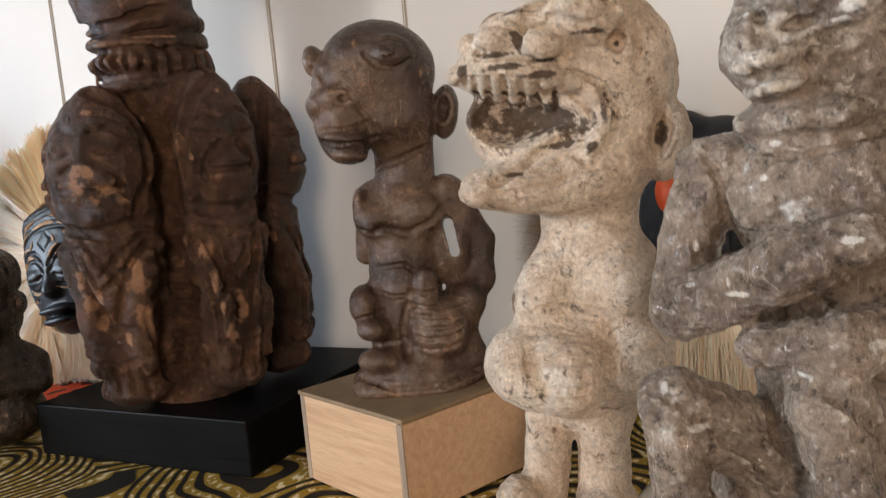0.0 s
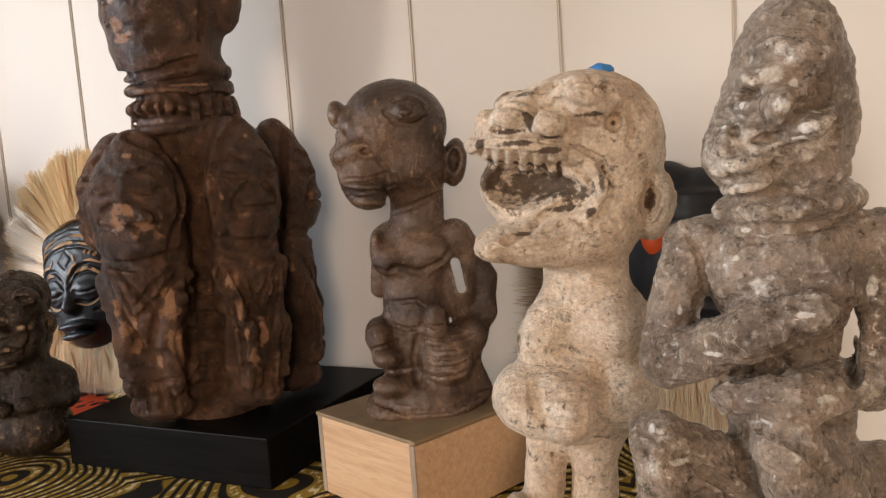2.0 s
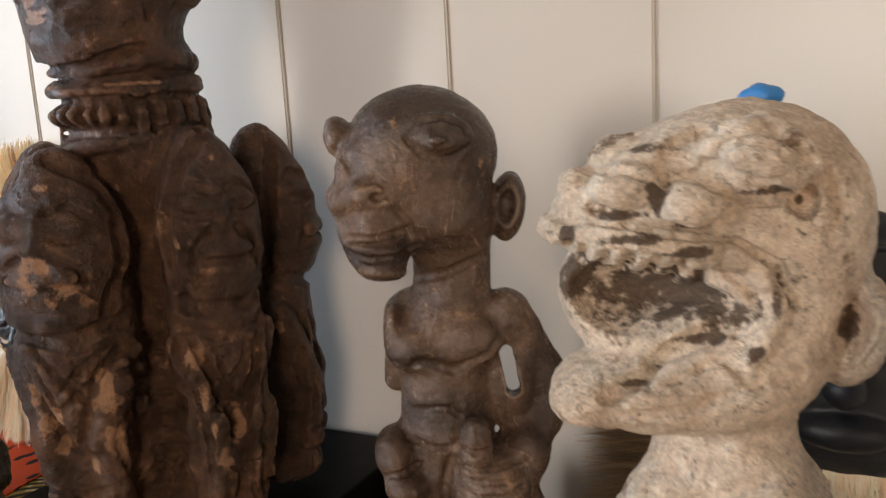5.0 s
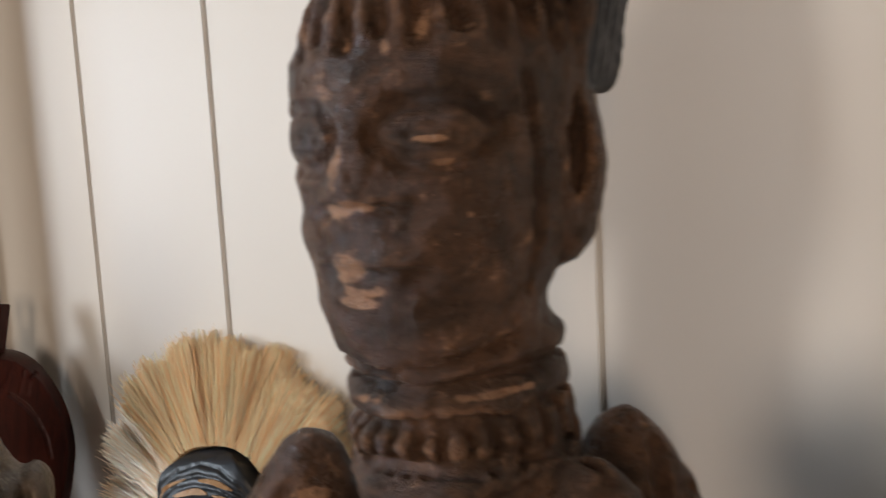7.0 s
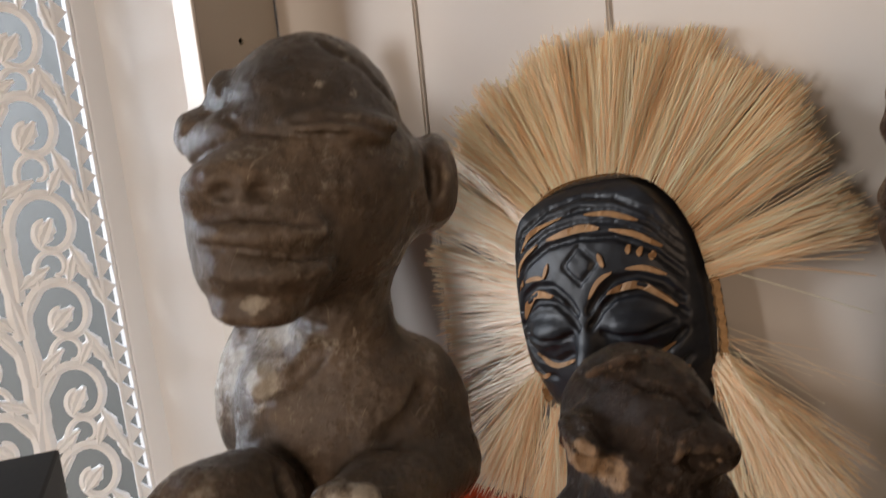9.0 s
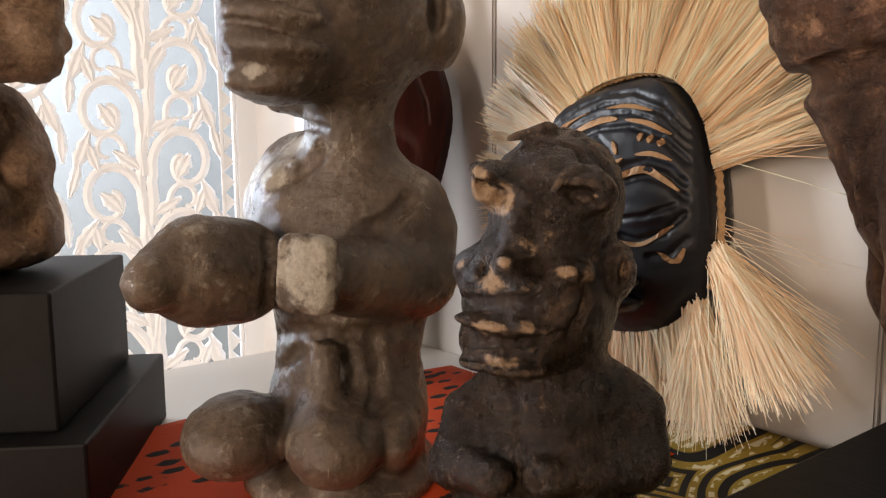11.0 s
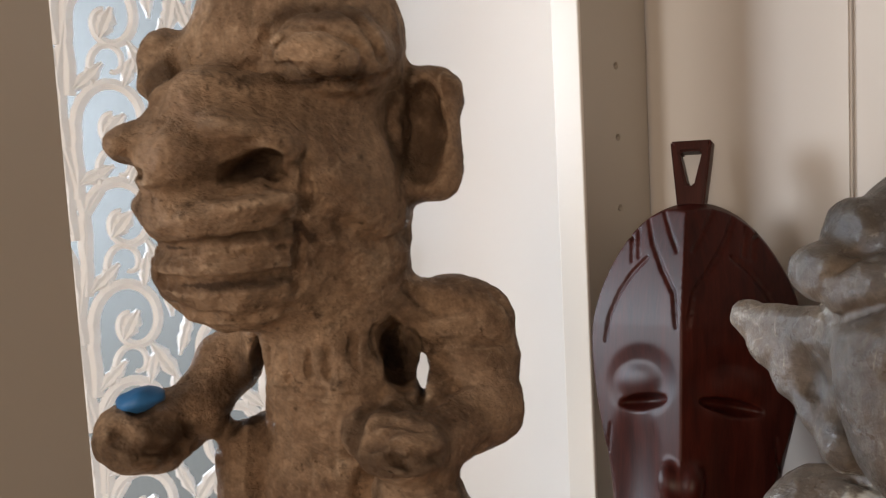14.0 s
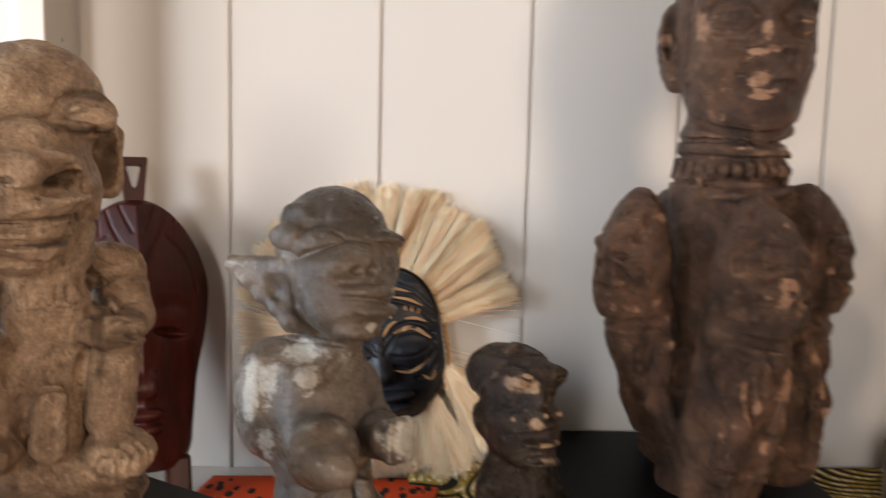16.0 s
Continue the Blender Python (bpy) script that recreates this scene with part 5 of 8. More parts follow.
    c.trace((0.145, -0.509, 0.272), [(-0.0634, -0.0181, 0.273), (-0.0525, -0.0149, 0.2736), (-0.0357, -0.0102, 0.271), (-0.0191, -0.0054, 0.2671), (-0.0028, -0.0008, 0.2618)], 0.0018, 0.0008)
    c.trace((0.145, -0.509, 0.272), [(-0.064, -0.0182, 0.2631), (-0.053, -0.0151, 0.2645), (-0.0362, -0.0103, 0.262), (-0.0196, -0.0056, 0.2581), (-0.0058, -0.0017, 0.253)], 0.0012, 0.0008)
    c.trace((0.145, -0.509, 0.272), [(-0.0591, -0.0168, 0.2649), (-0.0595, -0.0169, 0.2529)], 0.0018, 0.0006)
    c.trace((0.145, -0.509, 0.272), [(-0.0537, -0.0153, 0.2638), (-0.0541, -0.0154, 0.2519)], 0.0018, 0.0006)
    c.trace((0.145, -0.509, 0.272), [(-0.0466, -0.0133, 0.2627), (-0.047, -0.0134, 0.2507)], 0.0018, 0.0006)
    c.trace((0.145, -0.509, 0.272), [(-0.0385, -0.011, 0.2618), (-0.0388, -0.0111, 0.2499)], 0.0018, 0.0006)
    c.trace((0.145, -0.509, 0.272), [(-0.0298, -0.0085, 0.2601), (-0.0301, -0.0086, 0.2482)], 0.0018, 0.0006)
    c.trace((0.145, -0.509, 0.272), [(-0.0212, -0.006, 0.2582), (-0.0215, -0.0061, 0.2463)], 0.0018, 0.0006)
    c.trace((0.145, -0.509, 0.272), [(-0.0127, -0.0036, 0.2555), (-0.0129, -0.0037, 0.2437)], 0.0018, 0.0006)
    c.trace((0.145, -0.509, 0.272), [(-0.0056, -0.0016, 0.2585), (0.0041, 0.0012, 0.2537), (0.011, 0.0031, 0.2443), (0.0118, 0.0034, 0.2338), (0.0026, 0.0007, 0.2196)], 0.0032, 0.0015, False)
    c.trace((0.145, -0.509, 0.272), [(-0.0008, -0.0002, 0.2617), (0.0114, 0.0032, 0.2539), (0.0174, 0.005, 0.2411), (0.0156, 0.0044, 0.2294), (0.0057, 0.0016, 0.2152)], 0.0021, 0.001)
    c.trace((0.145, -0.509, 0.272), [(-0.0059, -0.0017, 0.2516), (0.0024, 0.0007, 0.2455), (0.0047, 0.0013, 0.2366), (-0.0017, -0.0005, 0.2276)], 0.0018, 0.001)
    c.trace((0.145, -0.509, 0.272), [(-0.0474, -0.0135, 0.2072), (-0.0319, -0.0091, 0.215), (-0.0161, -0.0046, 0.2256), (-0.0069, -0.002, 0.2293)], 0.0032, 0.002)
    c.trace((0.145, -0.509, 0.272), [(-0.0533, -0.0152, 0.2003), (-0.0361, -0.0103, 0.2006), (-0.0172, -0.0049, 0.2039), (-0.0018, -0.0005, 0.2092)], 0.0014, 0.0015)
    c.trace((0.145, -0.509, 0.272), [(-0.0356, -0.0101, 0.2095), (-0.0219, -0.0062, 0.2117), (-0.008, -0.0023, 0.2198)], 0.0014, 0.001)
    c.trace((0.145, -0.509, 0.272), [(-0.0048, -0.0014, 0.2179), (0.0032, 0.0009, 0.2104), (0.0133, 0.0038, 0.2134)], 0.0014, 0.002)
    # open ear
    c.ell((0.0413, 0.0097, 0.2253), (0.0125, 0.018, 0.0213), (0, 12, 16), 0.004)
    c.bulge((0.145, -0.509, 0.272), (0.039, 0.0111, 0.2287), 0, (0.006, 0.01, 0.0135), (0, 14, 16), 0.0015, True)
    c.trace((0.145, -0.509, 0.272), [(0.0315, 0.009, 0.2173), (0.0362, 0.0103, 0.2122), (0.0427, 0.0122, 0.2139), (0.0466, 0.0133, 0.222)], 0.0014, 0.001)
    c.trace((0.145, -0.509, 0.272), [(0.0223, 0.0064, 0.1917), (0.0307, 0.0087, 0.1967), (0.0391, 0.0111, 0.2015)], 0.0014, 0.002)
    # brown staining, with the inner shade of mouth, teeth gaps and ear painted in
    marked = [(c.seen((0.145, -0.509, 0.272), (-0.0237, -0.0068, 0.2422)), (0.0337, 0.027, 0.0106)), (c.seen((0.145, -0.509, 0.272), (-0.0547, -0.0156, 0.2473)), (0.0128, 0.0102, 0.0078)), (c.seen((0.145, -0.509, 0.272), (0.039, 0.0111, 0.2273)), (0.0032, 0.0074, 0.0092)), (c.seen((0.145, -0.509, 0.272), (0.0109, 0.0031, 0.2432)), (0.0018, 0.0068, 0.0085)), (c.seen((0.145, -0.509, 0.272), (0.0037, 0.0011, 0.2227)), (0.0028, 0.0023, 0.0025)), (c.seen((0.145, -0.509, 0.272), (-0.0409, -0.0117, 0.2672)), (0.0128, 0.0102, 0.0018)), (c.seen((0.145, -0.509, 0.272), (-0.0177, -0.005, 0.2621)), (0.0106, 0.0085, 0.0018)), (c.seen((0.145, -0.509, 0.272), (0.0194, 0.0055, 0.2754)), (0.0021, 0.0017, 0.0021)), (c.seen((0.145, -0.509, 0.272), (-0.0372, -0.0106, 0.2107)), (0.0071, 0.0057, 0.0014)), (c.seen((0.145, -0.509, 0.272), (0.0064, 0.0018, 0.2818)), (0.0092, 0.0074, 0.0018)), (c.seen((0.145, -0.509, 0.272), (-0.0297, -0.0085, 0.281)), (0.0025, 0.0045, 0.0057)), (c.seen((0.145, -0.509, 0.272), (-0.0206, -0.0059, 0.27)), (0.0092, 0.0074, 0.0014)), (c.seen((0.145, -0.509, 0.272), (-0.0405, -0.0115, 0.2748)), (0.0078, 0.0062, 0.0014)), (c.seen((0.145, -0.509, 0.272), (-0.0309, -0.0088, 0.297)), (0.0085, 0.0068, 0.0018)), (c.seen((0.145, -0.509, 0.272), (-0.0602, -0.0171, 0.2699)), (0.0035, 0.0045, 0.0057)), (c.seen((0.145, -0.509, 0.272), (-0.0111, -0.0032, 0.2253)), (0.0078, 0.0062, 0.0021)), (c.seen((0.145, -0.509, 0.272), (-0.0595, -0.0169, 0.2593)), (0.0014, 0.0051, 0.0064)), (c.seen((0.145, -0.509, 0.272), (-0.054, -0.0154, 0.2582)), (0.0014, 0.0051, 0.0064)), (c.seen((0.145, -0.509, 0.272), (-0.0469, -0.0134, 0.2571)), (0.0014, 0.0051, 0.0064)), (c.seen((0.145, -0.509, 0.272), (-0.0388, -0.0111, 0.2562)), (0.0014, 0.0051, 0.0064)), (c.seen((0.145, -0.509, 0.272), (-0.0301, -0.0086, 0.2546)), (0.0014, 0.0051, 0.0064)), (c.seen((0.145, -0.509, 0.272), (-0.0215, -0.0061, 0.2526)), (0.0014, 0.0051, 0.0064)), (c.seen((0.145, -0.509, 0.272), (-0.0129, -0.0037, 0.25)), (0.0014, 0.0051, 0.0064))]
    return statue("open_mouth_figure", c, pose(0.968, -0.242, CLOTH), M_WHITE, "chalky pale stone figure with wide open toothed mouth and heavy belly", relief=0.0006, grain=140, lumps=0.0008, patches=marked)


def cone_head_figure():
    c = Clay((-0.1, -0.11, -0.003), (0.1, 0.075, 0.336), 0.0012)
    # seat, back and shoulders
    c.ell((0.0019, 0.0101, 0.0708), (0.0572, 0.045, 0.0429), (0, 0, 4), 0.01)
    c.cap((0.003, 0.0082, 0.2067), (0.0011, 0.0081, 0.0949), 0.0299, 0.0299, 0.012)
    c.cap((-0.0357, 0.0017, 0.216), (0.0421, 0.0067, 0.2147), 0.0155, 0.0169, 0.014)
    c.ell((0.0025, -0.0059, 0.2037), (0.0358, 0.026, 0.0303), (0, 0, 4), 0.01)
    # egg of a head with a blunt worn face low on it, a soft roll under it
    c.ell((0.0043, 0.0003, 0.2867), (0.0279, 0.034, 0.046), (0, 4, 4), 0.006)
    c.ell((0.0007, -0.004, 0.2706), (0.0293, 0.036, 0.0276), (0, 0, 4), 0.01)
    c.ell((-0.0118, -0.0168, 0.2604), (0.0199, 0.022, 0.0204), (0, 14, 4), 0.01)
    c.ell((0.015, -0.001, 0.2582), (0.0128, 0.026, 0.0161), (0, 0, 4), 0.01)
    c.ell((0.0023, 0.0001, 0.2364), (0.0335, 0.036, 0.0112), (0, -4, 4), 0.005)
    c.f += 0.001
    c.bulge((0.027, -0.416, 0.276), (-0.0008, 0, 0.2795), -0.003, (0.0074, 0.012, 0.008), (0, 20, 4), 0.003)
    c.bulge((0.027, -0.416, 0.276), (-0.007, -0.0004, 0.294), -0.003, (0.0106, 0.01, 0.0053), (0, -16, 4), 0.004)
    c.bulge((0.027, -0.416, 0.276), (0.0116, 0.0007, 0.2698), -0.003, (0.0096, 0.01, 0.0058), (0, -10, 4), 0.004)
    c.bulge((0.027, -0.416, 0.276), (0.0051, 0.0003, 0.3029), -0.004, (0.0159, 0.01, 0.0064), (0, 10, 4), 0.005)
    c.bulge((0.027, -0.416, 0.276), (-0.012, -0.0008, 0.2868), 0, (0.0053, 0.008, 0.0035), (0, 0, 4), 0.003, True)
    c.bulge((0.027, -0.416, 0.276), (0.0101, 0.0006, 0.281), 0, (0.0064, 0.008, 0.0032), (0, -14, 4), 0.003, True)
    c.bulge((0.027, -0.416, 0.276), (-0.0205, -0.0013, 0.2688), 0, (0.0032, 0.007, 0.004), (0, 0, 4), 0.002, True)
    c.bulge((0.027, -0.416, 0.276), (-0.0063, -0.0004, 0.2663), 0, (0.0074, 0.006, 0.0024), (0, -10, 4), 0.002, True)
    c.bulge((0.027, -0.416, 0.276), (0.0176, 0.0011, 0.2844), 0, (0.0043, 0.006, 0.0069), (0, 20, 4), 0.004, True)
    c.bulge((0.027, -0.416, 0.276), (-0.0159, -0.001, 0.2549), -0.003, (0.0128, 0.01, 0.0037), (0, -12, 4), 0.002)
    c.bulge((0.027, -0.416, 0.276), (-0.0146, -0.0009, 0.2449), -0.003, (0.0112, 0.01, 0.0037), (0, -8, 4), 0.002)
    c.bulge((0.027, -0.416, 0.276), (-0.0236, -0.0015, 0.2643), -0.004, (0.0058, 0.01, 0.0058), (0, 0, 4), 0.004)
    c.bulge((0.027, -0.416, 0.276), (0.0148, 0.0009, 0.2493), -0.006, (0.0133, 0.012, 0.0069), (0, -14, 4), 0.006)
    c.trace((0.027, -0.416, 0.276), [(-0.0284, -0.0018, 0.2535), (-0.019, -0.0012, 0.2493), (-0.0079, -0.0005, 0.2509), (0.0019, 0.0001, 0.255)], 0.0016, 0.002)
    c.trace((0.027, -0.416, 0.276), [(-0.0271, -0.0017, 0.275), (-0.0183, -0.0012, 0.2783), (-0.0074, -0.0005, 0.2731)], 0.0013, 0.003)
    c.trace((0.027, -0.416, 0.276), [(0.0032, 0.0002, 0.2601), (0.015, 0.001, 0.262), (0.0242, 0.0015, 0.2689)], 0.0013, 0.004)
    c.trace((0.027, -0.416, 0.276), [(-0.0177, -0.0011, 0.3001), (-0.0079, -0.0005, 0.3042), (0.0062, 0.0004, 0.3023)], 0.0013, 0.004)
    c.trace((0.027, -0.416, 0.276), [(-0.029, -0.0019, 0.234), (-0.0259, -0.0017, 0.2266), (-0.0197, -0.0013, 0.2211), (-0.0073, -0.0005, 0.2187), (0.0073, 0.0005, 0.2211), (0.0215, 0.0014, 0.2254), (0.0352, 0.0023, 0.2281)], 0.0012, 0.002)
    c.trace((0.027, -0.416, 0.276), [(-0.0289, -0.0018, 0.2359), (-0.025, -0.0016, 0.2293), (-0.0191, -0.0012, 0.2243), (-0.0072, -0.0005, 0.2219), (0.0073, 0.0005, 0.2242), (0.0215, 0.0014, 0.2285)], 0.0009, 0.003, False)
    # one arm folded up over the chest, the other held low across the belly
    c.cap((-0.0405, -0.0046, 0.2169), (-0.0529, -0.0134, 0.1659), 0.0133, 0.0120, 0.006)
    c.cap((-0.0494, -0.0212, 0.164), (-0.01, -0.0347, 0.1837), 0.0123, 0.0128, 0.004)
    c.cap((-0.01, -0.0347, 0.1837), (0.015, -0.0351, 0.1945), 0.0123, 0.0087, 0.005)
    c.trace((0.027, -0.416, 0.276), [(-0.0396, -0.0025, 0.2234), (-0.0359, -0.0023, 0.2083), (-0.0332, -0.0021, 0.1918), (-0.032, -0.002, 0.1821)], 0.0016, 0.003)
    c.trace((0.027, -0.416, 0.276), [(-0.0334, -0.0021, 0.1862), (-0.023, -0.0015, 0.1905), (-0.0103, -0.0007, 0.196)], 0.0013, 0.003)
    c.cap((0.0396, 0.0005, 0.2143), (0.0379, -0.0096, 0.1667), 0.0111, 0.0098, 0.004)
    c.cap((0.0384, -0.0136, 0.1577), (0.0057, -0.0377, 0.1565), 0.0113, 0.0112, 0.004)
    c.cap((0.0057, -0.0377, 0.1565), (-0.021, -0.0374, 0.1545), 0.0107, 0.0087, 0.005)
    c.ell((0.028, 0.0018, 0.1764), (0.0036, 0.08, 0.0162), (0, 4, 4), 0.001, cut=True)
    c.ell((0.0267, 0.0017, 0.1658), (0.0042, 0.08, 0.0073), (0, 0, 4), 0.001, cut=True)
    c.trace((0.027, -0.416, 0.276), [(-0.0344, -0.0022, 0.1497), (-0.0161, -0.001, 0.1575), (0.004, 0.0003, 0.1705), (0.0233, 0.0015, 0.179)], 0.0016, 0.003)
    c.trace((0.027, -0.416, 0.276), [(-0.027, -0.0017, 0.1344), (-0.0016, -0.0001, 0.1312), (0.0228, 0.0015, 0.1333)], 0.0016, 0.003)
    # drawn-up legs
    c.cap((-0.0214, -0.0114, 0.106), (-0.0522, -0.0334, 0.132), 0.0191, 0.0130, 0.008)
    c.cap((-0.0532, -0.0355, 0.1313), (-0.0481, -0.0391, 0.0728), 0.0113, 0.0117, 0.006)
    c.cap((0.0226, -0.0086, 0.1045), (0.0007, -0.036, 0.134), 0.0196, 0.0143, 0.01)
    c.cap((0.0414, 0.0026, 0.1102), (0.0271, 0.0017, 0.0784), 0.0140, 0.0167, 0.01)
    c.cap((0.0031, -0.0379, 0.1323), (0.0093, -0.0435, 0.0844), 0.0132, 0.0125, 0.008)
    c.ell((-0.0466, -0.0481, 0.0694), (0.0149, 0.03, 0.01), (0, 0, 4), 0.006)
    c.ell((0.0095, -0.0495, 0.0798), (0.0147, 0.03, 0.0098), (0, 0, 4), 0.006)
    c.cap((-0.0253, -0.1018, 0.1721), (-0.058, 0.0965, 0.1066), 0.0034, 0.0055, 0.001, cut=True)
    c.cap((-0.0273, -0.1019, 0.1735), (-0.0613, 0.0963, 0.1089), 0.0025, 0.0042, 0.001, cut=True)
    c.trace((0.027, -0.416, 0.276), [(-0.068, -0.0043, 0.1246), (-0.0543, -0.0035, 0.1167), (-0.0385, -0.0025, 0.1033), (-0.0228, -0.0015, 0.096)], 0.0016, 0.003)
    c.trace((0.027, -0.416, 0.276), [(-0.0309, -0.002, 0.1356), (-0.0196, -0.0013, 0.1193), (-0.0148, -0.0009, 0.1025)], 0.0019, 0.004)
    c.trace((0.027, -0.416, 0.276), [(-0.0218, -0.0014, 0.1333), (0.0033, 0.0002, 0.1237), (0.0225, 0.0014, 0.1058)], 0.0013, 0.004)
    # pale worn patches, some painted as highlights on the crests
    marked = [(c.seen((0.027, -0.416, 0.276), (-0.0045, -0.0003, 0.2951)), (0.0048, 0.0038, 0.0035)), (c.seen((0.027, -0.416, 0.276), (0.0007, 0, 0.2807)), (0.0037, 0.003, 0.0027)), (c.seen((0.027, -0.416, 0.276), (0.0116, 0.0007, 0.2698)), (0.0037, 0.003, 0.0021)), (c.seen((0.027, -0.416, 0.276), (-0.0246, -0.0016, 0.2727)), (0.0013, 0.0017, 0.0021)), (c.seen((0.027, -0.416, 0.276), (-0.0238, -0.0015, 0.2564)), (0.0035, 0.0028, 0.0011)), (c.seen((0.027, -0.416, 0.276), (-0.014, -0.0009, 0.252)), (0.0043, 0.0034, 0.0011)), (c.seen((0.027, -0.416, 0.276), (-0.0158, -0.001, 0.2242)), (0.0024, 0.0019, 0.0011)), (c.seen((0.027, -0.416, 0.276), (-0.0199, -0.0013, 0.2109)), (0.0019, 0.0015, 0.0016)), (c.seen((0.027, -0.416, 0.276), (-0.0328, -0.0021, 0.2056)), (0.0011, 0.0021, 0.0027)), (c.seen((0.027, -0.416, 0.276), (-0.0642, -0.0041, 0.1484)), (0.0016, 0.0017, 0.0021)), (c.seen((0.027, -0.416, 0.276), (-0.0623, -0.004, 0.125)), (0.0016, 0.0017, 0.0021)), (c.seen((0.027, -0.416, 0.276), (-0.0491, -0.0031, 0.1083)), (0.0048, 0.0038, 0.0011)), (c.seen((0.027, -0.416, 0.276), (-0.0218, -0.0014, 0.1362)), (0.0021, 0.0017, 0.0011)), (c.seen((0.027, -0.416, 0.276), (-0.0091, -0.0006, 0.1313)), (0.0037, 0.003, 0.0011)), (c.seen((0.027, -0.416, 0.276), (0.0373, 0.0024, 0.1974)), (0.0021, 0.0038, 0.0048)), (c.seen((0.027, -0.416, 0.276), (0.0371, 0.0024, 0.1661)), (0.0021, 0.0019, 0.0024)), (c.seen((0.027, -0.416, 0.276), (-0.0352, -0.0022, 0.1694)), (0.0011, 0.0017, 0.0021)), (c.seen((0.027, -0.416, 0.276), (-0.0242, -0.0015, 0.1918)), (0.0011, 0.0017, 0.0021)), (c.seen((0.027, -0.416, 0.276), (0.0062, 0.0004, 0.3003)), (0.0021, 0.0017, 0.0011)), (c.seen((0.027, -0.416, 0.276), (-0.0282, -0.0018, 0.2619)), (0.0011, 0.0009, 0.0011)), (c.seen((0.027, -0.416, 0.276), (-0.0104, -0.0007, 0.3019)), (0.0021, 0.0021, 0.0027)), (c.seen((0.027, -0.416, 0.276), (0.006, 0.0004, 0.2891)), (0.0019, 0.0026, 0.0032)), (c.seen((0.027, -0.416, 0.276), (-0.0071, -0.0005, 0.2877)), (0.0027, 0.0021, 0.0013)), (c.seen((0.027, -0.416, 0.276), (-0.0157, -0.001, 0.282)), (0.0016, 0.0017, 0.0021)), (c.seen((0.027, -0.416, 0.276), (0.0152, 0.001, 0.2771)), (0.0027, 0.0021, 0.0013)), (c.seen((0.027, -0.416, 0.276), (0.0068, 0.0004, 0.265)), (0.0037, 0.003, 0.0013)), (c.seen((0.027, -0.416, 0.276), (-0.0191, -0.0012, 0.2456)), (0.0037, 0.003, 0.0011)), (c.seen((0.027, -0.416, 0.276), (-0.008, -0.0005, 0.2438)), (0.0032, 0.0026, 0.0011)), (c.seen((0.027, -0.416, 0.276), (-0.0211, -0.0013, 0.2654)), (0.0013, 0.0015, 0.0019)), (c.seen((0.027, -0.416, 0.276), (-0.0466, -0.003, 0.1861)), (0.0016, 0.003, 0.0037)), (c.seen((0.027, -0.416, 0.276), (-0.0314, -0.002, 0.1639)), (0.0053, 0.0043, 0.0013)), (c.seen((0.027, -0.416, 0.276), (-0.0498, -0.0032, 0.1691)), (0.0027, 0.0021, 0.0013)), (c.seen((0.027, -0.416, 0.276), (0.0091, 0.0006, 0.184)), (0.0043, 0.0034, 0.0013)), (c.seen((0.027, -0.416, 0.276), (0.0182, 0.0012, 0.1439)), (0.0053, 0.0043, 0.0013))]
    return statue("cone_head_figure", c, pose(1.0864, -0.3346, TABLE - 0.003), M_GREY, "mottled grey stone figure with pointed head and folded arms", relief=0.0012, grain=120, lumps=0.0014, patches=marked)


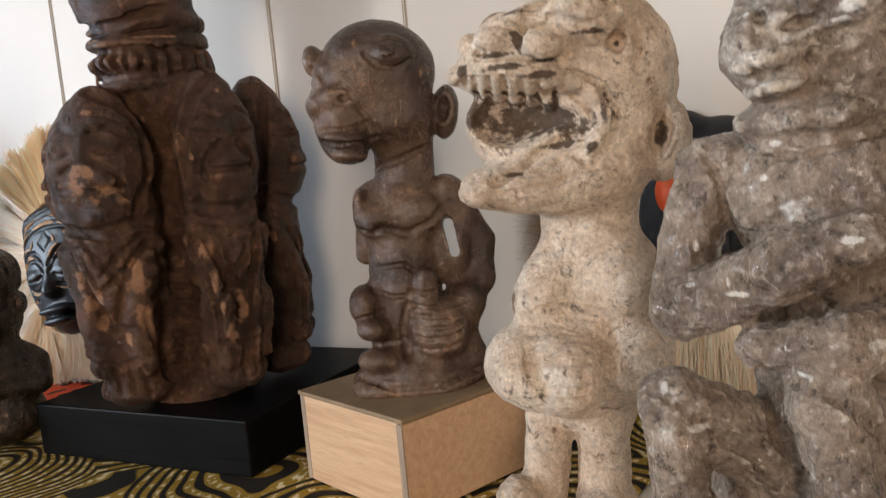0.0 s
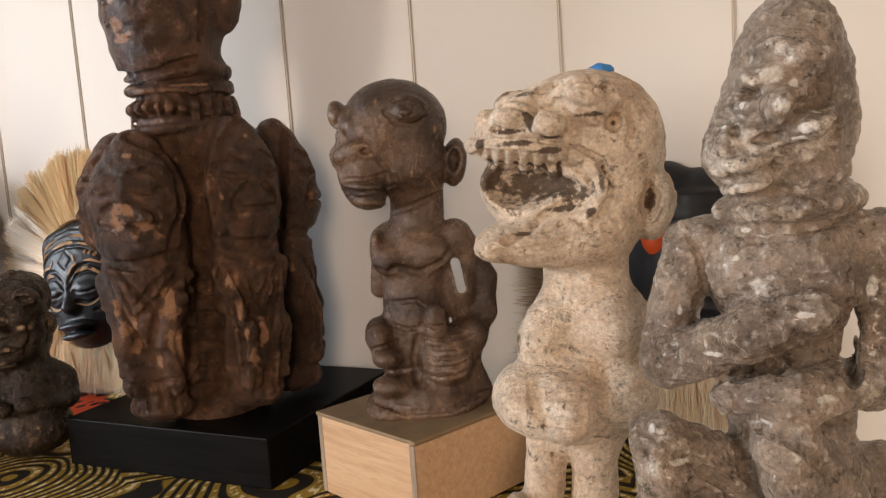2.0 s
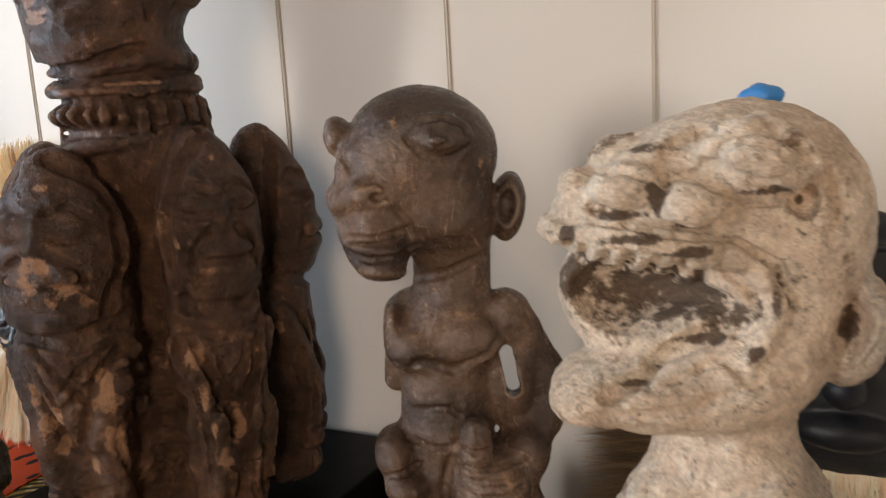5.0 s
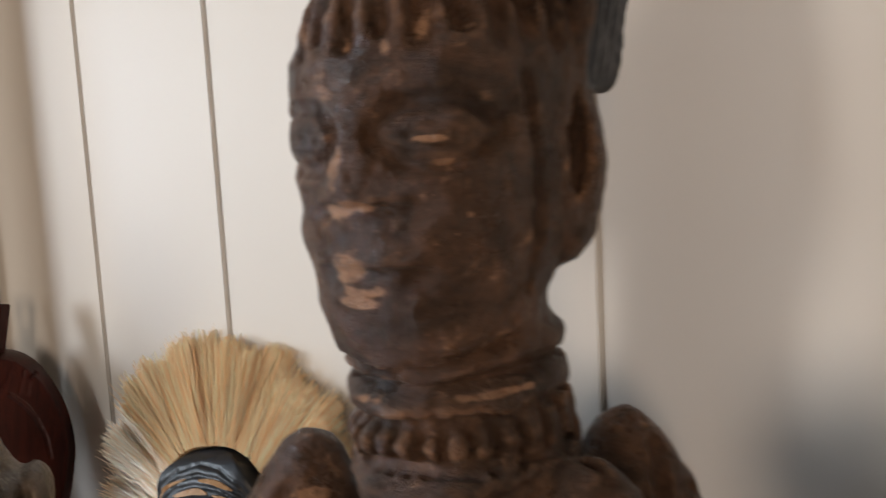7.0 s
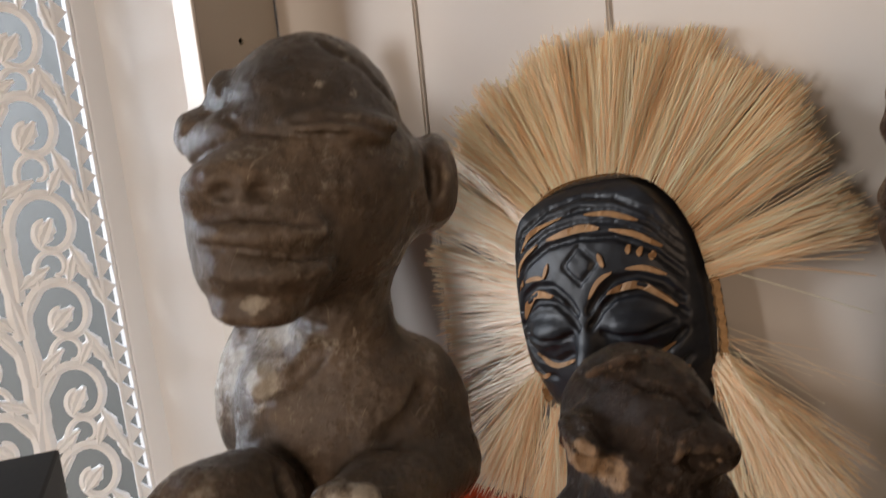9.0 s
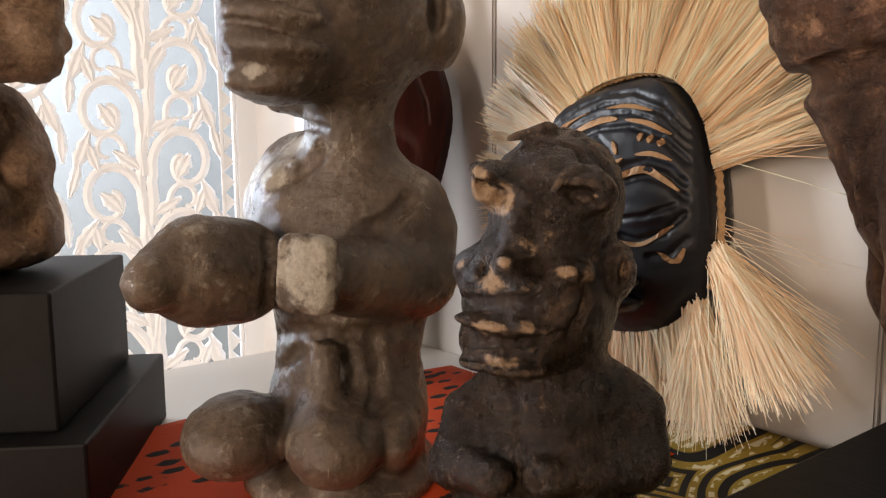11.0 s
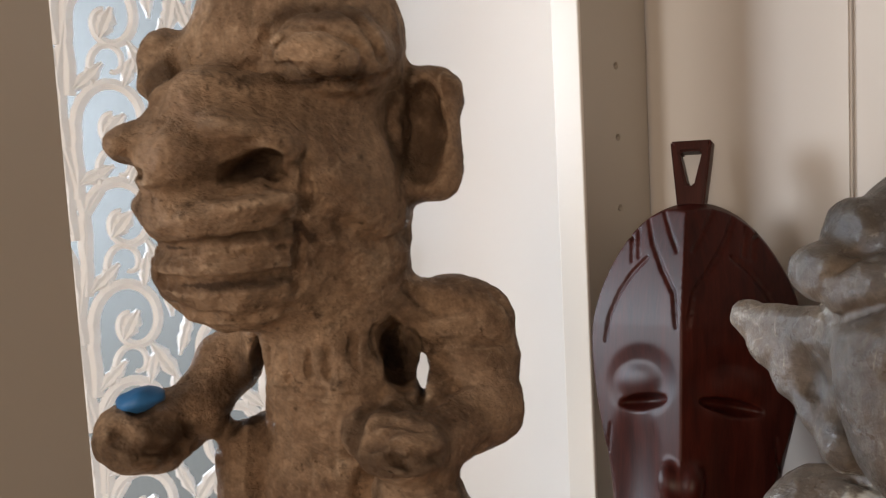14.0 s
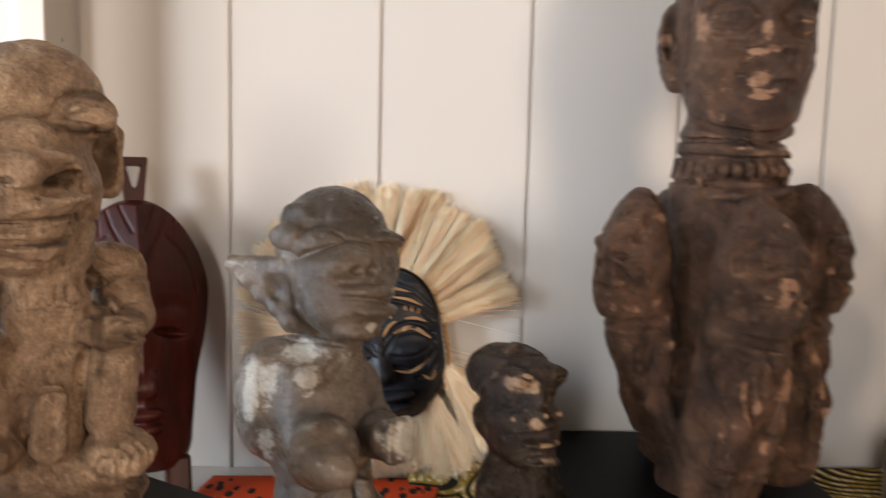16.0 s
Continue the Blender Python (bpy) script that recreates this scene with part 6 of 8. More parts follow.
def cup_holder_figure():
    c = Clay((-0.095, -0.145, -0.003), (0.115, 0.08, 0.305), 0.0011)
    # seat, folded legs, torso
    c.ell((-0.0038, -0.0053, 0.005), (0.0519, 0.06, 0.0214), (0, 0, 54), 0.01)
    c.ell((-0.0016, -0.0023, 0.0363), (0.0427, 0.048, 0.0366), (0, 0, 54), 0.012)
    c.cap((-0.0045, 0.0006, 0.0661), (-0.002, 0.004, 0.1211), 0.0385, 0.0431, 0.012)
    c.cap((-0.0175, -0.0174, 0.1428), (0.0116, 0.0262, 0.1385), 0.0262, 0.0241, 0.016)
    c.cap((-0.0009, 0.0021, 0.1514), (0.0053, -0.0029, 0.2013), 0.0257, 0.0229, 0.012)
    c.ell((-0.0497, 0.0004, 0.1312), (0.0262, 0.036, 0.0473), (0, 0, 6), 0.01)
    c.ell((-0.0308, 0.0046, 0.1371), (0.0317, 0.036, 0.0452), (0, 0, 6), 0.01)
    c.ell((-0.011, 0.0048, 0.1193), (0.0505, 0.04, 0.0541), (0, 0, 6), 0.012)
    c.ell((0.0016, -0.066, 0.0369), (0.0264, 0.034, 0.0209), (0, 0, 54), 0.008)
    c.ell((0.0372, -0.0338, 0.0368), (0.0244, 0.034, 0.0217), (0, 0, 54), 0.008)
    c.cap((0.0281, -0.0328, 0.0787), (0.0351, -0.0367, 0.0562), 0.0078, 0.0087, 0.006)
    c.ell((0.0298, 0.007, 0.0335), (0.0146, 0.04, 0.0204), (0, 0, 54), 0.008)
    # one hand holds a rounded cup, the other arm ends in a broken stump
    c.cap((-0.0214, -0.0295, 0.1286), (-0.0131, -0.0385, 0.1098), 0.0159, 0.0172, 0.006)
    c.cap((-0.0114, -0.0396, 0.1101), (0.0075, -0.0663, 0.116), 0.0177, 0.0181, 0.004)
    c.cap((0.0031, -0.0639, 0.1156), (0.0052, -0.0814, 0.117), 0.0262, 0.0265, 0.003)
    c.ell((0.0111, -0.1039, 0.1166), (0.0139, 0.024, 0.015), (0, 0, 54), 0.008)
    c.cap((0.0177, 0.0346, 0.1261), (0.0279, 0.0215, 0.1078), 0.0173, 0.0197, 0.006)
    c.cap((0.0279, 0.0215, 0.1063), (0.0397, -0.0236, 0.1122), 0.0215, 0.0197, 0.005)
    c.cap((0.0397, -0.0236, 0.1122), (0.0468, -0.0479, 0.1174), 0.0192, 0.0172, 0.003)
    c.box((0.0556, -0.0562, 0.1196), (0.0147, 0.008, 0.0187), (0, 4, 42), 0.008, 0.003)
    c.trace((0.357, -0.259, 0.186), [(-0.021, -0.029, 0.1286), (-0.0203, -0.028, 0.1075), (-0.0225, -0.031, 0.0864)], 0.0018, 0.002)
    c.trace((0.357, -0.259, 0.186), [(-0.0145, -0.0199, 0.1253), (-0.0172, -0.0237, 0.1074), (-0.0151, -0.0208, 0.083)], 0.0015, 0.002)
    c.trace((0.357, -0.259, 0.186), [(-0.0302, -0.0417, 0.0745), (-0.0135, -0.0186, 0.0762), (0.0041, 0.0057, 0.0731), (0.0218, 0.0301, 0.0785)], 0.0018, 0.004)
    c.trace((0.357, -0.259, 0.186), [(0.0048, 0.0066, 0.1276), (0.0135, 0.0187, 0.1333), (0.0198, 0.0272, 0.1449)], 0.0015, 0.004)
    c.trace((0.357, -0.259, 0.186), [(-0.0227, -0.0313, 0.1525), (-0.014, -0.0192, 0.1581), (-0.0069, -0.0094, 0.1696)], 0.0012, 0.004)
    c.trace((0.357, -0.259, 0.186), [(-0.0306, -0.0422, 0.056), (-0.0208, -0.0287, 0.0587), (-0.0154, -0.0212, 0.0677)], 0.0015, 0.003)
    c.trace((0.357, -0.259, 0.186), [(0.0076, 0.0105, 0.0699), (0.01, 0.0138, 0.0482), (0.0071, 0.0098, 0.0203)], 0.0015, 0.004)
    # head jutting forward: domed crown, lidded eyes, broad muzzle banded by the lips
    c.ell((0.0019, -0.0039, 0.2557), (0.0392, 0.046, 0.0419), (0, 0, 49), 0.006)
    c.ell((0.0101, -0.0005, 0.2264), (0.0328, 0.044, 0.038), (0, 0, 49), 0.012)
    c.ell((0.0098, -0.0346, 0.2333), (0.0342, 0.036, 0.0285), (0, 0, 49), 0.014)
    c.ell((0.0146, -0.0443, 0.2146), (0.0284, 0.034, 0.027), (0, 0, 49), 0.012)
    c.ell((0.0246, -0.0113, 0.2419), (0.0263, 0.028, 0.02), (0, 0, 49), 0.014)
    c.ell((-0.0274, -0.0378, 0.2606), (0.0111, 0.018, 0.0111), (0, 0, 49), 0.005)
    c.ell((-0.0234, -0.0271, 0.2726), (0.007, 0.016, 0.0134), (0, 12, 49), 0.008)
    c.ell((0.0223, 0.0319, 0.2285), (0.0119, 0.028, 0.0216), (0, 0, 49), 0.012)
    c.f += 0.0016
    c.bulge((0.272, -0.235, 0.27), (0.007, 0.0081, 0.257), -0.004, (0.0214, 0.012, 0.0076), (0, 8, 49), 0.004)
    c.ell((-0.0026, -0.058, 0.2399), (0.0063, 0.016, 0.0078), (0, 0, 49), 0.006)
    c.bulge((0.272, -0.235, 0.27), (-0.0237, -0.0275, 0.2406), -0.006, (0.0153, 0.012, 0.0081), (0, 0, 49), 0.008)
    c.bulge((0.272, -0.235, 0.27), (-0.0269, -0.0312, 0.2355), 0, (0.0033, 0.0035, 0.002), (0, 0, 49), 0.006, True)
    c.bulge((0.272, -0.235, 0.27), (-0.0164, -0.019, 0.2345), 0, (0.0036, 0.0035, 0.0018), (0, 0, 49), 0.006, True)
    c.bulge((0.272, -0.235, 0.27), (-0.0165, -0.0191, 0.2172), -0.008, (0.0219, 0.014, 0.0066), (0, 5, 49), 0.006)
    c.bulge((0.272, -0.235, 0.27), (-0.0163, -0.0189, 0.2015), -0.009, (0.0214, 0.014, 0.0061), (0, 5, 49), 0.006)
    c.bulge((0.272, -0.235, 0.27), (-0.0213, -0.0246, 0.1849), -0.009, (0.0168, 0.014, 0.0071), (0, 4, 49), 0.006)
    c.trace((0.272, -0.235, 0.27), [(-0.0341, -0.0395, 0.2269), (-0.0236, -0.0273, 0.2263), (-0.0117, -0.0135, 0.2226), (-0.0027, -0.0032, 0.218)], 0.0007, 0.004)
    c.trace((0.272, -0.235, 0.27), [(-0.035, -0.0405, 0.2146), (-0.0236, -0.0273, 0.2103), (-0.0101, -0.0117, 0.2047), (0.0008, 0.0009, 0.204)], 0.0009, 0.002)
    c.trace((0.272, -0.235, 0.27), [(-0.0052, -0.006, 0.2618), (0.0041, 0.0048, 0.2631), (0.0146, 0.0169, 0.2591), (0.0226, 0.0261, 0.2499)], 0.0008, 0.003)
    c.trace((0.272, -0.235, 0.27), [(0.0036, 0.0041, 0.293), (0.0148, 0.0171, 0.2809), (0.0228, 0.0263, 0.2634), (0.026, 0.0301, 0.2469)], 0.0010, 0.003)
    c.ell((0.0265, 0.0399, 0.2292), (0.0109, 0.022, 0.0217), (0, 6, 49), 0.004)
    c.bulge((0.272, -0.235, 0.27), (0.0314, 0.0363, 0.2322), 0, (0.0046, 0.008, 0.0107), (0, 6, 49), 0.003, True)
    # far side of the head, with its long ear
    c.ell((-0.0081, 0.0092, 0.2322), (0.0345, 0.036, 0.0408), (0, 0, 6), 0.014)
    c.bulge((0.072, -0.638, 0.322), (-0.0091, -0.001, 0.2521), -0.005, (0.0191, 0.01, 0.0113), (0, -12, 6), 0.004)
    c.cap((-0.02, -0.0228, 0.2354), (-0.0728, -0.0052, 0.2367), 0.0100, 0.0062, 0.003)
    c.cap((-0.0728, -0.0052, 0.2367), (-0.0258, -0.0224, 0.1973), 0.0062, 0.0070, 0.003)
    c.cap((-0.0258, -0.0224, 0.1973), (-0.0155, -0.0135, 0.1973), 0.0090, 0.0140, 0.004)
    c.cap((-0.0611, -0.0095, 0.2268), (-0.0189, -0.0205, 0.2258), 0.0075, 0.0090, 0.004)
    c.cap((-0.0493, -0.0138, 0.217), (-0.0178, -0.0181, 0.2163), 0.0075, 0.0090, 0.004)
    c.cap((-0.0376, -0.0181, 0.2071), (-0.0166, -0.0158, 0.2068), 0.0075, 0.0090, 0.004)
    c.bulge((0.072, -0.638, 0.322), (-0.0437, -0.0049, 0.2183), 0.001, (0.0065, 0.004, 0.0095), (0, -30, 6), 0.003, True)
    c.trace((0.072, -0.638, 0.322), [(-0.0308, -0.0035, 0.2391), (-0.0112, -0.0013, 0.247), (0.0132, 0.0015, 0.255), (0.0483, 0.0054, 0.2519)], 0.0010, 0.002)
    c.trace((0.072, -0.638, 0.322), [(-0.028, -0.0032, 0.2554), (-0.0176, -0.002, 0.2623), (0.0013, 0.0001, 0.2626), (0.0107, 0.0012, 0.2558)], 0.0010, 0.0015)
    c.trace((0.072, -0.638, 0.322), [(-0.0312, -0.0035, 0.2227), (-0.0256, -0.0029, 0.201), (-0.0107, -0.0012, 0.1834)], 0.0010, 0.002)
    c.trace((0.072, -0.638, 0.322), [(-0.0361, -0.0041, 0.1792), (-0.0107, -0.0012, 0.1773), (0.0107, 0.0012, 0.1736)], 0.0013, 0.003)
    # broken stump and pale stone, plus sheen painted on neck, shoulder and arm
    marked = [(c.seen((0.072, -0.638, 0.322), (-0.017, -0.0019, 0.1711)), (0.0199, 0.016, 0.0087)), (c.seen((0.072, -0.638, 0.322), (-0.0169, -0.0019, 0.1481)), (0.0095, 0.009, 0.0113)), (c.seen((0.072, -0.638, 0.322), (-0.0612, -0.0069, 0.1398)), (0.0061, 0.0173, 0.0217)), (c.seen((0.072, -0.638, 0.322), (0.0496, 0.0056, 0.1788)), (0.0039, 0.0031, 0.0022)), (c.seen((0.072, -0.638, 0.322), (-0.0486, -0.0055, 0.0949)), (0.0061, 0.0125, 0.0156)), (c.seen((0.357, -0.259, 0.186), (-0.0092, -0.0126, 0.1053)), (0.0158, 0.0163, 0.0204)), (c.seen((0.357, -0.259, 0.186), (-0.0221, -0.0304, 0.1877)), (0.0058, 0.0047, 0.0029)), (c.seen((0.293, -0.231, 0.218), (-0.0287, -0.0364, 0.1597)), (0.0077, 0.0115, 0.0144)), (c.seen((0.293, -0.231, 0.218), (-0.0233, -0.0296, 0.1995)), (0.0057, 0.0045, 0.0031))]
    # dark patina over the crown
    darkened = [(c.seen((0.272, -0.235, 0.27), (-0.0033, -0.0038, 0.2832)), (0.0562, 0.045, 0.0303)), (c.seen((0.272, -0.235, 0.27), (0.0156, 0.018, 0.2711)), (0.0303, 0.0242, 0.0285)), (c.seen((0.072, -0.638, 0.322), (-0.0115, -0.0013, 0.2863)), (0.059, 0.0472, 0.0251))]
    return statue("cup_holder_figure", c, pose(0.272, -0.210, CLOTH + 0.001), M_OLIVE, "smoky grey stone figure holding a rounded cup, on dotted cloth", relief=0.0005, lumps=0.0008, patches=marked, dark_places=darkened)


def fist_figure():
    c = Clay((-0.09, -0.095, -0.003), (0.09, 0.085, 0.285), 0.0011)
    # rough rock base, seat and hips
    c.ell((-0.0022, -0.0081, 0.0156), (0.0624, 0.056, 0.0177), (0, 2, 75), 0.006)
    c.ell((0.0038, -0.0244, 0.0114), (0.0461, 0.048, 0.0129), (0, 0, 75), 0.008)
    c.ell((-0.0027, 0.0056, 0.0321), (0.0404, 0.042, 0.0173), (0, 0, 75), 0.01)
    c.ell((-0.0042, 0.0228, 0.0738), (0.0258, 0.032, 0.0293), (0, 0, 75), 0.012)
    c.ell((0.0049, 0.0336, 0.0558), (0.0191, 0.036, 0.0248), (0, 0, 75), 0.01)
    c.ell((0.0112, 0.0418, 0.0272), (0.012, 0.033, 0.0177), (0, 0, 75), 0.008)
    # torso, knees drawn up, feet with cut toes
    c.cap((0.0004, 0.0002, 0.1247), (-0.0016, -0.0007, 0.0408), 0.0221, 0.0214, 0.008)
    c.cap((0.0359, 0.0029, 0.0915), (0.0338, -0.0046, 0.0598), 0.0163, 0.0142, 0.006)
    c.ell((0.0405, -0.006, 0.0401), (0.0224, 0.028, 0.0147), (0, 0, 24), 0.006)
    c.cap((-0.0247, -0.022, 0.0965), (-0.0209, -0.0268, 0.0659), 0.0164, 0.0143, 0.006)
    c.ell((-0.0246, -0.0329, 0.0487), (0.0225, 0.028, 0.0148), (0, 0, 24), 0.006)
    c.cap((0.0089, -0.0223, 0.0763), (0.0094, -0.0265, 0.0502), 0.0108, 0.0120, 0.004)
    # shoulders, arms bent to two fists
    c.cap((-0.0097, -0.0047, 0.0807), (-0.0079, -0.0027, 0.1168), 0.0209, 0.0214, 0.01)
    c.cap((-0.0287, -0.0137, 0.139), (0.0211, 0.0351, 0.1424), 0.0144, 0.0166, 0.014)
    c.cap((-0.0053, 0.0001, 0.1366), (-0.005, 0.0035, 0.1757), 0.0278, 0.0307, 0.012)
    c.cap((0.0272, 0.0418, 0.1417), (0.0336, 0.0399, 0.112), 0.0143, 0.0136, 0.006)
    c.cap((0.0348, 0.0382, 0.1104), (0.0387, 0.0038, 0.1069), 0.0135, 0.0116, 0.006)
    c.ell((0.0414, -0.0051, 0.1102), (0.0146, 0.02, 0.0117), (0, 0, 48), 0.005)
    c.cap((-0.0365, -0.0252, 0.1294), (-0.0333, -0.0395, 0.1161), 0.0134, 0.0125, 0.006)
    c.ell((-0.0322, -0.0592, 0.1126), (0.0171, 0.022, 0.015), (0, 0, 48), 0.006)
    c.cap((-0.0324, -0.0415, 0.1147), (-0.0332, -0.0543, 0.1099), 0.0120, 0.0130, 0.006)
    c.cap((0.015, 0.0407, 0.1456), (0.0152, 0.0489, 0.1225), 0.0136, 0.0125, 0.006)
    c.cap((0.017, 0.0481, 0.1211), (0.0305, -0.002, 0.1121), 0.0119, 0.0106, 0.006)
    c.ell((0.0343, -0.0111, 0.1125), (0.011, 0.02, 0.011), (0, 0, 75), 0.004)
    # head: domed skull over a blocky face
    c.ell((-0.0046, -0.005, 0.2391), (0.0378, 0.04, 0.036), (0, 0, 48), 0.006)
    c.ell((-0.002, -0.0081, 0.194), (0.0345, 0.04, 0.0311), (0, 0, 48), 0.012)
    c.ell((-0.0001, -0.0328, 0.2078), (0.0294, 0.034, 0.021), (0, 0, 48), 0.01)
    c.ell((-0.0027, -0.0327, 0.1704), (0.0292, 0.036, 0.025), (0, -4, 48), 0.01)
    c.ell((0.0015, -0.034, 0.2221), (0.0251, 0.026, 0.0084), (0, 0, 48), 0.008)
    c.ell((0.009, -0.0436, 0.185), (0.0261, 0.026, 0.0113), (0, 0, 48), 0.006)
    c.ell((-0.0291, -0.0423, 0.2361), (0.0088, 0.017, 0.0123), (0, 8, 48), 0.005)
    c.ell((-0.0189, -0.0475, 0.227), (0.0098, 0.014, 0.0055), (0, 0, 48), 0.006)
    c.ell((-0.023, -0.0342, 0.2312), (0.0133, 0.022, 0.0124), (0, 0, 48), 0.01)
    c.ell((-0.0061, -0.0512, 0.2079), (0.0107, 0.02, 0.0082), (0, 0, 48), 0.01)
    c.box((0.0172, 0.0308, 0.2082), (0.0143, 0.015, 0.0253), (0, 2, 48), 0.01, 0.005)
    c.f += 0.0016
    # hollows between arms and body
    c.ell((0.0143, -0.0511, 0.1278), (0.0047, 0.06, 0.0205), (0, 6, 48), 0.003, cut=True)
    c.ell((0.0472, -0.0151, 0.1387), (0.0066, 0.052, 0.0094), (0, -10, 48), 0.003, cut=True)
    c.ell((0.0233, 0.0182, 0.1251), (0.002, 0.07, 0.0075), (0, 2, 48), 0.001, cut=True)
    c.bulge((0.236, -0.215, 0.214), (-0.0435, -0.0478, 0.1184), 0, (0.0076, 0.007, 0.0028), (0, -20, 48), 0.003, True)
    c.box((0.0347, 0.002, 0.1322), (0.0064, 0.034, 0.0109), (0, -4, 57), 0.008, 0.002, cut=True)
    c.trace((0.244, -0.294, 0.222), [(-0.0226, -0.0188, 0.1343), (-0.0223, -0.0185, 0.1112), (-0.021, -0.0174, 0.0798)], 0.0022, 0.003)
    c.trace((0.244, -0.294, 0.222), [(0.0142, 0.0117, 0.1168), (0.0104, 0.0086, 0.0961), (0.0068, 0.0057, 0.0712)], 0.0022, 0.003)
    c.trace((0.244, -0.294, 0.222), [(0.0171, 0.0142, 0.0924), (0.027, 0.0224, 0.0883), (0.0392, 0.0325, 0.0892)], 0.0010, 0.002)
    c.trace((0.244, -0.294, 0.222), [(0.0175, 0.0145, 0.1004), (0.0293, 0.0243, 0.0966), (0.0395, 0.0328, 0.0986)], 0.0010, 0.002)
    c.trace((0.244, -0.294, 0.222), [(-0.0549, -0.0456, 0.1081), (-0.0447, -0.0371, 0.099), (-0.0356, -0.0296, 0.1002)], 0.0012, 0.002)
    c.box((0.0432, 0.0068, 0.1317), (0.0067, 0.034, 0.0093), (0, 0, 75), 0.006, 0.002, cut=True)
    c.trace((0.433, -0.116, 0.123), [(-0.0043, -0.0159, 0.1205), (-0.0023, -0.0087, 0.1161), (-0.0003, -0.0011, 0.1186)], 0.0011, 0.002)
    c.trace((0.433, -0.116, 0.123), [(-0.0044, -0.0164, 0.1123), (-0.0021, -0.0079, 0.1083), (0.0006, 0.0022, 0.1101)], 0.0011, 0.002)
    c.trace((0.433, -0.116, 0.123), [(-0.0039, -0.0145, 0.1025), (-0.0016, -0.0059, 0.0992), (0.0008, 0.0031, 0.1021)], 0.0011, 0.002)
    c.trace((0.433, -0.116, 0.123), [(0.0018, 0.0067, 0.1211), (0.0059, 0.0221, 0.1194), (0.0102, 0.0383, 0.1229)], 0.0011, 0.003)
    c.trace((0.433, -0.116, 0.123), [(0.007, 0.026, 0.0918), (0.0082, 0.0307, 0.0799), (0.0088, 0.0328, 0.068)], 0.0011, 0.002)
    c.trace((0.433, -0.116, 0.123), [(-0.0067, -0.0251, 0.0249), (-0.0065, -0.0241, 0.0347), (-0.0061, -0.0227, 0.041)], 0.0011, 0.0015)
    c.trace((0.433, -0.116, 0.123), [(-0.0051, -0.019, 0.0241), (-0.0048, -0.0179, 0.034), (-0.0044, -0.0165, 0.0403)], 0.0011, 0.0015)
    c.trace((0.433, -0.116, 0.123), [(-0.0033, -0.0125, 0.0233), (-0.0031, -0.0114, 0.0332), (-0.0027, -0.01, 0.0396)], 0.0011, 0.0015)
    c.trace((0.433, -0.116, 0.123), [(-0.0016, -0.0059, 0.0225), (-0.0013, -0.0048, 0.0325), (-0.0009, -0.0034, 0.0389)], 0.0011, 0.0015)
    c.trace((0.433, -0.116, 0.123), [(0.0001, 0.0003, 0.0218), (0.0004, 0.0013, 0.0318), (0.0007, 0.0027, 0.0383)], 0.0011, 0.0015)
    c.trace((0.216, -0.484, 0.217), [(0.019, 0.0085, 0.0169), (0.0194, 0.0087, 0.0256), (0.0202, 0.009, 0.0343)], 0.0010, 0.0015)
    c.trace((0.216, -0.484, 0.217), [(0.025, 0.0112, 0.0159), (0.0255, 0.0114, 0.0247), (0.0262, 0.0117, 0.0334)], 0.0010, 0.0015)
    c.trace((0.216, -0.484, 0.217), [(0.0314, 0.014, 0.0149), (0.0319, 0.0142, 0.0237), (0.0326, 0.0145, 0.0325)], 0.0010, 0.0015)
    c.trace((0.216, -0.484, 0.217), [(0.0379, 0.0169, 0.0138), (0.0383, 0.0171, 0.0227), (0.0391, 0.0174, 0.0315)], 0.0010, 0.0015)
    c.trace((0.216, -0.484, 0.217), [(0.0445, 0.0198, 0.0128), (0.0449, 0.02, 0.0217), (0.0456, 0.0204, 0.0306)], 0.0010, 0.0015)
    c.trace((0.216, -0.484, 0.217), [(-0.0143, -0.0064, 0.0728), (-0.0008, -0.0003, 0.0747), (0.013, 0.0058, 0.0719)], 0.0010, 0.0015)
    c.trace((0.216, -0.484, 0.217), [(-0.0157, -0.007, 0.1204), (0.0003, 0.0001, 0.1221), (0.0167, 0.0075, 0.1197)], 0.0008, 0.002)
    c.trace((0.216, -0.484, 0.217), [(0.0263, 0.0118, 0.1068), (0.0379, 0.0169, 0.1087), (0.0504, 0.0225, 0.1043)], 0.0013, 0.0012)
    c.trace((0.216, -0.484, 0.217), [(0.0261, 0.0117, 0.0942), (0.0376, 0.0168, 0.0908), (0.0485, 0.0217, 0.0933)], 0.0010, 0.0012)
    c.trace((0.236, -0.215, 0.214), [(-0.0149, -0.0163, 0.1369), (-0.0154, -0.0169, 0.1304), (-0.0148, -0.0162, 0.1259)], 0.0013, 0.001)
    c.trace((0.236, -0.215, 0.214), [(-0.0099, -0.0109, 0.1341), (-0.0105, -0.0115, 0.1276), (-0.0098, -0.0107, 0.1231)], 0.0013, 0.001)
    c.trace((0.236, -0.215, 0.214), [(-0.0042, -0.0046, 0.1342), (-0.0047, -0.0052, 0.1277), (-0.004, -0.0044, 0.1232)], 0.0013, 0.001)
    c.trace((0.236, -0.215, 0.214), [(0.0002, 0.0002, 0.135), (-0.0004, -0.0004, 0.1285), (0.0003, 0.0003, 0.124)], 0.0013, 0.001)
    c.trace((0.236, -0.215, 0.214), [(0.0061, 0.0067, 0.1383), (0.0055, 0.0061, 0.1317), (0.0062, 0.0068, 0.1272)], 0.0013, 0.001)
    c.trace((0.236, -0.215, 0.214), [(0.0108, 0.0119, 0.1415), (0.0103, 0.0113, 0.1349), (0.011, 0.0121, 0.1304)], 0.0013, 0.001)
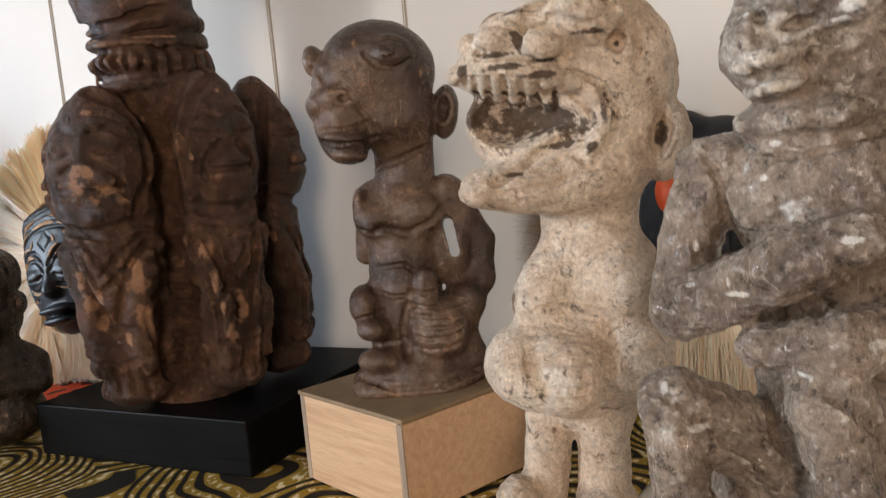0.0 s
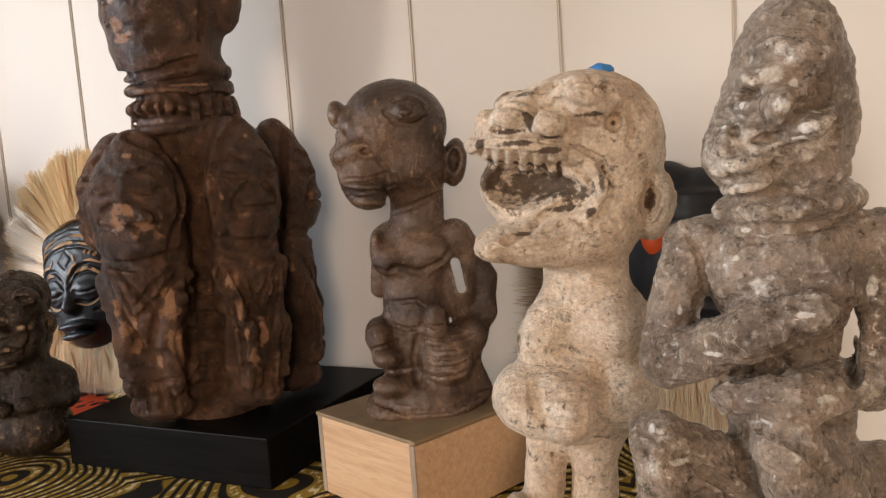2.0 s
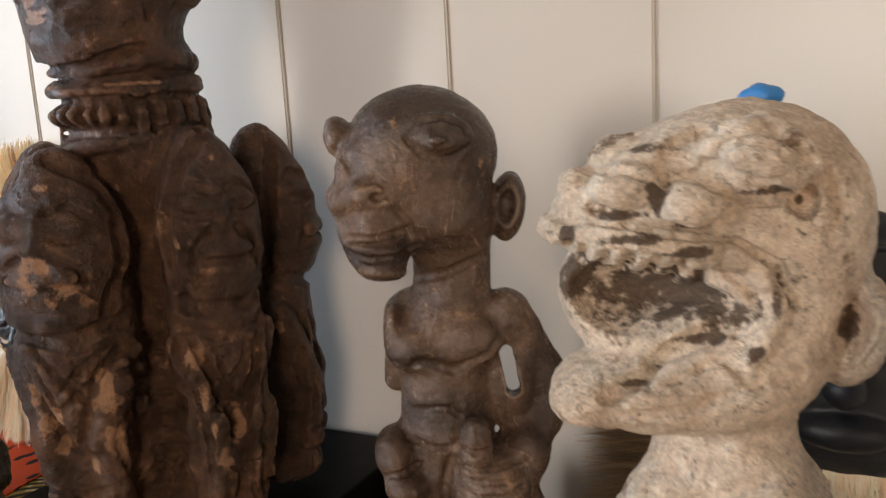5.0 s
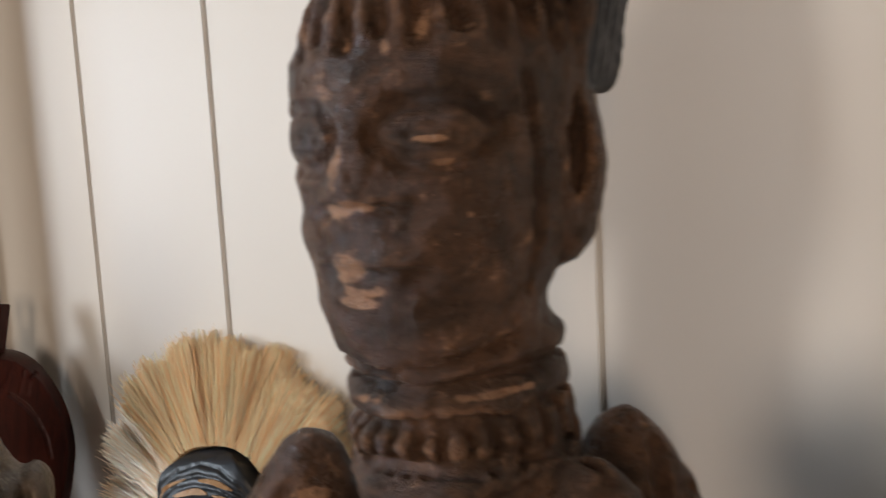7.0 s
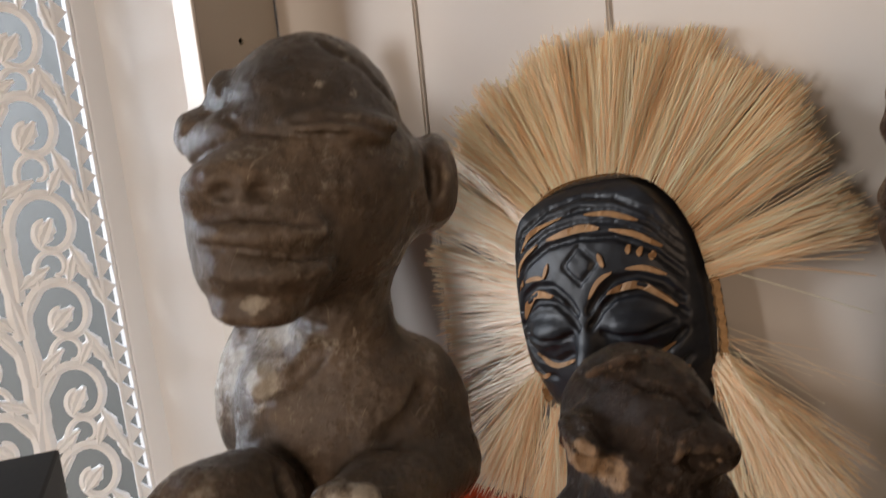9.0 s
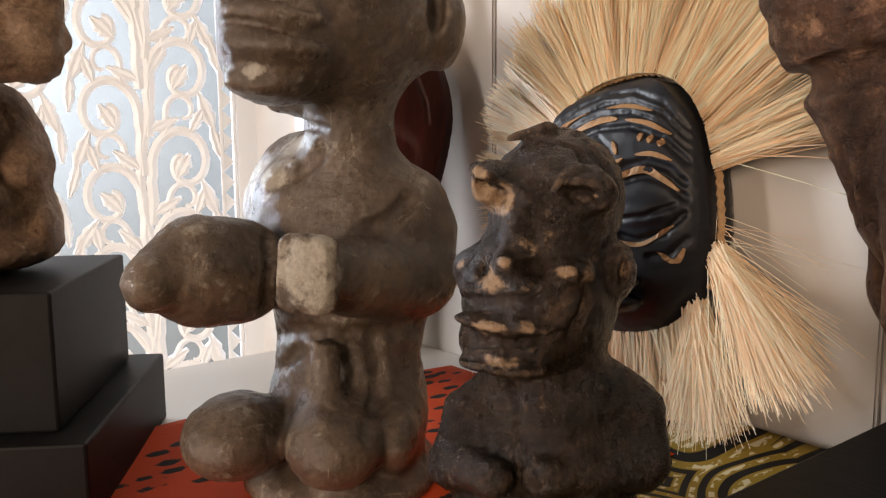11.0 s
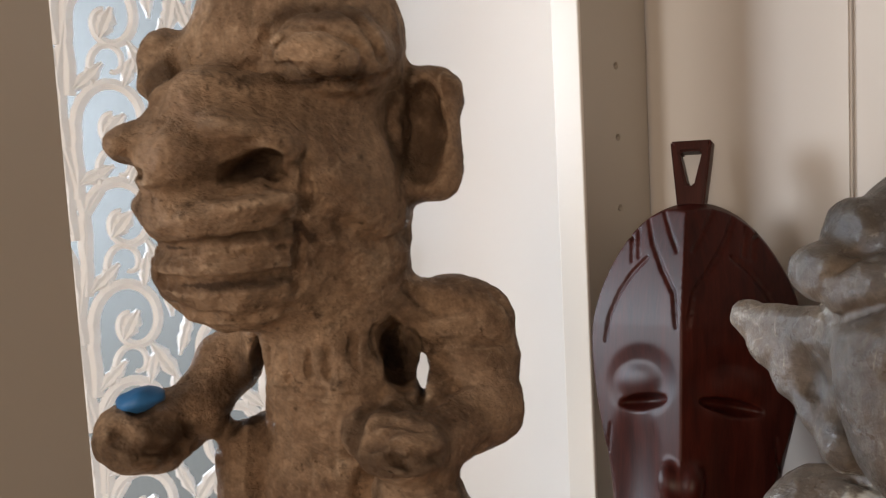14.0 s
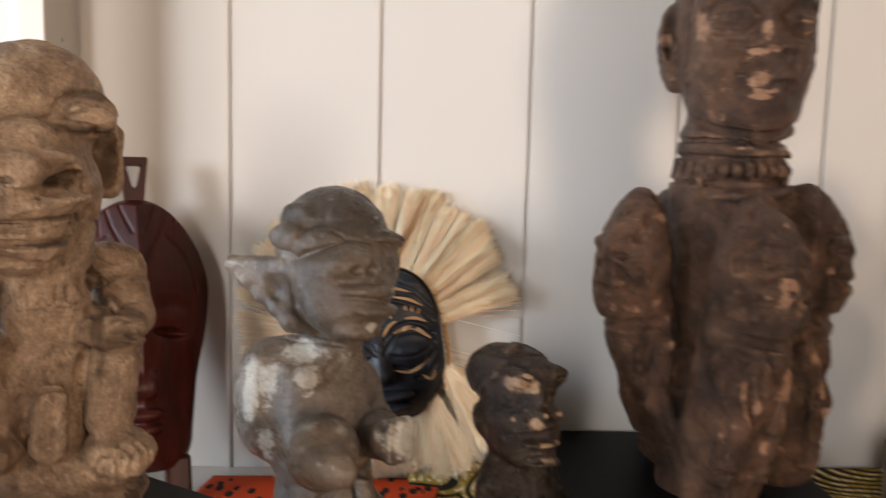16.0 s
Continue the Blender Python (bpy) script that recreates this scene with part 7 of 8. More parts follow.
    c.trace((0.236, -0.215, 0.214), [(0.0141, 0.0155, 0.1444), (0.0136, 0.015, 0.1378), (0.0143, 0.0157, 0.1333)], 0.0013, 0.001)
    c.trace((0.236, -0.215, 0.214), [(0.0103, 0.0113, 0.1047), (0.0155, 0.017, 0.1074), (0.0243, 0.0267, 0.1027)], 0.0011, 0.002)
    c.trace((0.236, -0.215, 0.214), [(0.0166, 0.0182, 0.0936), (0.0224, 0.0246, 0.0892), (0.0271, 0.0297, 0.0931)], 0.0013, 0.0015)
    c.trace((0.236, -0.215, 0.214), [(-0.0359, -0.0394, 0.1112), (-0.0322, -0.0353, 0.1019), (-0.034, -0.0373, 0.0933)], 0.0011, 0.002)
    c.trace((0.236, -0.215, 0.214), [(0.0209, 0.023, 0.1359), (0.0313, 0.0344, 0.1358), (0.0422, 0.0463, 0.134)], 0.0013, 0.0015)
    c.trace((0.236, -0.215, 0.214), [(0.0171, 0.0188, 0.1551), (0.0242, 0.0265, 0.1455), (0.0332, 0.0364, 0.1479)], 0.0008, 0.003)
    c.trace((0.236, -0.215, 0.214), [(-0.0513, -0.0563, 0.1047), (-0.0448, -0.0491, 0.0994), (-0.0364, -0.04, 0.1003)], 0.0013, 0.0015)
    c.trace((0.236, -0.215, 0.214), [(0.0363, 0.0399, 0.1531), (0.0406, 0.0446, 0.1437), (0.0419, 0.046, 0.1345)], 0.0008, 0.002)
    # goggling eyes, flared nose, banded mouth
    c.trace((0.236, -0.215, 0.214), [(-0.0307, -0.0337, 0.2377), (-0.0293, -0.0322, 0.2336), (-0.029, -0.0319, 0.229)], 0.0017, 0.002)
    c.bulge((0.236, -0.215, 0.214), (0.0055, 0.006, 0.2357), -0.008, (0.0195, 0.02, 0.014), (0, 10, 48), 0.003)
    c.trace((0.236, -0.215, 0.214), [(-0.0121, -0.0133, 0.2317), (-0.0065, -0.0071, 0.2421), (0.0007, 0.0007, 0.2487), (0.0091, 0.01, 0.25), (0.0161, 0.0177, 0.2427), (0.0188, 0.0207, 0.2311)], 0.0021, 0.001)
    c.bulge((0.236, -0.215, 0.214), (0.0045, 0.005, 0.2337), -0.003, (0.0131, 0.01, 0.0068), (0, 14, 48), 0.001)
    c.trace((0.236, -0.215, 0.214), [(-0.0131, -0.0144, 0.2309), (-0.007, -0.0076, 0.231), (0.0013, 0.0014, 0.2285), (0.0081, 0.0089, 0.224), (0.0137, 0.0151, 0.2228), (0.0187, 0.0205, 0.2267)], 0.0025, 0.001)
    c.trace((0.236, -0.215, 0.214), [(-0.0052, -0.0057, 0.2346), (-0.0003, -0.0004, 0.2406), (0.0073, 0.0081, 0.2414), (0.0139, 0.0153, 0.2362)], 0.0015, 0.001)
    c.trace((0.236, -0.215, 0.214), [(-0.0096, -0.0105, 0.2336), (-0.004, -0.0044, 0.2366), (-0.0004, -0.0005, 0.2389)], 0.0008, 0.001)
    c.bulge((0.236, -0.215, 0.214), (-0.0212, -0.0232, 0.2189), -0.006, (0.0097, 0.012, 0.0097), (0, 0, 48), 0.006)
    c.bulge((0.236, -0.215, 0.214), (-0.0262, -0.0288, 0.2034), -0.006, (0.0127, 0.018, 0.0097), (0, 0, 48), 0.006)
    c.ell((-0.0045, -0.0643, 0.2077), (0.0067, 0.016, 0.0052), (0, 10, 48), 0.006)
    c.bulge((0.236, -0.215, 0.214), (-0.0147, -0.0161, 0.2108), -0.005, (0.0106, 0.014, 0.0047), (0, 16, 48), 0.004)
    c.bulge((0.236, -0.215, 0.214), (-0.006, -0.0066, 0.2044), -0.005, (0.0072, 0.013, 0.0063), (0, 0, 48), 0.004)
    c.bulge((0.236, -0.215, 0.214), (-0.0304, -0.0334, 0.1948), -0.006, (0.0085, 0.01, 0.0047), (0, 0, 48), 0.005)
    c.bulge((0.236, -0.215, 0.214), (-0.0112, -0.0123, 0.1968), -0.001, (0.0102, 0.013, 0.004), (0, -20, 48), 0.001, True)
    c.bulge((0.236, -0.215, 0.214), (-0.0074, -0.0081, 0.1944), -0.001, (0.0055, 0.008, 0.0025), (0, 10, 48), 0.001, True)
    c.bulge((0.236, -0.215, 0.214), (-0.0371, -0.0407, 0.1964), 0, (0.0042, 0.007, 0.0019), (0, 24, 48), 0.0015, True)
    c.bulge((0.236, -0.215, 0.214), (-0.0302, -0.0332, 0.1854), -0.006, (0.0118, 0.01, 0.0055), (0, 0, 48), 0.005)
    c.bulge((0.236, -0.215, 0.214), (-0.0174, -0.0191, 0.1817), -0.006, (0.0212, 0.01, 0.0042), (0, -8, 48), 0.004)
    c.trace((0.236, -0.215, 0.214), [(-0.0399, -0.0438, 0.1727), (-0.033, -0.0362, 0.1697), (-0.0234, -0.0257, 0.17), (-0.0122, -0.0134, 0.1724), (-0.0025, -0.0027, 0.177)], 0.0023, 0.001)
    c.trace((0.236, -0.215, 0.214), [(-0.0386, -0.0423, 0.1673), (-0.0291, -0.032, 0.1651), (-0.0181, -0.0198, 0.1661), (-0.0053, -0.0059, 0.1691)], 0.0007, 0.001)
    c.trace((0.236, -0.215, 0.214), [(-0.0362, -0.0398, 0.1595), (-0.0282, -0.0309, 0.1569), (-0.0171, -0.0188, 0.1566), (-0.0043, -0.0047, 0.1595)], 0.0021, 0.001)
    c.trace((0.236, -0.215, 0.214), [(0.0001, 0.0001, 0.1997), (-0.0002, -0.0002, 0.1849), (-0.0022, -0.0024, 0.1701), (-0.0038, -0.0042, 0.1541)], 0.0019, 0.001)
    c.trace((0.236, -0.215, 0.214), [(-0.0199, -0.0218, 0.1876), (-0.0115, -0.0127, 0.1884), (-0.0032, -0.0035, 0.1869)], 0.0011, 0.0015)
    c.trace((0.236, -0.215, 0.214), [(-0.034, -0.0373, 0.1495), (-0.0246, -0.027, 0.1449), (-0.0134, -0.0147, 0.1449), (-0.0047, -0.0052, 0.1487)], 0.0008, 0.003)
    c.bulge((0.236, -0.215, 0.214), (0.023, 0.0252, 0.2083), -0.001, (0.0076, 0.011, 0.0174), (0, 2, 48), 0.003, True)
    c.trace((0.236, -0.215, 0.214), [(0.02, 0.0219, 0.2311), (0.02, 0.022, 0.211), (0.018, 0.0198, 0.1898)], 0.0011, 0.0015)
    c.trace((0.236, -0.215, 0.214), [(0.005, 0.0054, 0.178), (0.0132, 0.0145, 0.1686), (0.0193, 0.0211, 0.1746)], 0.0008, 0.005)
    # dark patches: shade painted into nostrils, mouth, eye line and arm hollows; dark foot
    marked = [(c.seen((0.236, -0.215, 0.214), (-0.0105, -0.0115, 0.1963)), (0.0072, 0.0058, 0.0021)), (c.seen((0.236, -0.215, 0.214), (-0.0199, -0.0218, 0.1565)), (0.019, 0.0152, 0.0011)), (c.seen((0.236, -0.215, 0.214), (0.0011, 0.0012, 0.2252)), (0.0148, 0.0118, 0.0006)), (c.seen((0.236, -0.215, 0.214), (-0.002, -0.0022, 0.1744)), (0.0008, 0.0085, 0.0106)), (c.seen((0.236, -0.215, 0.214), (-0.0309, -0.0339, 0.1708)), (0.0085, 0.0068, 0.0006)), (c.seen((0.236, -0.215, 0.214), (0.0162, 0.0177, 0.1264)), (0.003, 0.0051, 0.0063)), (c.seen((0.236, -0.215, 0.214), (-0.0224, -0.0246, 0.1159)), (0.0021, 0.0102, 0.0127)), (c.seen((0.433, -0.116, 0.123), (0.0051, 0.0189, 0.1326)), (0.006, 0.007, 0.0087)), (c.seen((0.433, -0.116, 0.123), (-0.0068, -0.0253, 0.0007)), (0.0409, 0.0327, 0.0033)), (c.seen((0.433, -0.116, 0.123), (0.0022, 0.0082, 0.0047)), (0.0191, 0.0153, 0.0033))]
    # shade put into the colour of arm hollows, nostrils, ear, eye and mouth
    darkened = [(c.seen((0.244, -0.294, 0.222), (-0.0232, -0.0193, 0.1216)), (0.0038, 0.0204, 0.0255)), (c.seen((0.244, -0.294, 0.222), (0.0119, 0.0098, 0.0985)), (0.0038, 0.0238, 0.0297)), (c.seen((0.244, -0.294, 0.222), (0.0272, 0.0225, 0.0936)), (0.0212, 0.017, 0.0059)), (c.seen((0.244, -0.294, 0.222), (-0.0465, -0.0386, 0.0993)), (0.0255, 0.0204, 0.0068)), (c.seen((0.248, -0.161, 0.195), (0.0124, 0.0191, 0.1266)), (0.0132, 0.0158, 0.0197)), (c.seen((0.236, -0.215, 0.214), (-0.0125, -0.0137, 0.1982)), (0.0158, 0.0127, 0.0065)), (c.seen((0.236, -0.215, 0.214), (0.023, 0.0252, 0.2083)), (0.0108, 0.0201, 0.0252)), (c.seen((0.236, -0.215, 0.214), (-0.0122, -0.0134, 0.1732)), (0.0216, 0.0173, 0.0022)), (c.seen((0.236, -0.215, 0.214), (-0.0143, -0.0157, 0.1567)), (0.0216, 0.0173, 0.0022)), (c.seen((0.236, -0.215, 0.214), (0.0033, 0.0036, 0.2263)), (0.0252, 0.0201, 0.0029)), (c.seen((0.236, -0.215, 0.214), (0.0048, 0.0052, 0.2473)), (0.0216, 0.0173, 0.0036)), (c.seen((0.236, -0.215, 0.214), (-0.034, -0.0374, 0.2298)), (0.0072, 0.0086, 0.0108))]
    return statue("fist_figure", c, pose(0.128, -0.364, TABLE + 0.107), M_CLAY, "tan brown stone figure, fists on knees, on a black plinth", relief=0.0008, grain=100, lumps=0.0010, patches=marked, dark_places=darkened)


def small_figure():
    c = Clay((-0.07, -0.075, -0.003), (0.07, 0.06, 0.2), 0.0009)
    # body with folded arms
    c.ell((0.0017, 0.0014, 0.0289), (0.0385, 0.04, 0.0272), (0, 0, 40), 0.01)
    c.cap((0.0033, 0.0028, 0.0384), (0.0033, 0.0028, 0.0751), 0.0272, 0.0272, 0.01)
    c.cap((-0.0147, -0.0099, 0.0709), (0.017, 0.0198, 0.075), 0.0141, 0.0151, 0.012)
    c.cap((-0.0201, -0.0171, 0.0711), (-0.0216, -0.0237, 0.0513), 0.0109, 0.0107, 0.006)
    c.cap((0.0234, 0.0252, 0.0732), (0.0312, 0.0214, 0.0563), 0.0128, 0.0116, 0.006)
    c.cap((0.0308, 0.0184, 0.0569), (0.0225, -0.0203, 0.0581), 0.0102, 0.0082, 0.005)
    c.cap((-0.0193, -0.0244, 0.0522), (0.0088, -0.0319, 0.0567), 0.0098, 0.0082, 0.005)
    c.cap((0.0016, 0.0014, 0.075), (0.0042, -0.0017, 0.1031), 0.0215, 0.0206, 0.008)
    c.trace((0.215, -0.252, 0.186), [(-0.0209, -0.0178, 0.0766), (-0.0133, -0.0113, 0.078), (-0.005, -0.0042, 0.0782)], 0.0009, 0.0015)
    c.trace((0.215, -0.252, 0.186), [(-0.0209, -0.0179, 0.0719), (-0.0133, -0.0114, 0.0734), (-0.005, -0.0042, 0.0736)], 0.0009, 0.0015)
    c.trace((0.215, -0.252, 0.186), [(-0.021, -0.0179, 0.0673), (-0.0133, -0.0114, 0.0688), (-0.005, -0.0042, 0.069)], 0.0009, 0.0015)
    c.trace((0.215, -0.252, 0.186), [(-0.021, -0.0179, 0.0626), (-0.0133, -0.0114, 0.0642), (-0.005, -0.0042, 0.0644)], 0.0009, 0.0015)
    c.trace((0.215, -0.252, 0.186), [(-0.021, -0.0179, 0.0579), (-0.0134, -0.0114, 0.0595), (-0.005, -0.0042, 0.0598)], 0.0009, 0.0015)
    c.trace((0.215, -0.252, 0.186), [(-0.0074, -0.0063, 0.0812), (-0.005, -0.0042, 0.0699), (-0.0058, -0.005, 0.056)], 0.0011, 0.002)
    # skull with a cap edge, deep eyes, broad nose and banded mouth
    c.ell((-0.0024, 0.0111, 0.1514), (0.0266, 0.044, 0.027), (0, 0, 40), 0.006)
    c.ell((0.0041, -0.0096, 0.1218), (0.0259, 0.032, 0.0255), (0, 0, 40), 0.01)
    c.ell((0.001, 0.0088, 0.1143), (0.023, 0.042, 0.0239), (0, 0, 40), 0.008)
    c.ell((0.0081, -0.022, 0.1052), (0.0195, 0.024, 0.0127), (0, 0, 40), 0.008)
    c.f += 0.001
    c.trace((0.215, -0.252, 0.186), [(-0.0089, -0.0076, 0.1746), (0.0015, 0.0013, 0.1792), (0.011, 0.0094, 0.1754), (0.0188, 0.0161, 0.1635), (0.0217, 0.0185, 0.1529)], 0.0011, 0.002, False)
    c.trace((0.215, -0.252, 0.186), [(-0.0114, -0.0097, 0.1699), (-0.0001, 0, 0.1749), (0.0102, 0.0087, 0.1711), (0.0173, 0.0148, 0.1593)], 0.0009, 0.002)
    c.ell((-0.002, -0.0228, 0.1597), (0.0073, 0.016, 0.0086), (0, 0, 40), 0.006)
    c.bulge((0.215, -0.252, 0.186), (0.0134, 0.0115, 0.155), -0.004, (0.0115, 0.01, 0.0081), (0, 10, 40), 0.004)
    c.bulge((0.215, -0.252, 0.186), (0.0136, 0.0116, 0.1524), 0, (0.0068, 0.006, 0.0036), (0, 10, 40), 0.003, True)
    c.bulge((0.215, -0.252, 0.186), (0.0136, 0.0116, 0.1524), -0.001, (0.0043, 0.005, 0.0019), (0, 10, 40), 0.002)
    c.bulge((0.215, -0.252, 0.186), (-0.0147, -0.0125, 0.155), 0, (0.0043, 0.006, 0.003), (0, 0, 40), 0.003, True)
    c.trace((0.215, -0.252, 0.186), [(0.0055, 0.0047, 0.155), (0.0095, 0.0081, 0.1625), (0.0157, 0.0134, 0.1636), (0.0207, 0.0177, 0.1561)], 0.0009, 0.002, False)
    c.trace((0.215, -0.252, 0.186), [(-0.0114, -0.0097, 0.1528), (-0.0049, -0.0042, 0.1484), (0.0032, 0.0027, 0.1496)], 0.0013, 0.004)
    c.bulge((0.215, -0.252, 0.186), (-0.0049, -0.0042, 0.1418), -0.004, (0.0055, 0.01, 0.0106), (0, 4, 40), 0.006)
    c.bulge((0.215, -0.252, 0.186), (-0.0069, -0.0059, 0.1281), -0.004, (0.0068, 0.01, 0.0055), (0, 0, 40), 0.004)
    c.ell((-0.0116, -0.0257, 0.129), (0.0052, 0.012, 0.0057), (0, 0, 40), 0.006)
    c.bulge((0.215, -0.252, 0.186), (0.0096, 0.0082, 0.1245), -0.004, (0.0089, 0.009, 0.0047), (0, 0, 40), 0.004)
    c.bulge((0.215, -0.252, 0.186), (0.0013, 0.0011, 0.1256), 0.001, (0.0043, 0.006, 0.0032), (0, 0, 40), 0.003, True)
    c.bulge((0.215, -0.252, 0.186), (-0.0151, -0.0129, 0.1243), 0.001, (0.0034, 0.006, 0.003), (0, 0, 40), 0.003, True)
    c.bulge((0.215, -0.252, 0.186), (-0.0074, -0.0063, 0.105), -0.004, (0.0179, 0.01, 0.004), (0, 5, 40), 0.003)
    c.bulge((0.215, -0.252, 0.186), (-0.0083, -0.007, 0.0891), -0.004, (0.0149, 0.01, 0.0038), (0, 5, 40), 0.004)
    c.trace((0.215, -0.252, 0.186), [(-0.0216, -0.0185, 0.0986), (-0.0116, -0.0099, 0.0964), (0, 0, 0.0975), (0.0097, 0.0083, 0.1025)], 0.0015, 0.001)
    c.trace((0.215, -0.252, 0.186), [(-0.0216, -0.0184, 0.1135), (-0.0115, -0.0098, 0.1123), (0.0016, 0.0014, 0.1137)], 0.0013, 0.003)
    c.trace((0.215, -0.252, 0.186), [(-0.02, -0.017, 0.0918), (-0.0116, -0.0099, 0.0919), (-0.0016, -0.0014, 0.0933)], 0.0009, 0.002)
    c.trace((0.215, -0.252, 0.186), [(0.0143, 0.0122, 0.129), (0.0152, 0.013, 0.116), (0.0113, 0.0096, 0.1025)], 0.0011, 0.003)
    c.ell((0.0198, 0.0195, 0.1262), (0.0064, 0.016, 0.0105), (0, 6, 40), 0.005)
    c.bulge((0.215, -0.252, 0.186), (0.0237, 0.0202, 0.1271), 0, (0.0019, 0.005, 0.0055), (0, 6, 40), 0.002, True)
    c.trace((-0.07, -0.631, 0.322), [(-0.0262, 0.0029, 0.1424), (-0.0095, 0.0011, 0.1588), (0.0121, -0.0013, 0.1541), (0.0274, -0.003, 0.1451)], 0.0017, 0.002, False)
    marked = [(c.seen((-0.07, -0.631, 0.322), (0.0038, -0.0004, 0.1466)), (0.0172, 0.0138, 0.0065)), (c.seen((-0.07, -0.631, 0.322), (0.0169, -0.0019, 0.117)), (0.0069, 0.0055, 0.0043)), (c.seen((-0.07, -0.631, 0.322), (0.0389, -0.0043, 0.1227)), (0.0034, 0.0031, 0.0039)), (c.seen((0.215, -0.252, 0.186), (-0.0074, -0.0063, 0.1281)), (0.0023, 0.0022, 0.0028)), (c.seen((0.215, -0.252, 0.186), (-0.0215, -0.0183, 0.1277)), (0.0019, 0.002, 0.0026)), (c.seen((0.215, -0.252, 0.186), (0.0096, 0.0082, 0.125)), (0.0034, 0.0027, 0.0017)), (c.seen((0.215, -0.252, 0.186), (-0.0132, -0.0113, 0.1032)), (0.0064, 0.0051, 0.0013)), (c.seen((0.215, -0.252, 0.186), (0, 0, 0.1038)), (0.003, 0.0024, 0.0021)), (c.seen((0.215, -0.252, 0.186), (-0.0091, -0.0077, 0.0897)), (0.0081, 0.0065, 0.0019)), (c.seen((0.215, -0.252, 0.186), (-0.016, -0.0136, 0.1612)), (0.0034, 0.0031, 0.0038)), (c.seen((0.215, -0.252, 0.186), (0.0166, 0.0141, 0.1529)), (0.0019, 0.0015, 0.0011))]
    return statue("small_figure", c, pose(0.414, -0.217, CLOTH + 0.001), M_SOOT, "small sooty dark stone figure standing on printed cloth", relief=0.0006, grain=120, lumps=0.0008, patches=marked)


family_figure()
ringed_figure()
open_mouth_figure()
cone_head_figure()
cup_holder_figure()
fist_figure()
small_figure()


def lump(name, r, m, material, label, seed):
    bm = bmesh.new()
    bmesh.ops.create_icosphere(bm, subdivisions=3, radius=1)
    for v in bm.verts:
        k = 1 + 0.22 * noise.noise(v.co * 1.7 + Vector((seed, 0, 0)))
        v.co = Vector((v.co.x * r[0] * k, v.co.y * r[1] * k, v.co.z * r[2] * k))
    ob = smooth(part(name, bm, material))
    ob.matrix_world = m
    return tagged(ob, label, "putty")


lump("blue_putty", (0.0085, 0.006, 0.005), pose(0.975, -0.214, 1.1625, 0, -8, 25), M_PUTTY, "blob of blue putty stuck on the pale figure's crown", 1.0)
lump("blue_putty", (0.008, 0.008, 0.004), pose(0.1045, -0.426, 1.0865, 0, -12, 10), M_PUTTY, "blob of blue putty stuck on a stone fist", 5.0)

# ---- masks ----


def strands(name, roots, material, parent, label, sides=3, taper=0.55):
    """Many thin straw strands in one mesh. roots: lists of (root, direction, length, bend, radius)."""
    vs, fs = [], []
    for root, way, length, bend, rad in roots:
        way = Vector(way).normalized()
        a = way.orthogonal().normalized()
        b = way.cross(a)
        base = len(vs)
        for j in range(4):
            t = j / 3
            q = Vector(root) + way * length * t + Vector(bend) * (t * t)
            rr = rad * (1 - taper * t)
            for s in range(sides):
                an = 2 * math.pi * s / sides
                vs.append(q + a * rr * math.cos(an) + b * rr * math.sin(an))
        for j in range(3):
            for s in range(sides):
                k0, k1 = base + j * sides + s, base + j * sides + (s + 1) % sides
                fs.append((k0, k1, k1 + sides, k0 + sides))
    me = bpy.data.meshes.new(name)
    me.from_pydata([tuple(v) for v in vs], [], fs)
    me.materials.append(material)
    ob = new(name, me)
    ob.parent = parent
    return tagged(ob, label)


def ribbon(name, points, width, clay, material, parent, lift=0.0010):
    """A lens-shaped carved line laid on the face of a mask, a little proud of it."""
    bm = bmesh.new()
    steps = 14
    top, low = [], []
    pts = [Vector((p[0], p[1])) for p in points]
    for i in range(steps + 1):
        t = i / steps * (len(pts) - 1)
        j = min(int(t), len(pts) - 2)
        f = t - j
        p0, p1 = pts[max(j - 1, 0)], pts[j]
        p2, p3 = pts[j + 1], pts[min(j + 2, len(pts) - 1)]
        q = 0.5 * ((2 * p1) + (p2 - p0) * f + (2 * p0 - 5 * p1 + 4 * p2 - p3) * f * f + (3 * p1 - p0 - 3 * p2 + p3) * f ** 3)
        d = (p2 - p1).normalized()
        w = width * math.sin(math.pi * min(max(i / steps, 0.04), 0.96)) ** 0.6
        for side, store in ((1, top), (-1, low)):
            x, z = q.x - d.y * w * side, q.y + d.x * w * side
            y = clay.depth(x, z)
            if y is None:
                y = clay.depth(q.x, q.y) or 0.0
            store.append(bm.verts.new((x, y - lift, z)))
    for i in range(steps):
        bm.faces.new((low[i], low[i + 1], top[i + 1], top[i]))
    ret = bmesh.ops.extrude_face_region(bm, geom=bm.faces[:])
    for v in ret["geom"]:
        if isinstance(v, bmesh.types.BMVert):
            v.co.y += 0.002
    bmesh.ops.recalc_face_normals(bm, faces=bm.faces[:])
    return part(name, bm, material, parent)


def clay_part(name, clay, material, parent, label="", relief=0.0003, grain=90.0):
    me = clay.mesh(name, relief, grain)
    me.materials.append(material)
    ob = new(name, me)
    ob.parent = parent
    return tagged(ob, label)


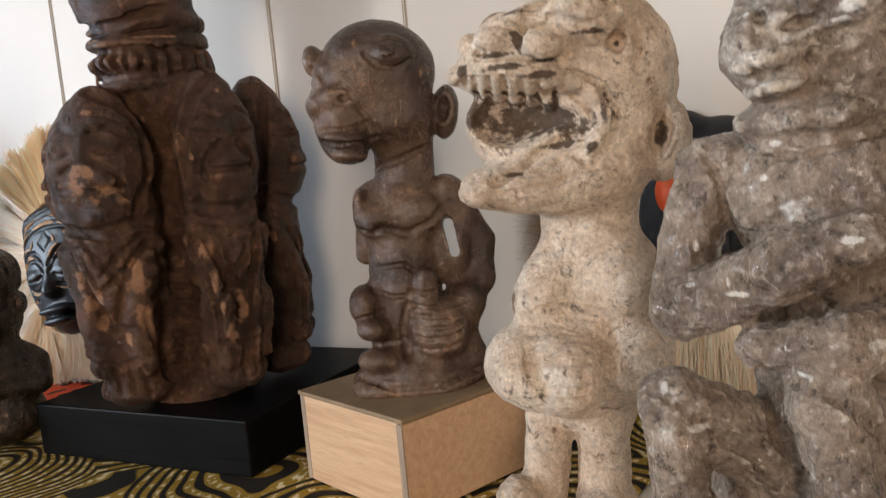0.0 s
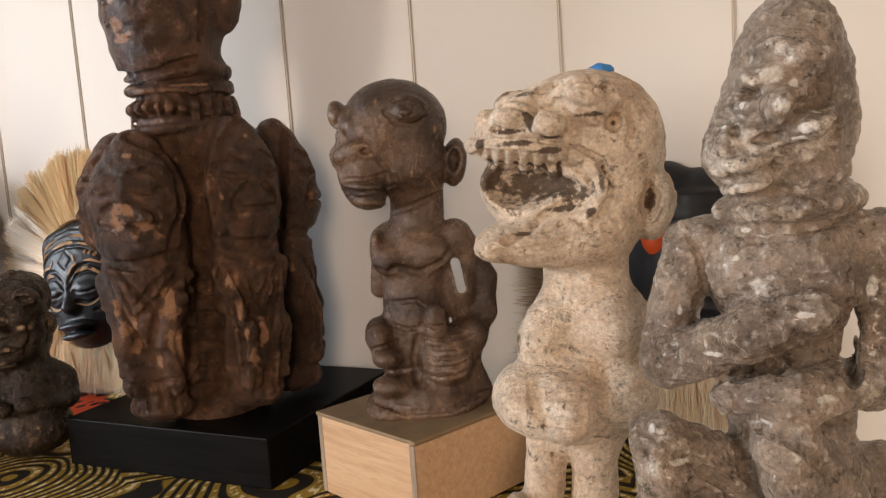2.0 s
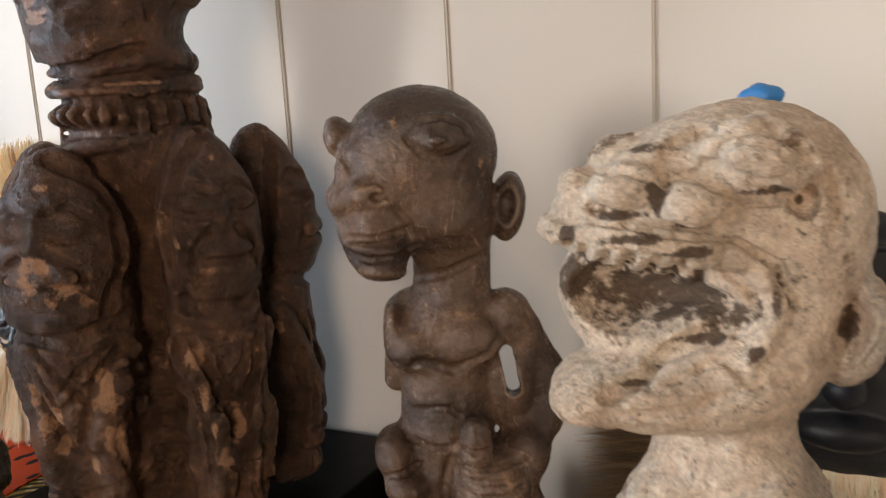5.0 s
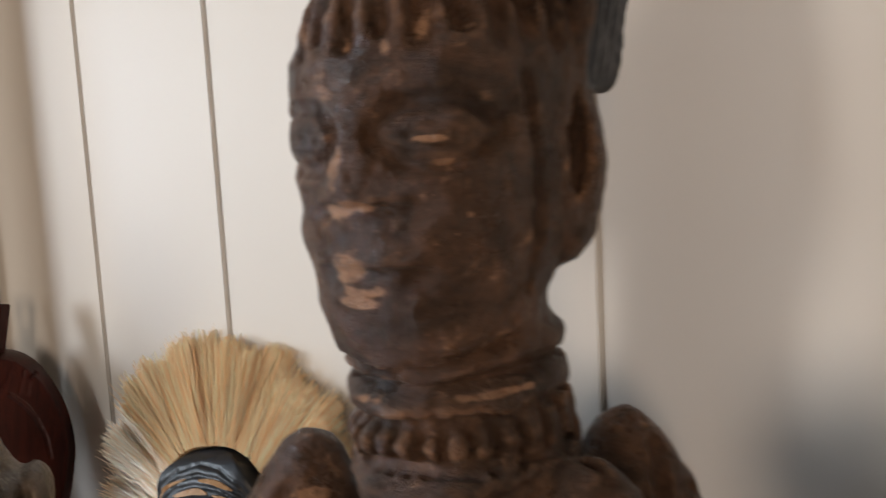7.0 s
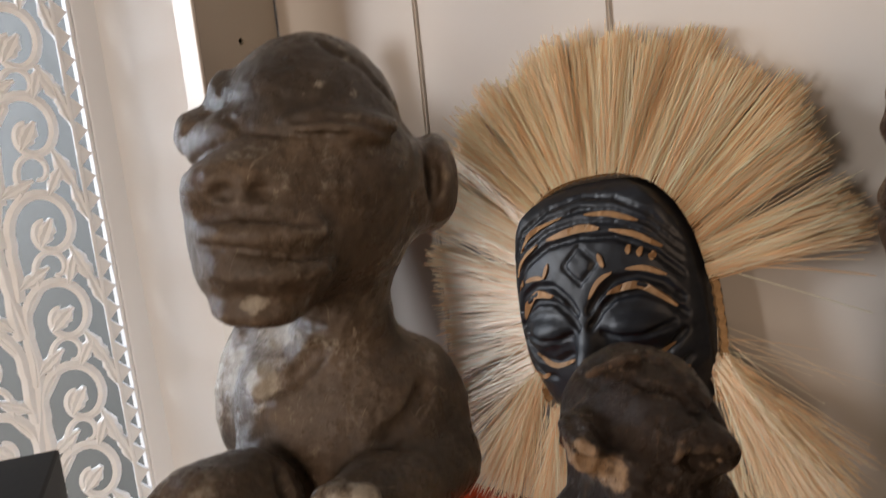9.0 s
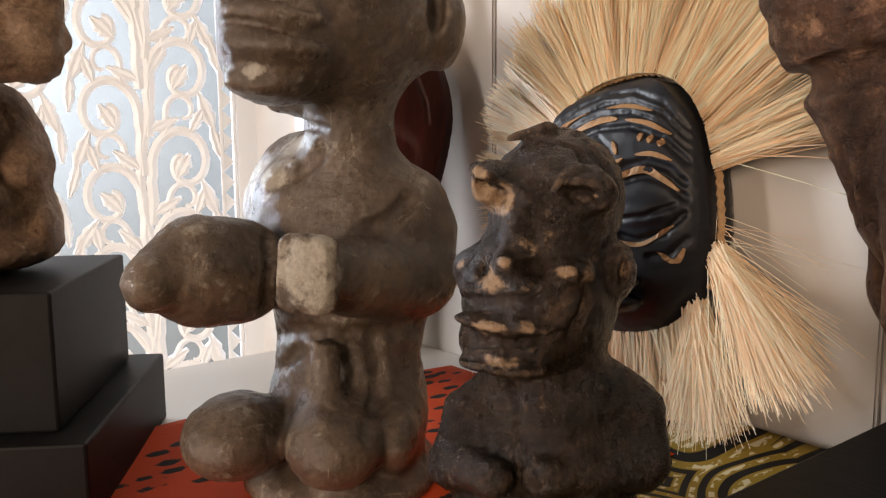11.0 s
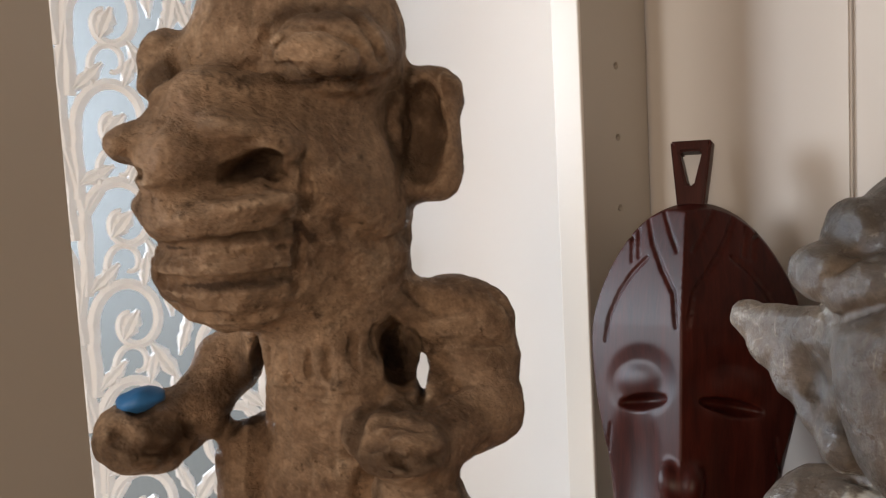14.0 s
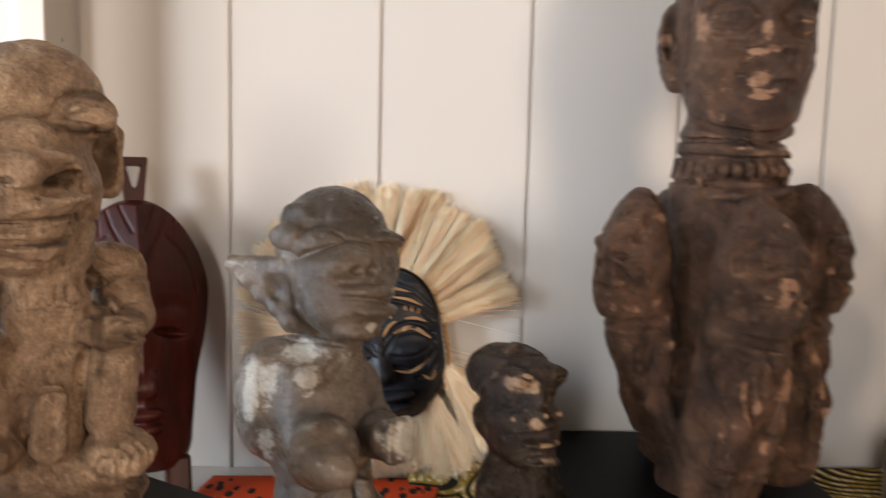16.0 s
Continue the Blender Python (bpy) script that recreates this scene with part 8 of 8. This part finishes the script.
def raffia_mask():
    rnd = random.Random(3)
    top = empty("raffia_mask", pose(0.315, -0.041, 0.912, -6, -10, 0), "black carved wooden mask with a raffia fan, leaning on the boards", "mask")
    c = Clay((-0.075, -0.055, -0.005), (0.075, 0.03, 0.165), 0.0012)
    c.ell((0, 0.012, 0.098), (0.063, 0.034, 0.052), k=0.01)
    c.ell((0, 0.010, 0.060), (0.061, 0.034, 0.062), k=0.02)
    c.ell((0, 0.034, 0.075), (0.09, 0.028, 0.12), k=0.002, cut=True)
    # squarish brow, then raised bands over it, double arched brows and heavy lids
    c.box((0, 0.012, 0.094), (0.0605, 0.027, 0.059), (0, 0, 0), 0.026, 0.010)
    x, z = np.abs(c.axes[0][:, None, None]), np.abs(c.axes[2][None, None, :] - 0.076)
    c.f = np.maximum(c.f, 0.06 * (((x / 0.0605) ** 2.6 + (z / 0.0770) ** 2.6) ** (1 / 2.6) - 1) + 0 * c.axes[1][None, :, None]).astype(np.float32)
    for drop, r in ((0.0, 0.0013), (0.007, 0.0016), (0.014, 0.0013), (0.023, 0.0019)):
        c.etch([(e, z - drop * (1 - 0.2 * abs(e) / 0.055)) for e, z in ((-0.055, 0.113), (-0.042, 0.130), (-0.022, 0.141), (0, 0.145), (0.022, 0.141), (0.042, 0.130), (0.055, 0.113))], r, 0.0012)
    for e in (-1, 1):
        c.ell((0.028 * e, -0.014, 0.070), (0.023, 0.013, 0.011), (0, 8 * e, 16 * e), 0.003)
    c.cap((0, -0.016, 0.090), (0, -0.026, 0.052), 0.005, 0.009, 0.006)
    for e in (-1, 1):
        for drop in (0.0, 0.0085):
            c.etch([(e * px, pz - drop) for px, pz in ((0.053, 0.083), (0.046, 0.092), (0.034, 0.0975), (0.020, 0.0965), (0.011, 0.090), (0.004, 0.081))], 0.0021, 0.0012)
        c.etch([(e * px, pz) for px, pz in ((0.010, 0.069), (0.020, 0.0655), (0.034, 0.0655), (0.048, 0.071))], 0.0017, 0.001)
        c.etch([(e * px, pz) for px, pz in ((0.012, 0.058), (0.026, 0.053), (0.042, 0.056), (0.052, 0.066))], 0.0020, 0.0012)
        c.etch([(e * px, pz) for px, pz in ((0.030, 0.044), (0.042, 0.044), (0.052, 0.052))], 0.0016, 0.0012)
    c.etch([(-0.011, 0.107), (0, 0.1175), (0.011, 0.107), (0, 0.0965), (-0.011, 0.107)], 0.0012, 0.0008)
    c.ell((0, -0.022, 0.030), (0.026, 0.012, 0.006), k=0.003)
    c.ell((0, -0.020, 0.018), (0.024, 0.012, 0.006), k=0.003)
    c.line([(-0.026, -0.024, 0.024), (0, -0.036, 0.024), (0.026, -0.024, 0.024)], 0.0020, 0.002)
    clay_part("face", c, M_INK, top, "black-blue carved wooden face")
    lines = [((-0.046, 0.1185), (-0.034, 0.129), (-0.012, 0.135)), ((0.004, 0.1345), (0.020, 0.1325), (0.036, 0.1265)),
             ((-0.053, 0.104), (-0.044, 0.114), (-0.030, 0.1215)), ((-0.022, 0.1235), (0.0, 0.127), (0.014, 0.1255)),
             ((0.020, 0.124), (0.034, 0.1195), (0.047, 0.111)), ((-0.050, 0.079), (-0.036, 0.0925), (-0.018, 0.091)),
             ((0.016, 0.090), (0.034, 0.0925), (0.050, 0.079)), ((-0.042, 0.101), (-0.034, 0.1025), (-0.026, 0.102)),
             ((0.005, 0.088), (0.012, 0.097), (0.020, 0.101)), ((0.028, 0.102), (0.038, 0.101), (0.048, 0.096)),
             ((-0.044, 0.058), (-0.028, 0.051), (-0.010, 0.055)), ((0.010, 0.055), (0.028, 0.051), (0.046, 0.060)),
             ((-0.050, 0.046), (-0.044, 0.043), (-0.036, 0.046)), ((0.036, 0.046), (0.044, 0.040), (0.050, 0.047))]
    for i, pts in enumerate(lines):
        ribbon("carved_line", pts, 0.0022 if i in (3, 5, 6) else 0.0014, c, M_INLAY, top)
    for x, z, dx, dz in ((-0.024, 0.106, 0.004, 0.008), (0.014, 0.108, -0.003, 0.008), (0.030, 0.112, 0.0, 0.005), (0.036, 0.110, 0.0, 0.005), (0.042, 0.107, 0.0, 0.005), (-0.050, 0.098, 0, 0.004), (-0.046, 0.100, 0, 0.004)):
        ribbon("carved_notch", ((x - dx / 2, z - dz / 2), (x + dx / 2, z + dz / 2)), 0.0013, c, M_INLAY, top)

    def rim(a, grow=0.0):
        """A point on the outline of the face, a in degrees from the right, anticlockwise."""
        t = radians(a)
        cx, cz = math.cos(t), math.sin(t)
        h = 0.078 if cz > 0 else 0.074
        n = (abs(cx) ** 2.6 + abs(cz) ** 2.6) ** (-1 / 2.6)
        return Vector(((0.061 + grow) * cx * n, 0.004, 0.076 + (h + grow) * cz * n))

    # braid round the edge of the face
    bm = bmesh.new()
    prev = None
    for i in range(121):
        a = -38 + i * 256 / 120
        q = rim(a, 0.003 + 0.0010 * (i % 2))
        ring = [bm.verts.new(q + Vector((0.0026 * math.cos(w) * math.cos(radians(a)), 0.0026 * math.sin(w), 0.0026 * math.cos(w) * math.sin(radians(a))))) for w in (0, 1.57, 3.14, 4.71)]
        if prev:
            for j in range(4):
                bm.faces.new((prev[j], prev[(j + 1) % 4], ring[(j + 1) % 4], ring[j]))
        prev = ring
    part("braid", bm, M_BRAID, top, "plaited raffia edging")

    fan = []
    tufts = [(14 + 6.1 * i + rnd.uniform(-1.2, 1.2), rnd.uniform(0.93, 1.05), rnd.uniform(-5, 5), rnd.uniform(-0.014, 0.014)) for i in range(32)]
    for i in range(9000):
        a0, lk, lean, out = rnd.choice(tufts)
        a = a0 + rnd.gauss(0, 1.5)
        root = rim(a0 + rnd.gauss(0, 1.6), 0.002)
        way = a + lean + rnd.gauss(0, 1.9)
        if rnd.random() < 0.05:
            way += rnd.gauss(0, 12)
        t = radians(way)
        length = (0.080 if a0 > 5 else 0.066) * lk * rnd.uniform(0.90, 1.03)
        if a0 > 165:
            length *= 0.92
        fan.append((root + Vector((0, rnd.uniform(-0.004, 0.006), 0)), (math.cos(t), 0.06 + out * 6 + rnd.gauss(0, 0.05), math.sin(t)), length, (rnd.gauss(0, 0.003), rnd.gauss(0.001, 0.002), rnd.gauss(-0.002, 0.003)), rnd.uniform(0.00024, 0.00048)))
    strands("raffia_fan", fan, M_RAFFIA, top, "stiff fan of blond raffia", 3, 0.35)
    for side, a0, way0 in ((1, -24, -58), (-1, 206, 236), (-1, 226, 262), (1, -50, -84)):
        tuft = []
        for i in range(800):
            root = rim(a0, 0.003) + Vector((rnd.gauss(0, 0.003), rnd.uniform(-0.004, 0.004), rnd.gauss(0, 0.003)))
            w = radians(way0 + rnd.gauss(0, 11))
            tuft.append((root, (math.cos(w), -0.10 + rnd.gauss(0, 0.07), math.sin(w)), rnd.uniform(0.064, 0.088) * (0.8 if a0 in (226, -50) else 1), (rnd.gauss(0, 0.004), rnd.gauss(0, 0.004), rnd.uniform(-0.006, 0)), rnd.uniform(0.00022, 0.00040)))
        strands("raffia_tuft", tuft, M_RAFFIA, top, "hanging tuft of blond raffia")
    beard = []
    for i in range(1500):
        a = -90 + rnd.uniform(-46, 46)
        w = radians(-90 + (a + 90) * 0.25 + rnd.gauss(0, 5))
        beard.append((rim(a, 0.001) + Vector((0, rnd.uniform(-0.004, 0.008), 0)), (math.cos(w), 0.02 + rnd.gauss(0, 0.05), math.sin(w)), rnd.uniform(0.040, 0.056), (rnd.gauss(0, 0.003), rnd.gauss(0, 0.003), 0), rnd.uniform(0.00024, 0.00048)))
    strands("raffia_beard", beard, M_RAFFIA, top, "fringe of blond raffia below the chin")
    loose = []
    for i in range(60):
        a = rnd.choice((-14, -18, 190, 200, 205)) + rnd.gauss(0, 5)
        t = radians(a + rnd.gauss(-20, 26) if a < 90 else a + rnd.gauss(20, 26))
        loose.append((rim(a, 0.003), (math.cos(t), rnd.gauss(0, 0.1), math.sin(t)), rnd.uniform(0.03, 0.075), (rnd.gauss(0, 0.008), rnd.gauss(0, 0.006), -rnd.uniform(0, 0.016)), 0.00022))
    tagged(strands("loose_straw", loose, M_RAFFIA, top, "loose raffia threads"), kind="stuff")


def maroon_mask():
    top = empty("maroon_mask", pose(0.096, -0.112, CLOTH + 0.002, -11, 0, 24), "polished maroon wooden mask with a loop handle, leaning in the corner", "mask")
    c = Clay((-0.075, -0.06, -0.004), (0.075, 0.04, 0.29), 0.0010)
    c.ell((0, 0.022, 0.190), (0.061, 0.075, 0.090), k=0.004)
    c.cap((0, 0.022, 0.190), (0, 0.022, 0.060), 0.0605, 0.046, 0.02)
    # wedge-shaped front with a ridge down the middle, flat back and foot
    x, y, z = c.axes[0][:, None, None], c.axes[1][None, :, None], c.axes[2][None, None, :]
    ridge = -(y + 0.026 - 0.66 * np.abs(x) - 0.42 * np.maximum(z - 0.20, 0) ** 1.3)
    c.f = np.maximum(np.maximum(c.f, ridge), np.maximum(y - 0.030 + 0 * x, 0.03 - z + 0 * x)).astype(np.float32)
    # long nose with a small wing, closed lips
    c.ell((0.006, -0.022, 0.108), (0.008, 0.008, 0.012), (0, 10, 30), 0.005, sym=True)
    c.ell((0, -0.022, 0.082), (0.018, 0.009, 0.006), k=0.004)
    c.ell((0, -0.020, 0.069), (0.016, 0.009, 0.006), k=0.004)
    for e in (-1, 1):
        # eye hollow under the brow, heavy lid, dark slit under it, hollow cheek
        c.ell((0.029 * e, -0.009, 0.166), (0.027, 0.0048, 0.020), (0, 8 * e, 33 * e), 0.004, cut=True)
        c.ell((0.028 * e, 0.0008, 0.166), (0.025, 0.0072, 0.014), (0, 8 * e, 33 * e), 0.002)
        c.ell((0.028 * e, -0.010, 0.1535), (0.021, 0.014, 0.0050), (0, 9 * e, 33 * e), 0.001, cut=True)
        c.ell((0.034 * e, -0.010, 0.112), (0.018, 0.010, 0.036), (0, 0, 33 * e), 0.010, cut=True)
        # brow line and bands of hair swept down to the middle, a line down the cheek
        for r, pts in ((0.0016, [(0.055, 0.190), (0.052, 0.206), (0.045, 0.222), (0.036, 0.234), (0.026, 0.243)]),
                       (0.0016, [(0.026, 0.268), (0.022, 0.252), (0.014, 0.234), (0.006, 0.220), (0.004, 0.200)]),
                       (0.0014, [(0.015, 0.272), (0.010, 0.258), (0.005, 0.246)]),
                       (0.0014, [(0.038, 0.264), (0.037, 0.242)]),
                       (0.0014, [(0.033, 0.266), (0.032, 0.244)]),
                       (0.0014, [(0.050, 0.136), (0.052, 0.116), (0.051, 0.090)])):
            c.etch([(e * px, pz) for px, pz in pts], r, 0.0008, sink=-0.0004)
    clay_part("face", c, M_MAROON, top, "polished maroon face with a sharp middle ridge", 0.0, 60)
    bm = bmesh.new()
    out = [(-0.0130, 0.318), (0.0130, 0.318), (0.0075, 0.268), (-0.0075, 0.268)]
    hole = [(-0.0070, 0.311), (0.0070, 0.311), (0.0018, 0.289), (-0.0018, 0.289)]
    ring = []
    for y in (0.004, 0.018):
        ring.append(([bm.verts.new((px, y, pz)) for px, pz in out], [bm.verts.new((px, y, pz)) for px, pz in hole]))
    for k in range(4):
        j = (k + 1) % 4
        for layer in (0, 1):
            o, i = ring[layer]
            bm.faces.new((o[k], o[j], i[j], i[k]))
        bm.faces.new((ring[0][0][k], ring[0][0][j], ring[1][0][j], ring[1][0][k]))
        bm.faces.new((ring[0][1][k], ring[0][1][j], ring[1][1][j], ring[1][1][k]))
    bmesh.ops.recalc_face_normals(bm, faces=bm.faces[:])
    bmesh.ops.bevel(bm, geom=bm.edges[:], offset=0.0012, segments=2, affect="EDGES")
    part("handle", bm, M_MAROON, top, "triangular loop handle")
    for e in (-1, 1):
        part("foot", brick((0.030 * e - 0.011, -0.004, 0.0), (0.030 * e + 0.011, 0.018, 0.040), 0.003), M_MAROON, top)


raffia_mask()
maroon_mask()


def dark_mask():
    """A second mask on the boards, mostly hidden: black, with an orange eye and a raffia beard coloured darker for
    shade.
    """
    rnd = random.Random(8)
    top = empty("dark_mask", pose(1.005, -0.020, TABLE + 0.002, -5, 0, 0), "black carved mask with orange eyes and shaded raffia fringe", "mask")
    c = Clay((-0.085, -0.075, -0.004), (0.085, 0.02, 0.262), 0.0018)
    c.ell((0, 0.0, 0.150), (0.066, 0.040, 0.085), k=0.006)
    c.box((0.012, -0.010, 0.203), (0.062, 0.026, 0.012), (0, 0, 0), 0.005, 0.005)
    c.ell((-0.030, -0.004, 0.222), (0.024, 0.022, 0.020), k=0.006)
    c.cap((0, -0.03, 0.18), (0, -0.05, 0.135), 0.007, 0.012, 0.005)
    c.ell((0, -0.034, 0.105), (0.028, 0.012, 0.012), k=0.004)
    c.f = np.maximum(c.f, c.axes[1][None, :, None] - 0.012).astype(np.float32)
    clay_part("face", c, M_INK, top, "black carved face")
    for e in (-1, 1):
        bm = bmesh.new()
        bmesh.ops.create_uvsphere(bm, u_segments=20, v_segments=12, radius=1)
        for v in bm.verts:
            v.co = Vector((0.034 * e + v.co.x * 0.012, -0.030 + v.co.y * 0.009, 0.178 + v.co.z * 0.017))
        smooth(part("eye_patch", bm, M_ORANGE, top, "orange painted eye"))
    beard = []
    for i in range(1500):
        e = -1
        z = rnd.uniform(0.03, 0.150)
        t = radians(rnd.gauss(176 + (0.09 - z) * 320, 8))
        beard.append(((0.052 * e, rnd.uniform(-0.012, 0.008), z), (math.cos(t), rnd.gauss(0, 0.08), math.sin(t)), rnd.uniform(0.085, 0.12), (0, rnd.gauss(0, 0.004), -rnd.uniform(0, 0.018)), 0.00035))
    strands("raffia_beard", beard, M_RAFFIA_SHADED, top, "raffia fringe with shade put into its tone")
    tail = []
    for i in range(500):
        t = radians(rnd.gauss(-88, 7))
        tail.append(((rnd.uniform(-0.035, 0.035), -0.018, 0.075), (math.cos(t), rnd.gauss(-0.05, 0.08), math.sin(t)), rnd.uniform(0.05, 0.07), (0, 0, 0), 0.00035))
    strands("raffia_tuft", tail, M_RAFFIA, top, "blond raffia under the chin")


dark_mask()

# ---- carved white screen standing behind the open side of the bookcase ----


def tube(bm, pts, r0, r1, flat=0.6):
    """A tapering flattened bar along points in the plane of the screen."""
    prev = None
    for i, (u, w) in enumerate(pts):
        t = i / (len(pts) - 1)
        nu, nw = pts[min(i + 1, len(pts) - 1)], pts[max(i - 1, 0)]
        d = Vector((nu[0] - nw[0], nu[1] - nw[1])).normalized()
        r = r0 + (r1 - r0) * t
        ring = [bm.verts.new((u - d.y * r * math.cos(a), r * flat * math.sin(a), w + d.x * r * math.cos(a))) for a in (0, 0.9, 1.57, 2.24, 3.14, 4.71)]
        if prev:
            for j in range(6):
                bm.faces.new((prev[j], prev[(j + 1) % 6], ring[(j + 1) % 6], ring[j]))
        else:
            bm.faces.new(ring)
        prev = ring
    bm.faces.new(prev)


def leaf(bm, u, w, ang, ln, wd):
    a = radians(ang)
    c, s = math.cos(a), math.sin(a)
    cols = []
    n = 8
    for i in range(n + 1):
        t = i / n
        half = wd * math.sin(math.pi * min(0.95, max(0.05, t))) ** 0.7 * (1 + 0.16 * math.cos(t * 19))
        row = []
        for k, y in ((-1, 0.0), (-0.5, -0.004), (0, -0.002), (0.5, -0.004), (1, 0.0)):
            x, z = (t - 0.5) * ln, k * half
            row.append(bm.verts.new((u + x * c - z * s, y, w + x * s + z * c)))
        cols.append(row)
    for i in range(n):
        for k in range(4):
            bm.faces.new((cols[i][k], cols[i + 1][k], cols[i + 1][k + 1], cols[i][k + 1]))


def carved_screen():
    rnd = random.Random(5)
    W, H = 0.44, 1.75
    ob = empty("carved_screen", pose(-0.628, -0.105, 0.0, 0, 0, 67), "whitewashed wooden screen pierced with carved scrolls and leaves", "screen")
    for x0, x1 in ((-W / 2 - 0.045, -W / 2 - 0.012), (W / 2 + 0.012, W / 2 + 0.045)):
        part("stile", brick((x0, -0.012, 0), (x1, 0.014, H), 0.002), M_SCREEN, ob)
    part("rail", brick((-W / 2 - 0.011, -0.010, 0.10), (W / 2 + 0.011, 0.012, 0.16), 0.002), M_SCREEN, ob)
    part("rail", brick((-W / 2 - 0.011, -0.010, H - 0.06), (W / 2 + 0.011, 0.012, H), 0.002), M_SCREEN, ob)
    # border strips with rows of cut triangles
    for e in (-1, 1):
        for x0, x1 in ((W / 2 - 0.012, W / 2 - 0.007), (W / 2 + 0.007, W / 2 + 0.0115)):
            lo, hi = sorted((x0 * e, x1 * e))
            part("border_bar", brick((lo, -0.006, 0.16), (hi, 0.008, H - 0.06), 0.001), M_SCREEN, ob)
        bm = bmesh.new()
        z, step = 0.17, 0.030
        while z < H - 0.09:
            tri = [(W / 2 - 0.007, z), (W / 2 + 0.007, z + step * 0.5), (W / 2 - 0.007, z + step * 0.98)]
            f = bm.faces.new([bm.verts.new((p[0] * e, -0.004, p[1])) for p in tri])
            ex = bmesh.ops.extrude_face_region(bm, geom=[f])
            for v in ex["geom"]:
                if isinstance(v, bmesh.types.BMVert):
                    v.co.y += 0.010
            z += step
        bmesh.ops.recalc_face_normals(bm, faces=bm.faces[:])
        part("triangle_border", bm, M_SCREEN, ob)
    # two stems, with curling branches to both sides and a leaf in each curl
    for stem in (-0.105, 0.105):
        bm = bmesh.new()
        pts = [(stem + 0.010 * math.sin(i * 0.55), 0.16 + i * (H - 0.22) / 60) for i in range(61)]
        tube(bm, pts, 0.0075, 0.0065)
        part("stem", bm, M_SCREEN, ob)
        z = 0.15
        while z < H - 0.20:
            for e in (-1, 1):
                zz = z + (0.052 if e > 0 else 0) + rnd.uniform(-0.006, 0.006)
                cu, cw = stem + e * 0.052, zz + 0.088
                # a lyre-shaped scroll that ends in a curl, a shorter one inside it, and leaves round them
                for name, reach, turns, thick in (("scroll", 0.046, 30, 0.0078), ("inner_scroll", 0.024, 20, 0.0052)):
                    bm = bmesh.new()
                    curl = [(stem + e * 0.004, zz), (stem + e * 0.007, zz + 0.034), (stem + e * (0.052 - reach) * 0.9, zz + 0.062)] if name == "scroll" else [(stem + e * 0.010, zz - 0.020), (stem + e * 0.030, zz + 0.010)]
                    for k in range(turns):
                        a = radians(195 - k * 15.5)
                        q = reach * (1 - k / (turns + 6))
                        curl.append((cu + e * q * math.cos(a), cw + (0 if name == "scroll" else -0.052) + 1.25 * q * math.sin(a)))
                    tube(bm, curl, thick, thick * 0.55)
                    part(name, bm, M_SCREEN, ob)
                for du, dw, ang, ln, wd in ((-0.002, -0.004, 90 - e * 35, 0.040, 0.011), (0.034, -0.052, 90 + e * 24, 0.060, 0.010), (-0.026, 0.056, 90 - e * 55, 0.046, 0.009), (0.046, 0.030, 90 + e * 12, 0.056, 0.008), (0.020, 0.062, 90 - e * 20, 0.044, 0.008)):
                    bm = bmesh.new()
                    leaf(bm, cu + e * du, cw + dw, ang + rnd.uniform(-12, 12), ln, wd)
                    back = bmesh.ops.extrude_face_region(bm, geom=bm.faces[:])
                    for v in back["geom"]:
                        if isinstance(v, bmesh.types.BMVert):
                            v.co.y = 0.006
                    bmesh.ops.recalc_face_normals(bm, faces=bm.faces[:])
                    part("leaf", bm, M_SCREEN, ob)
            z += 0.118


carved_screen()
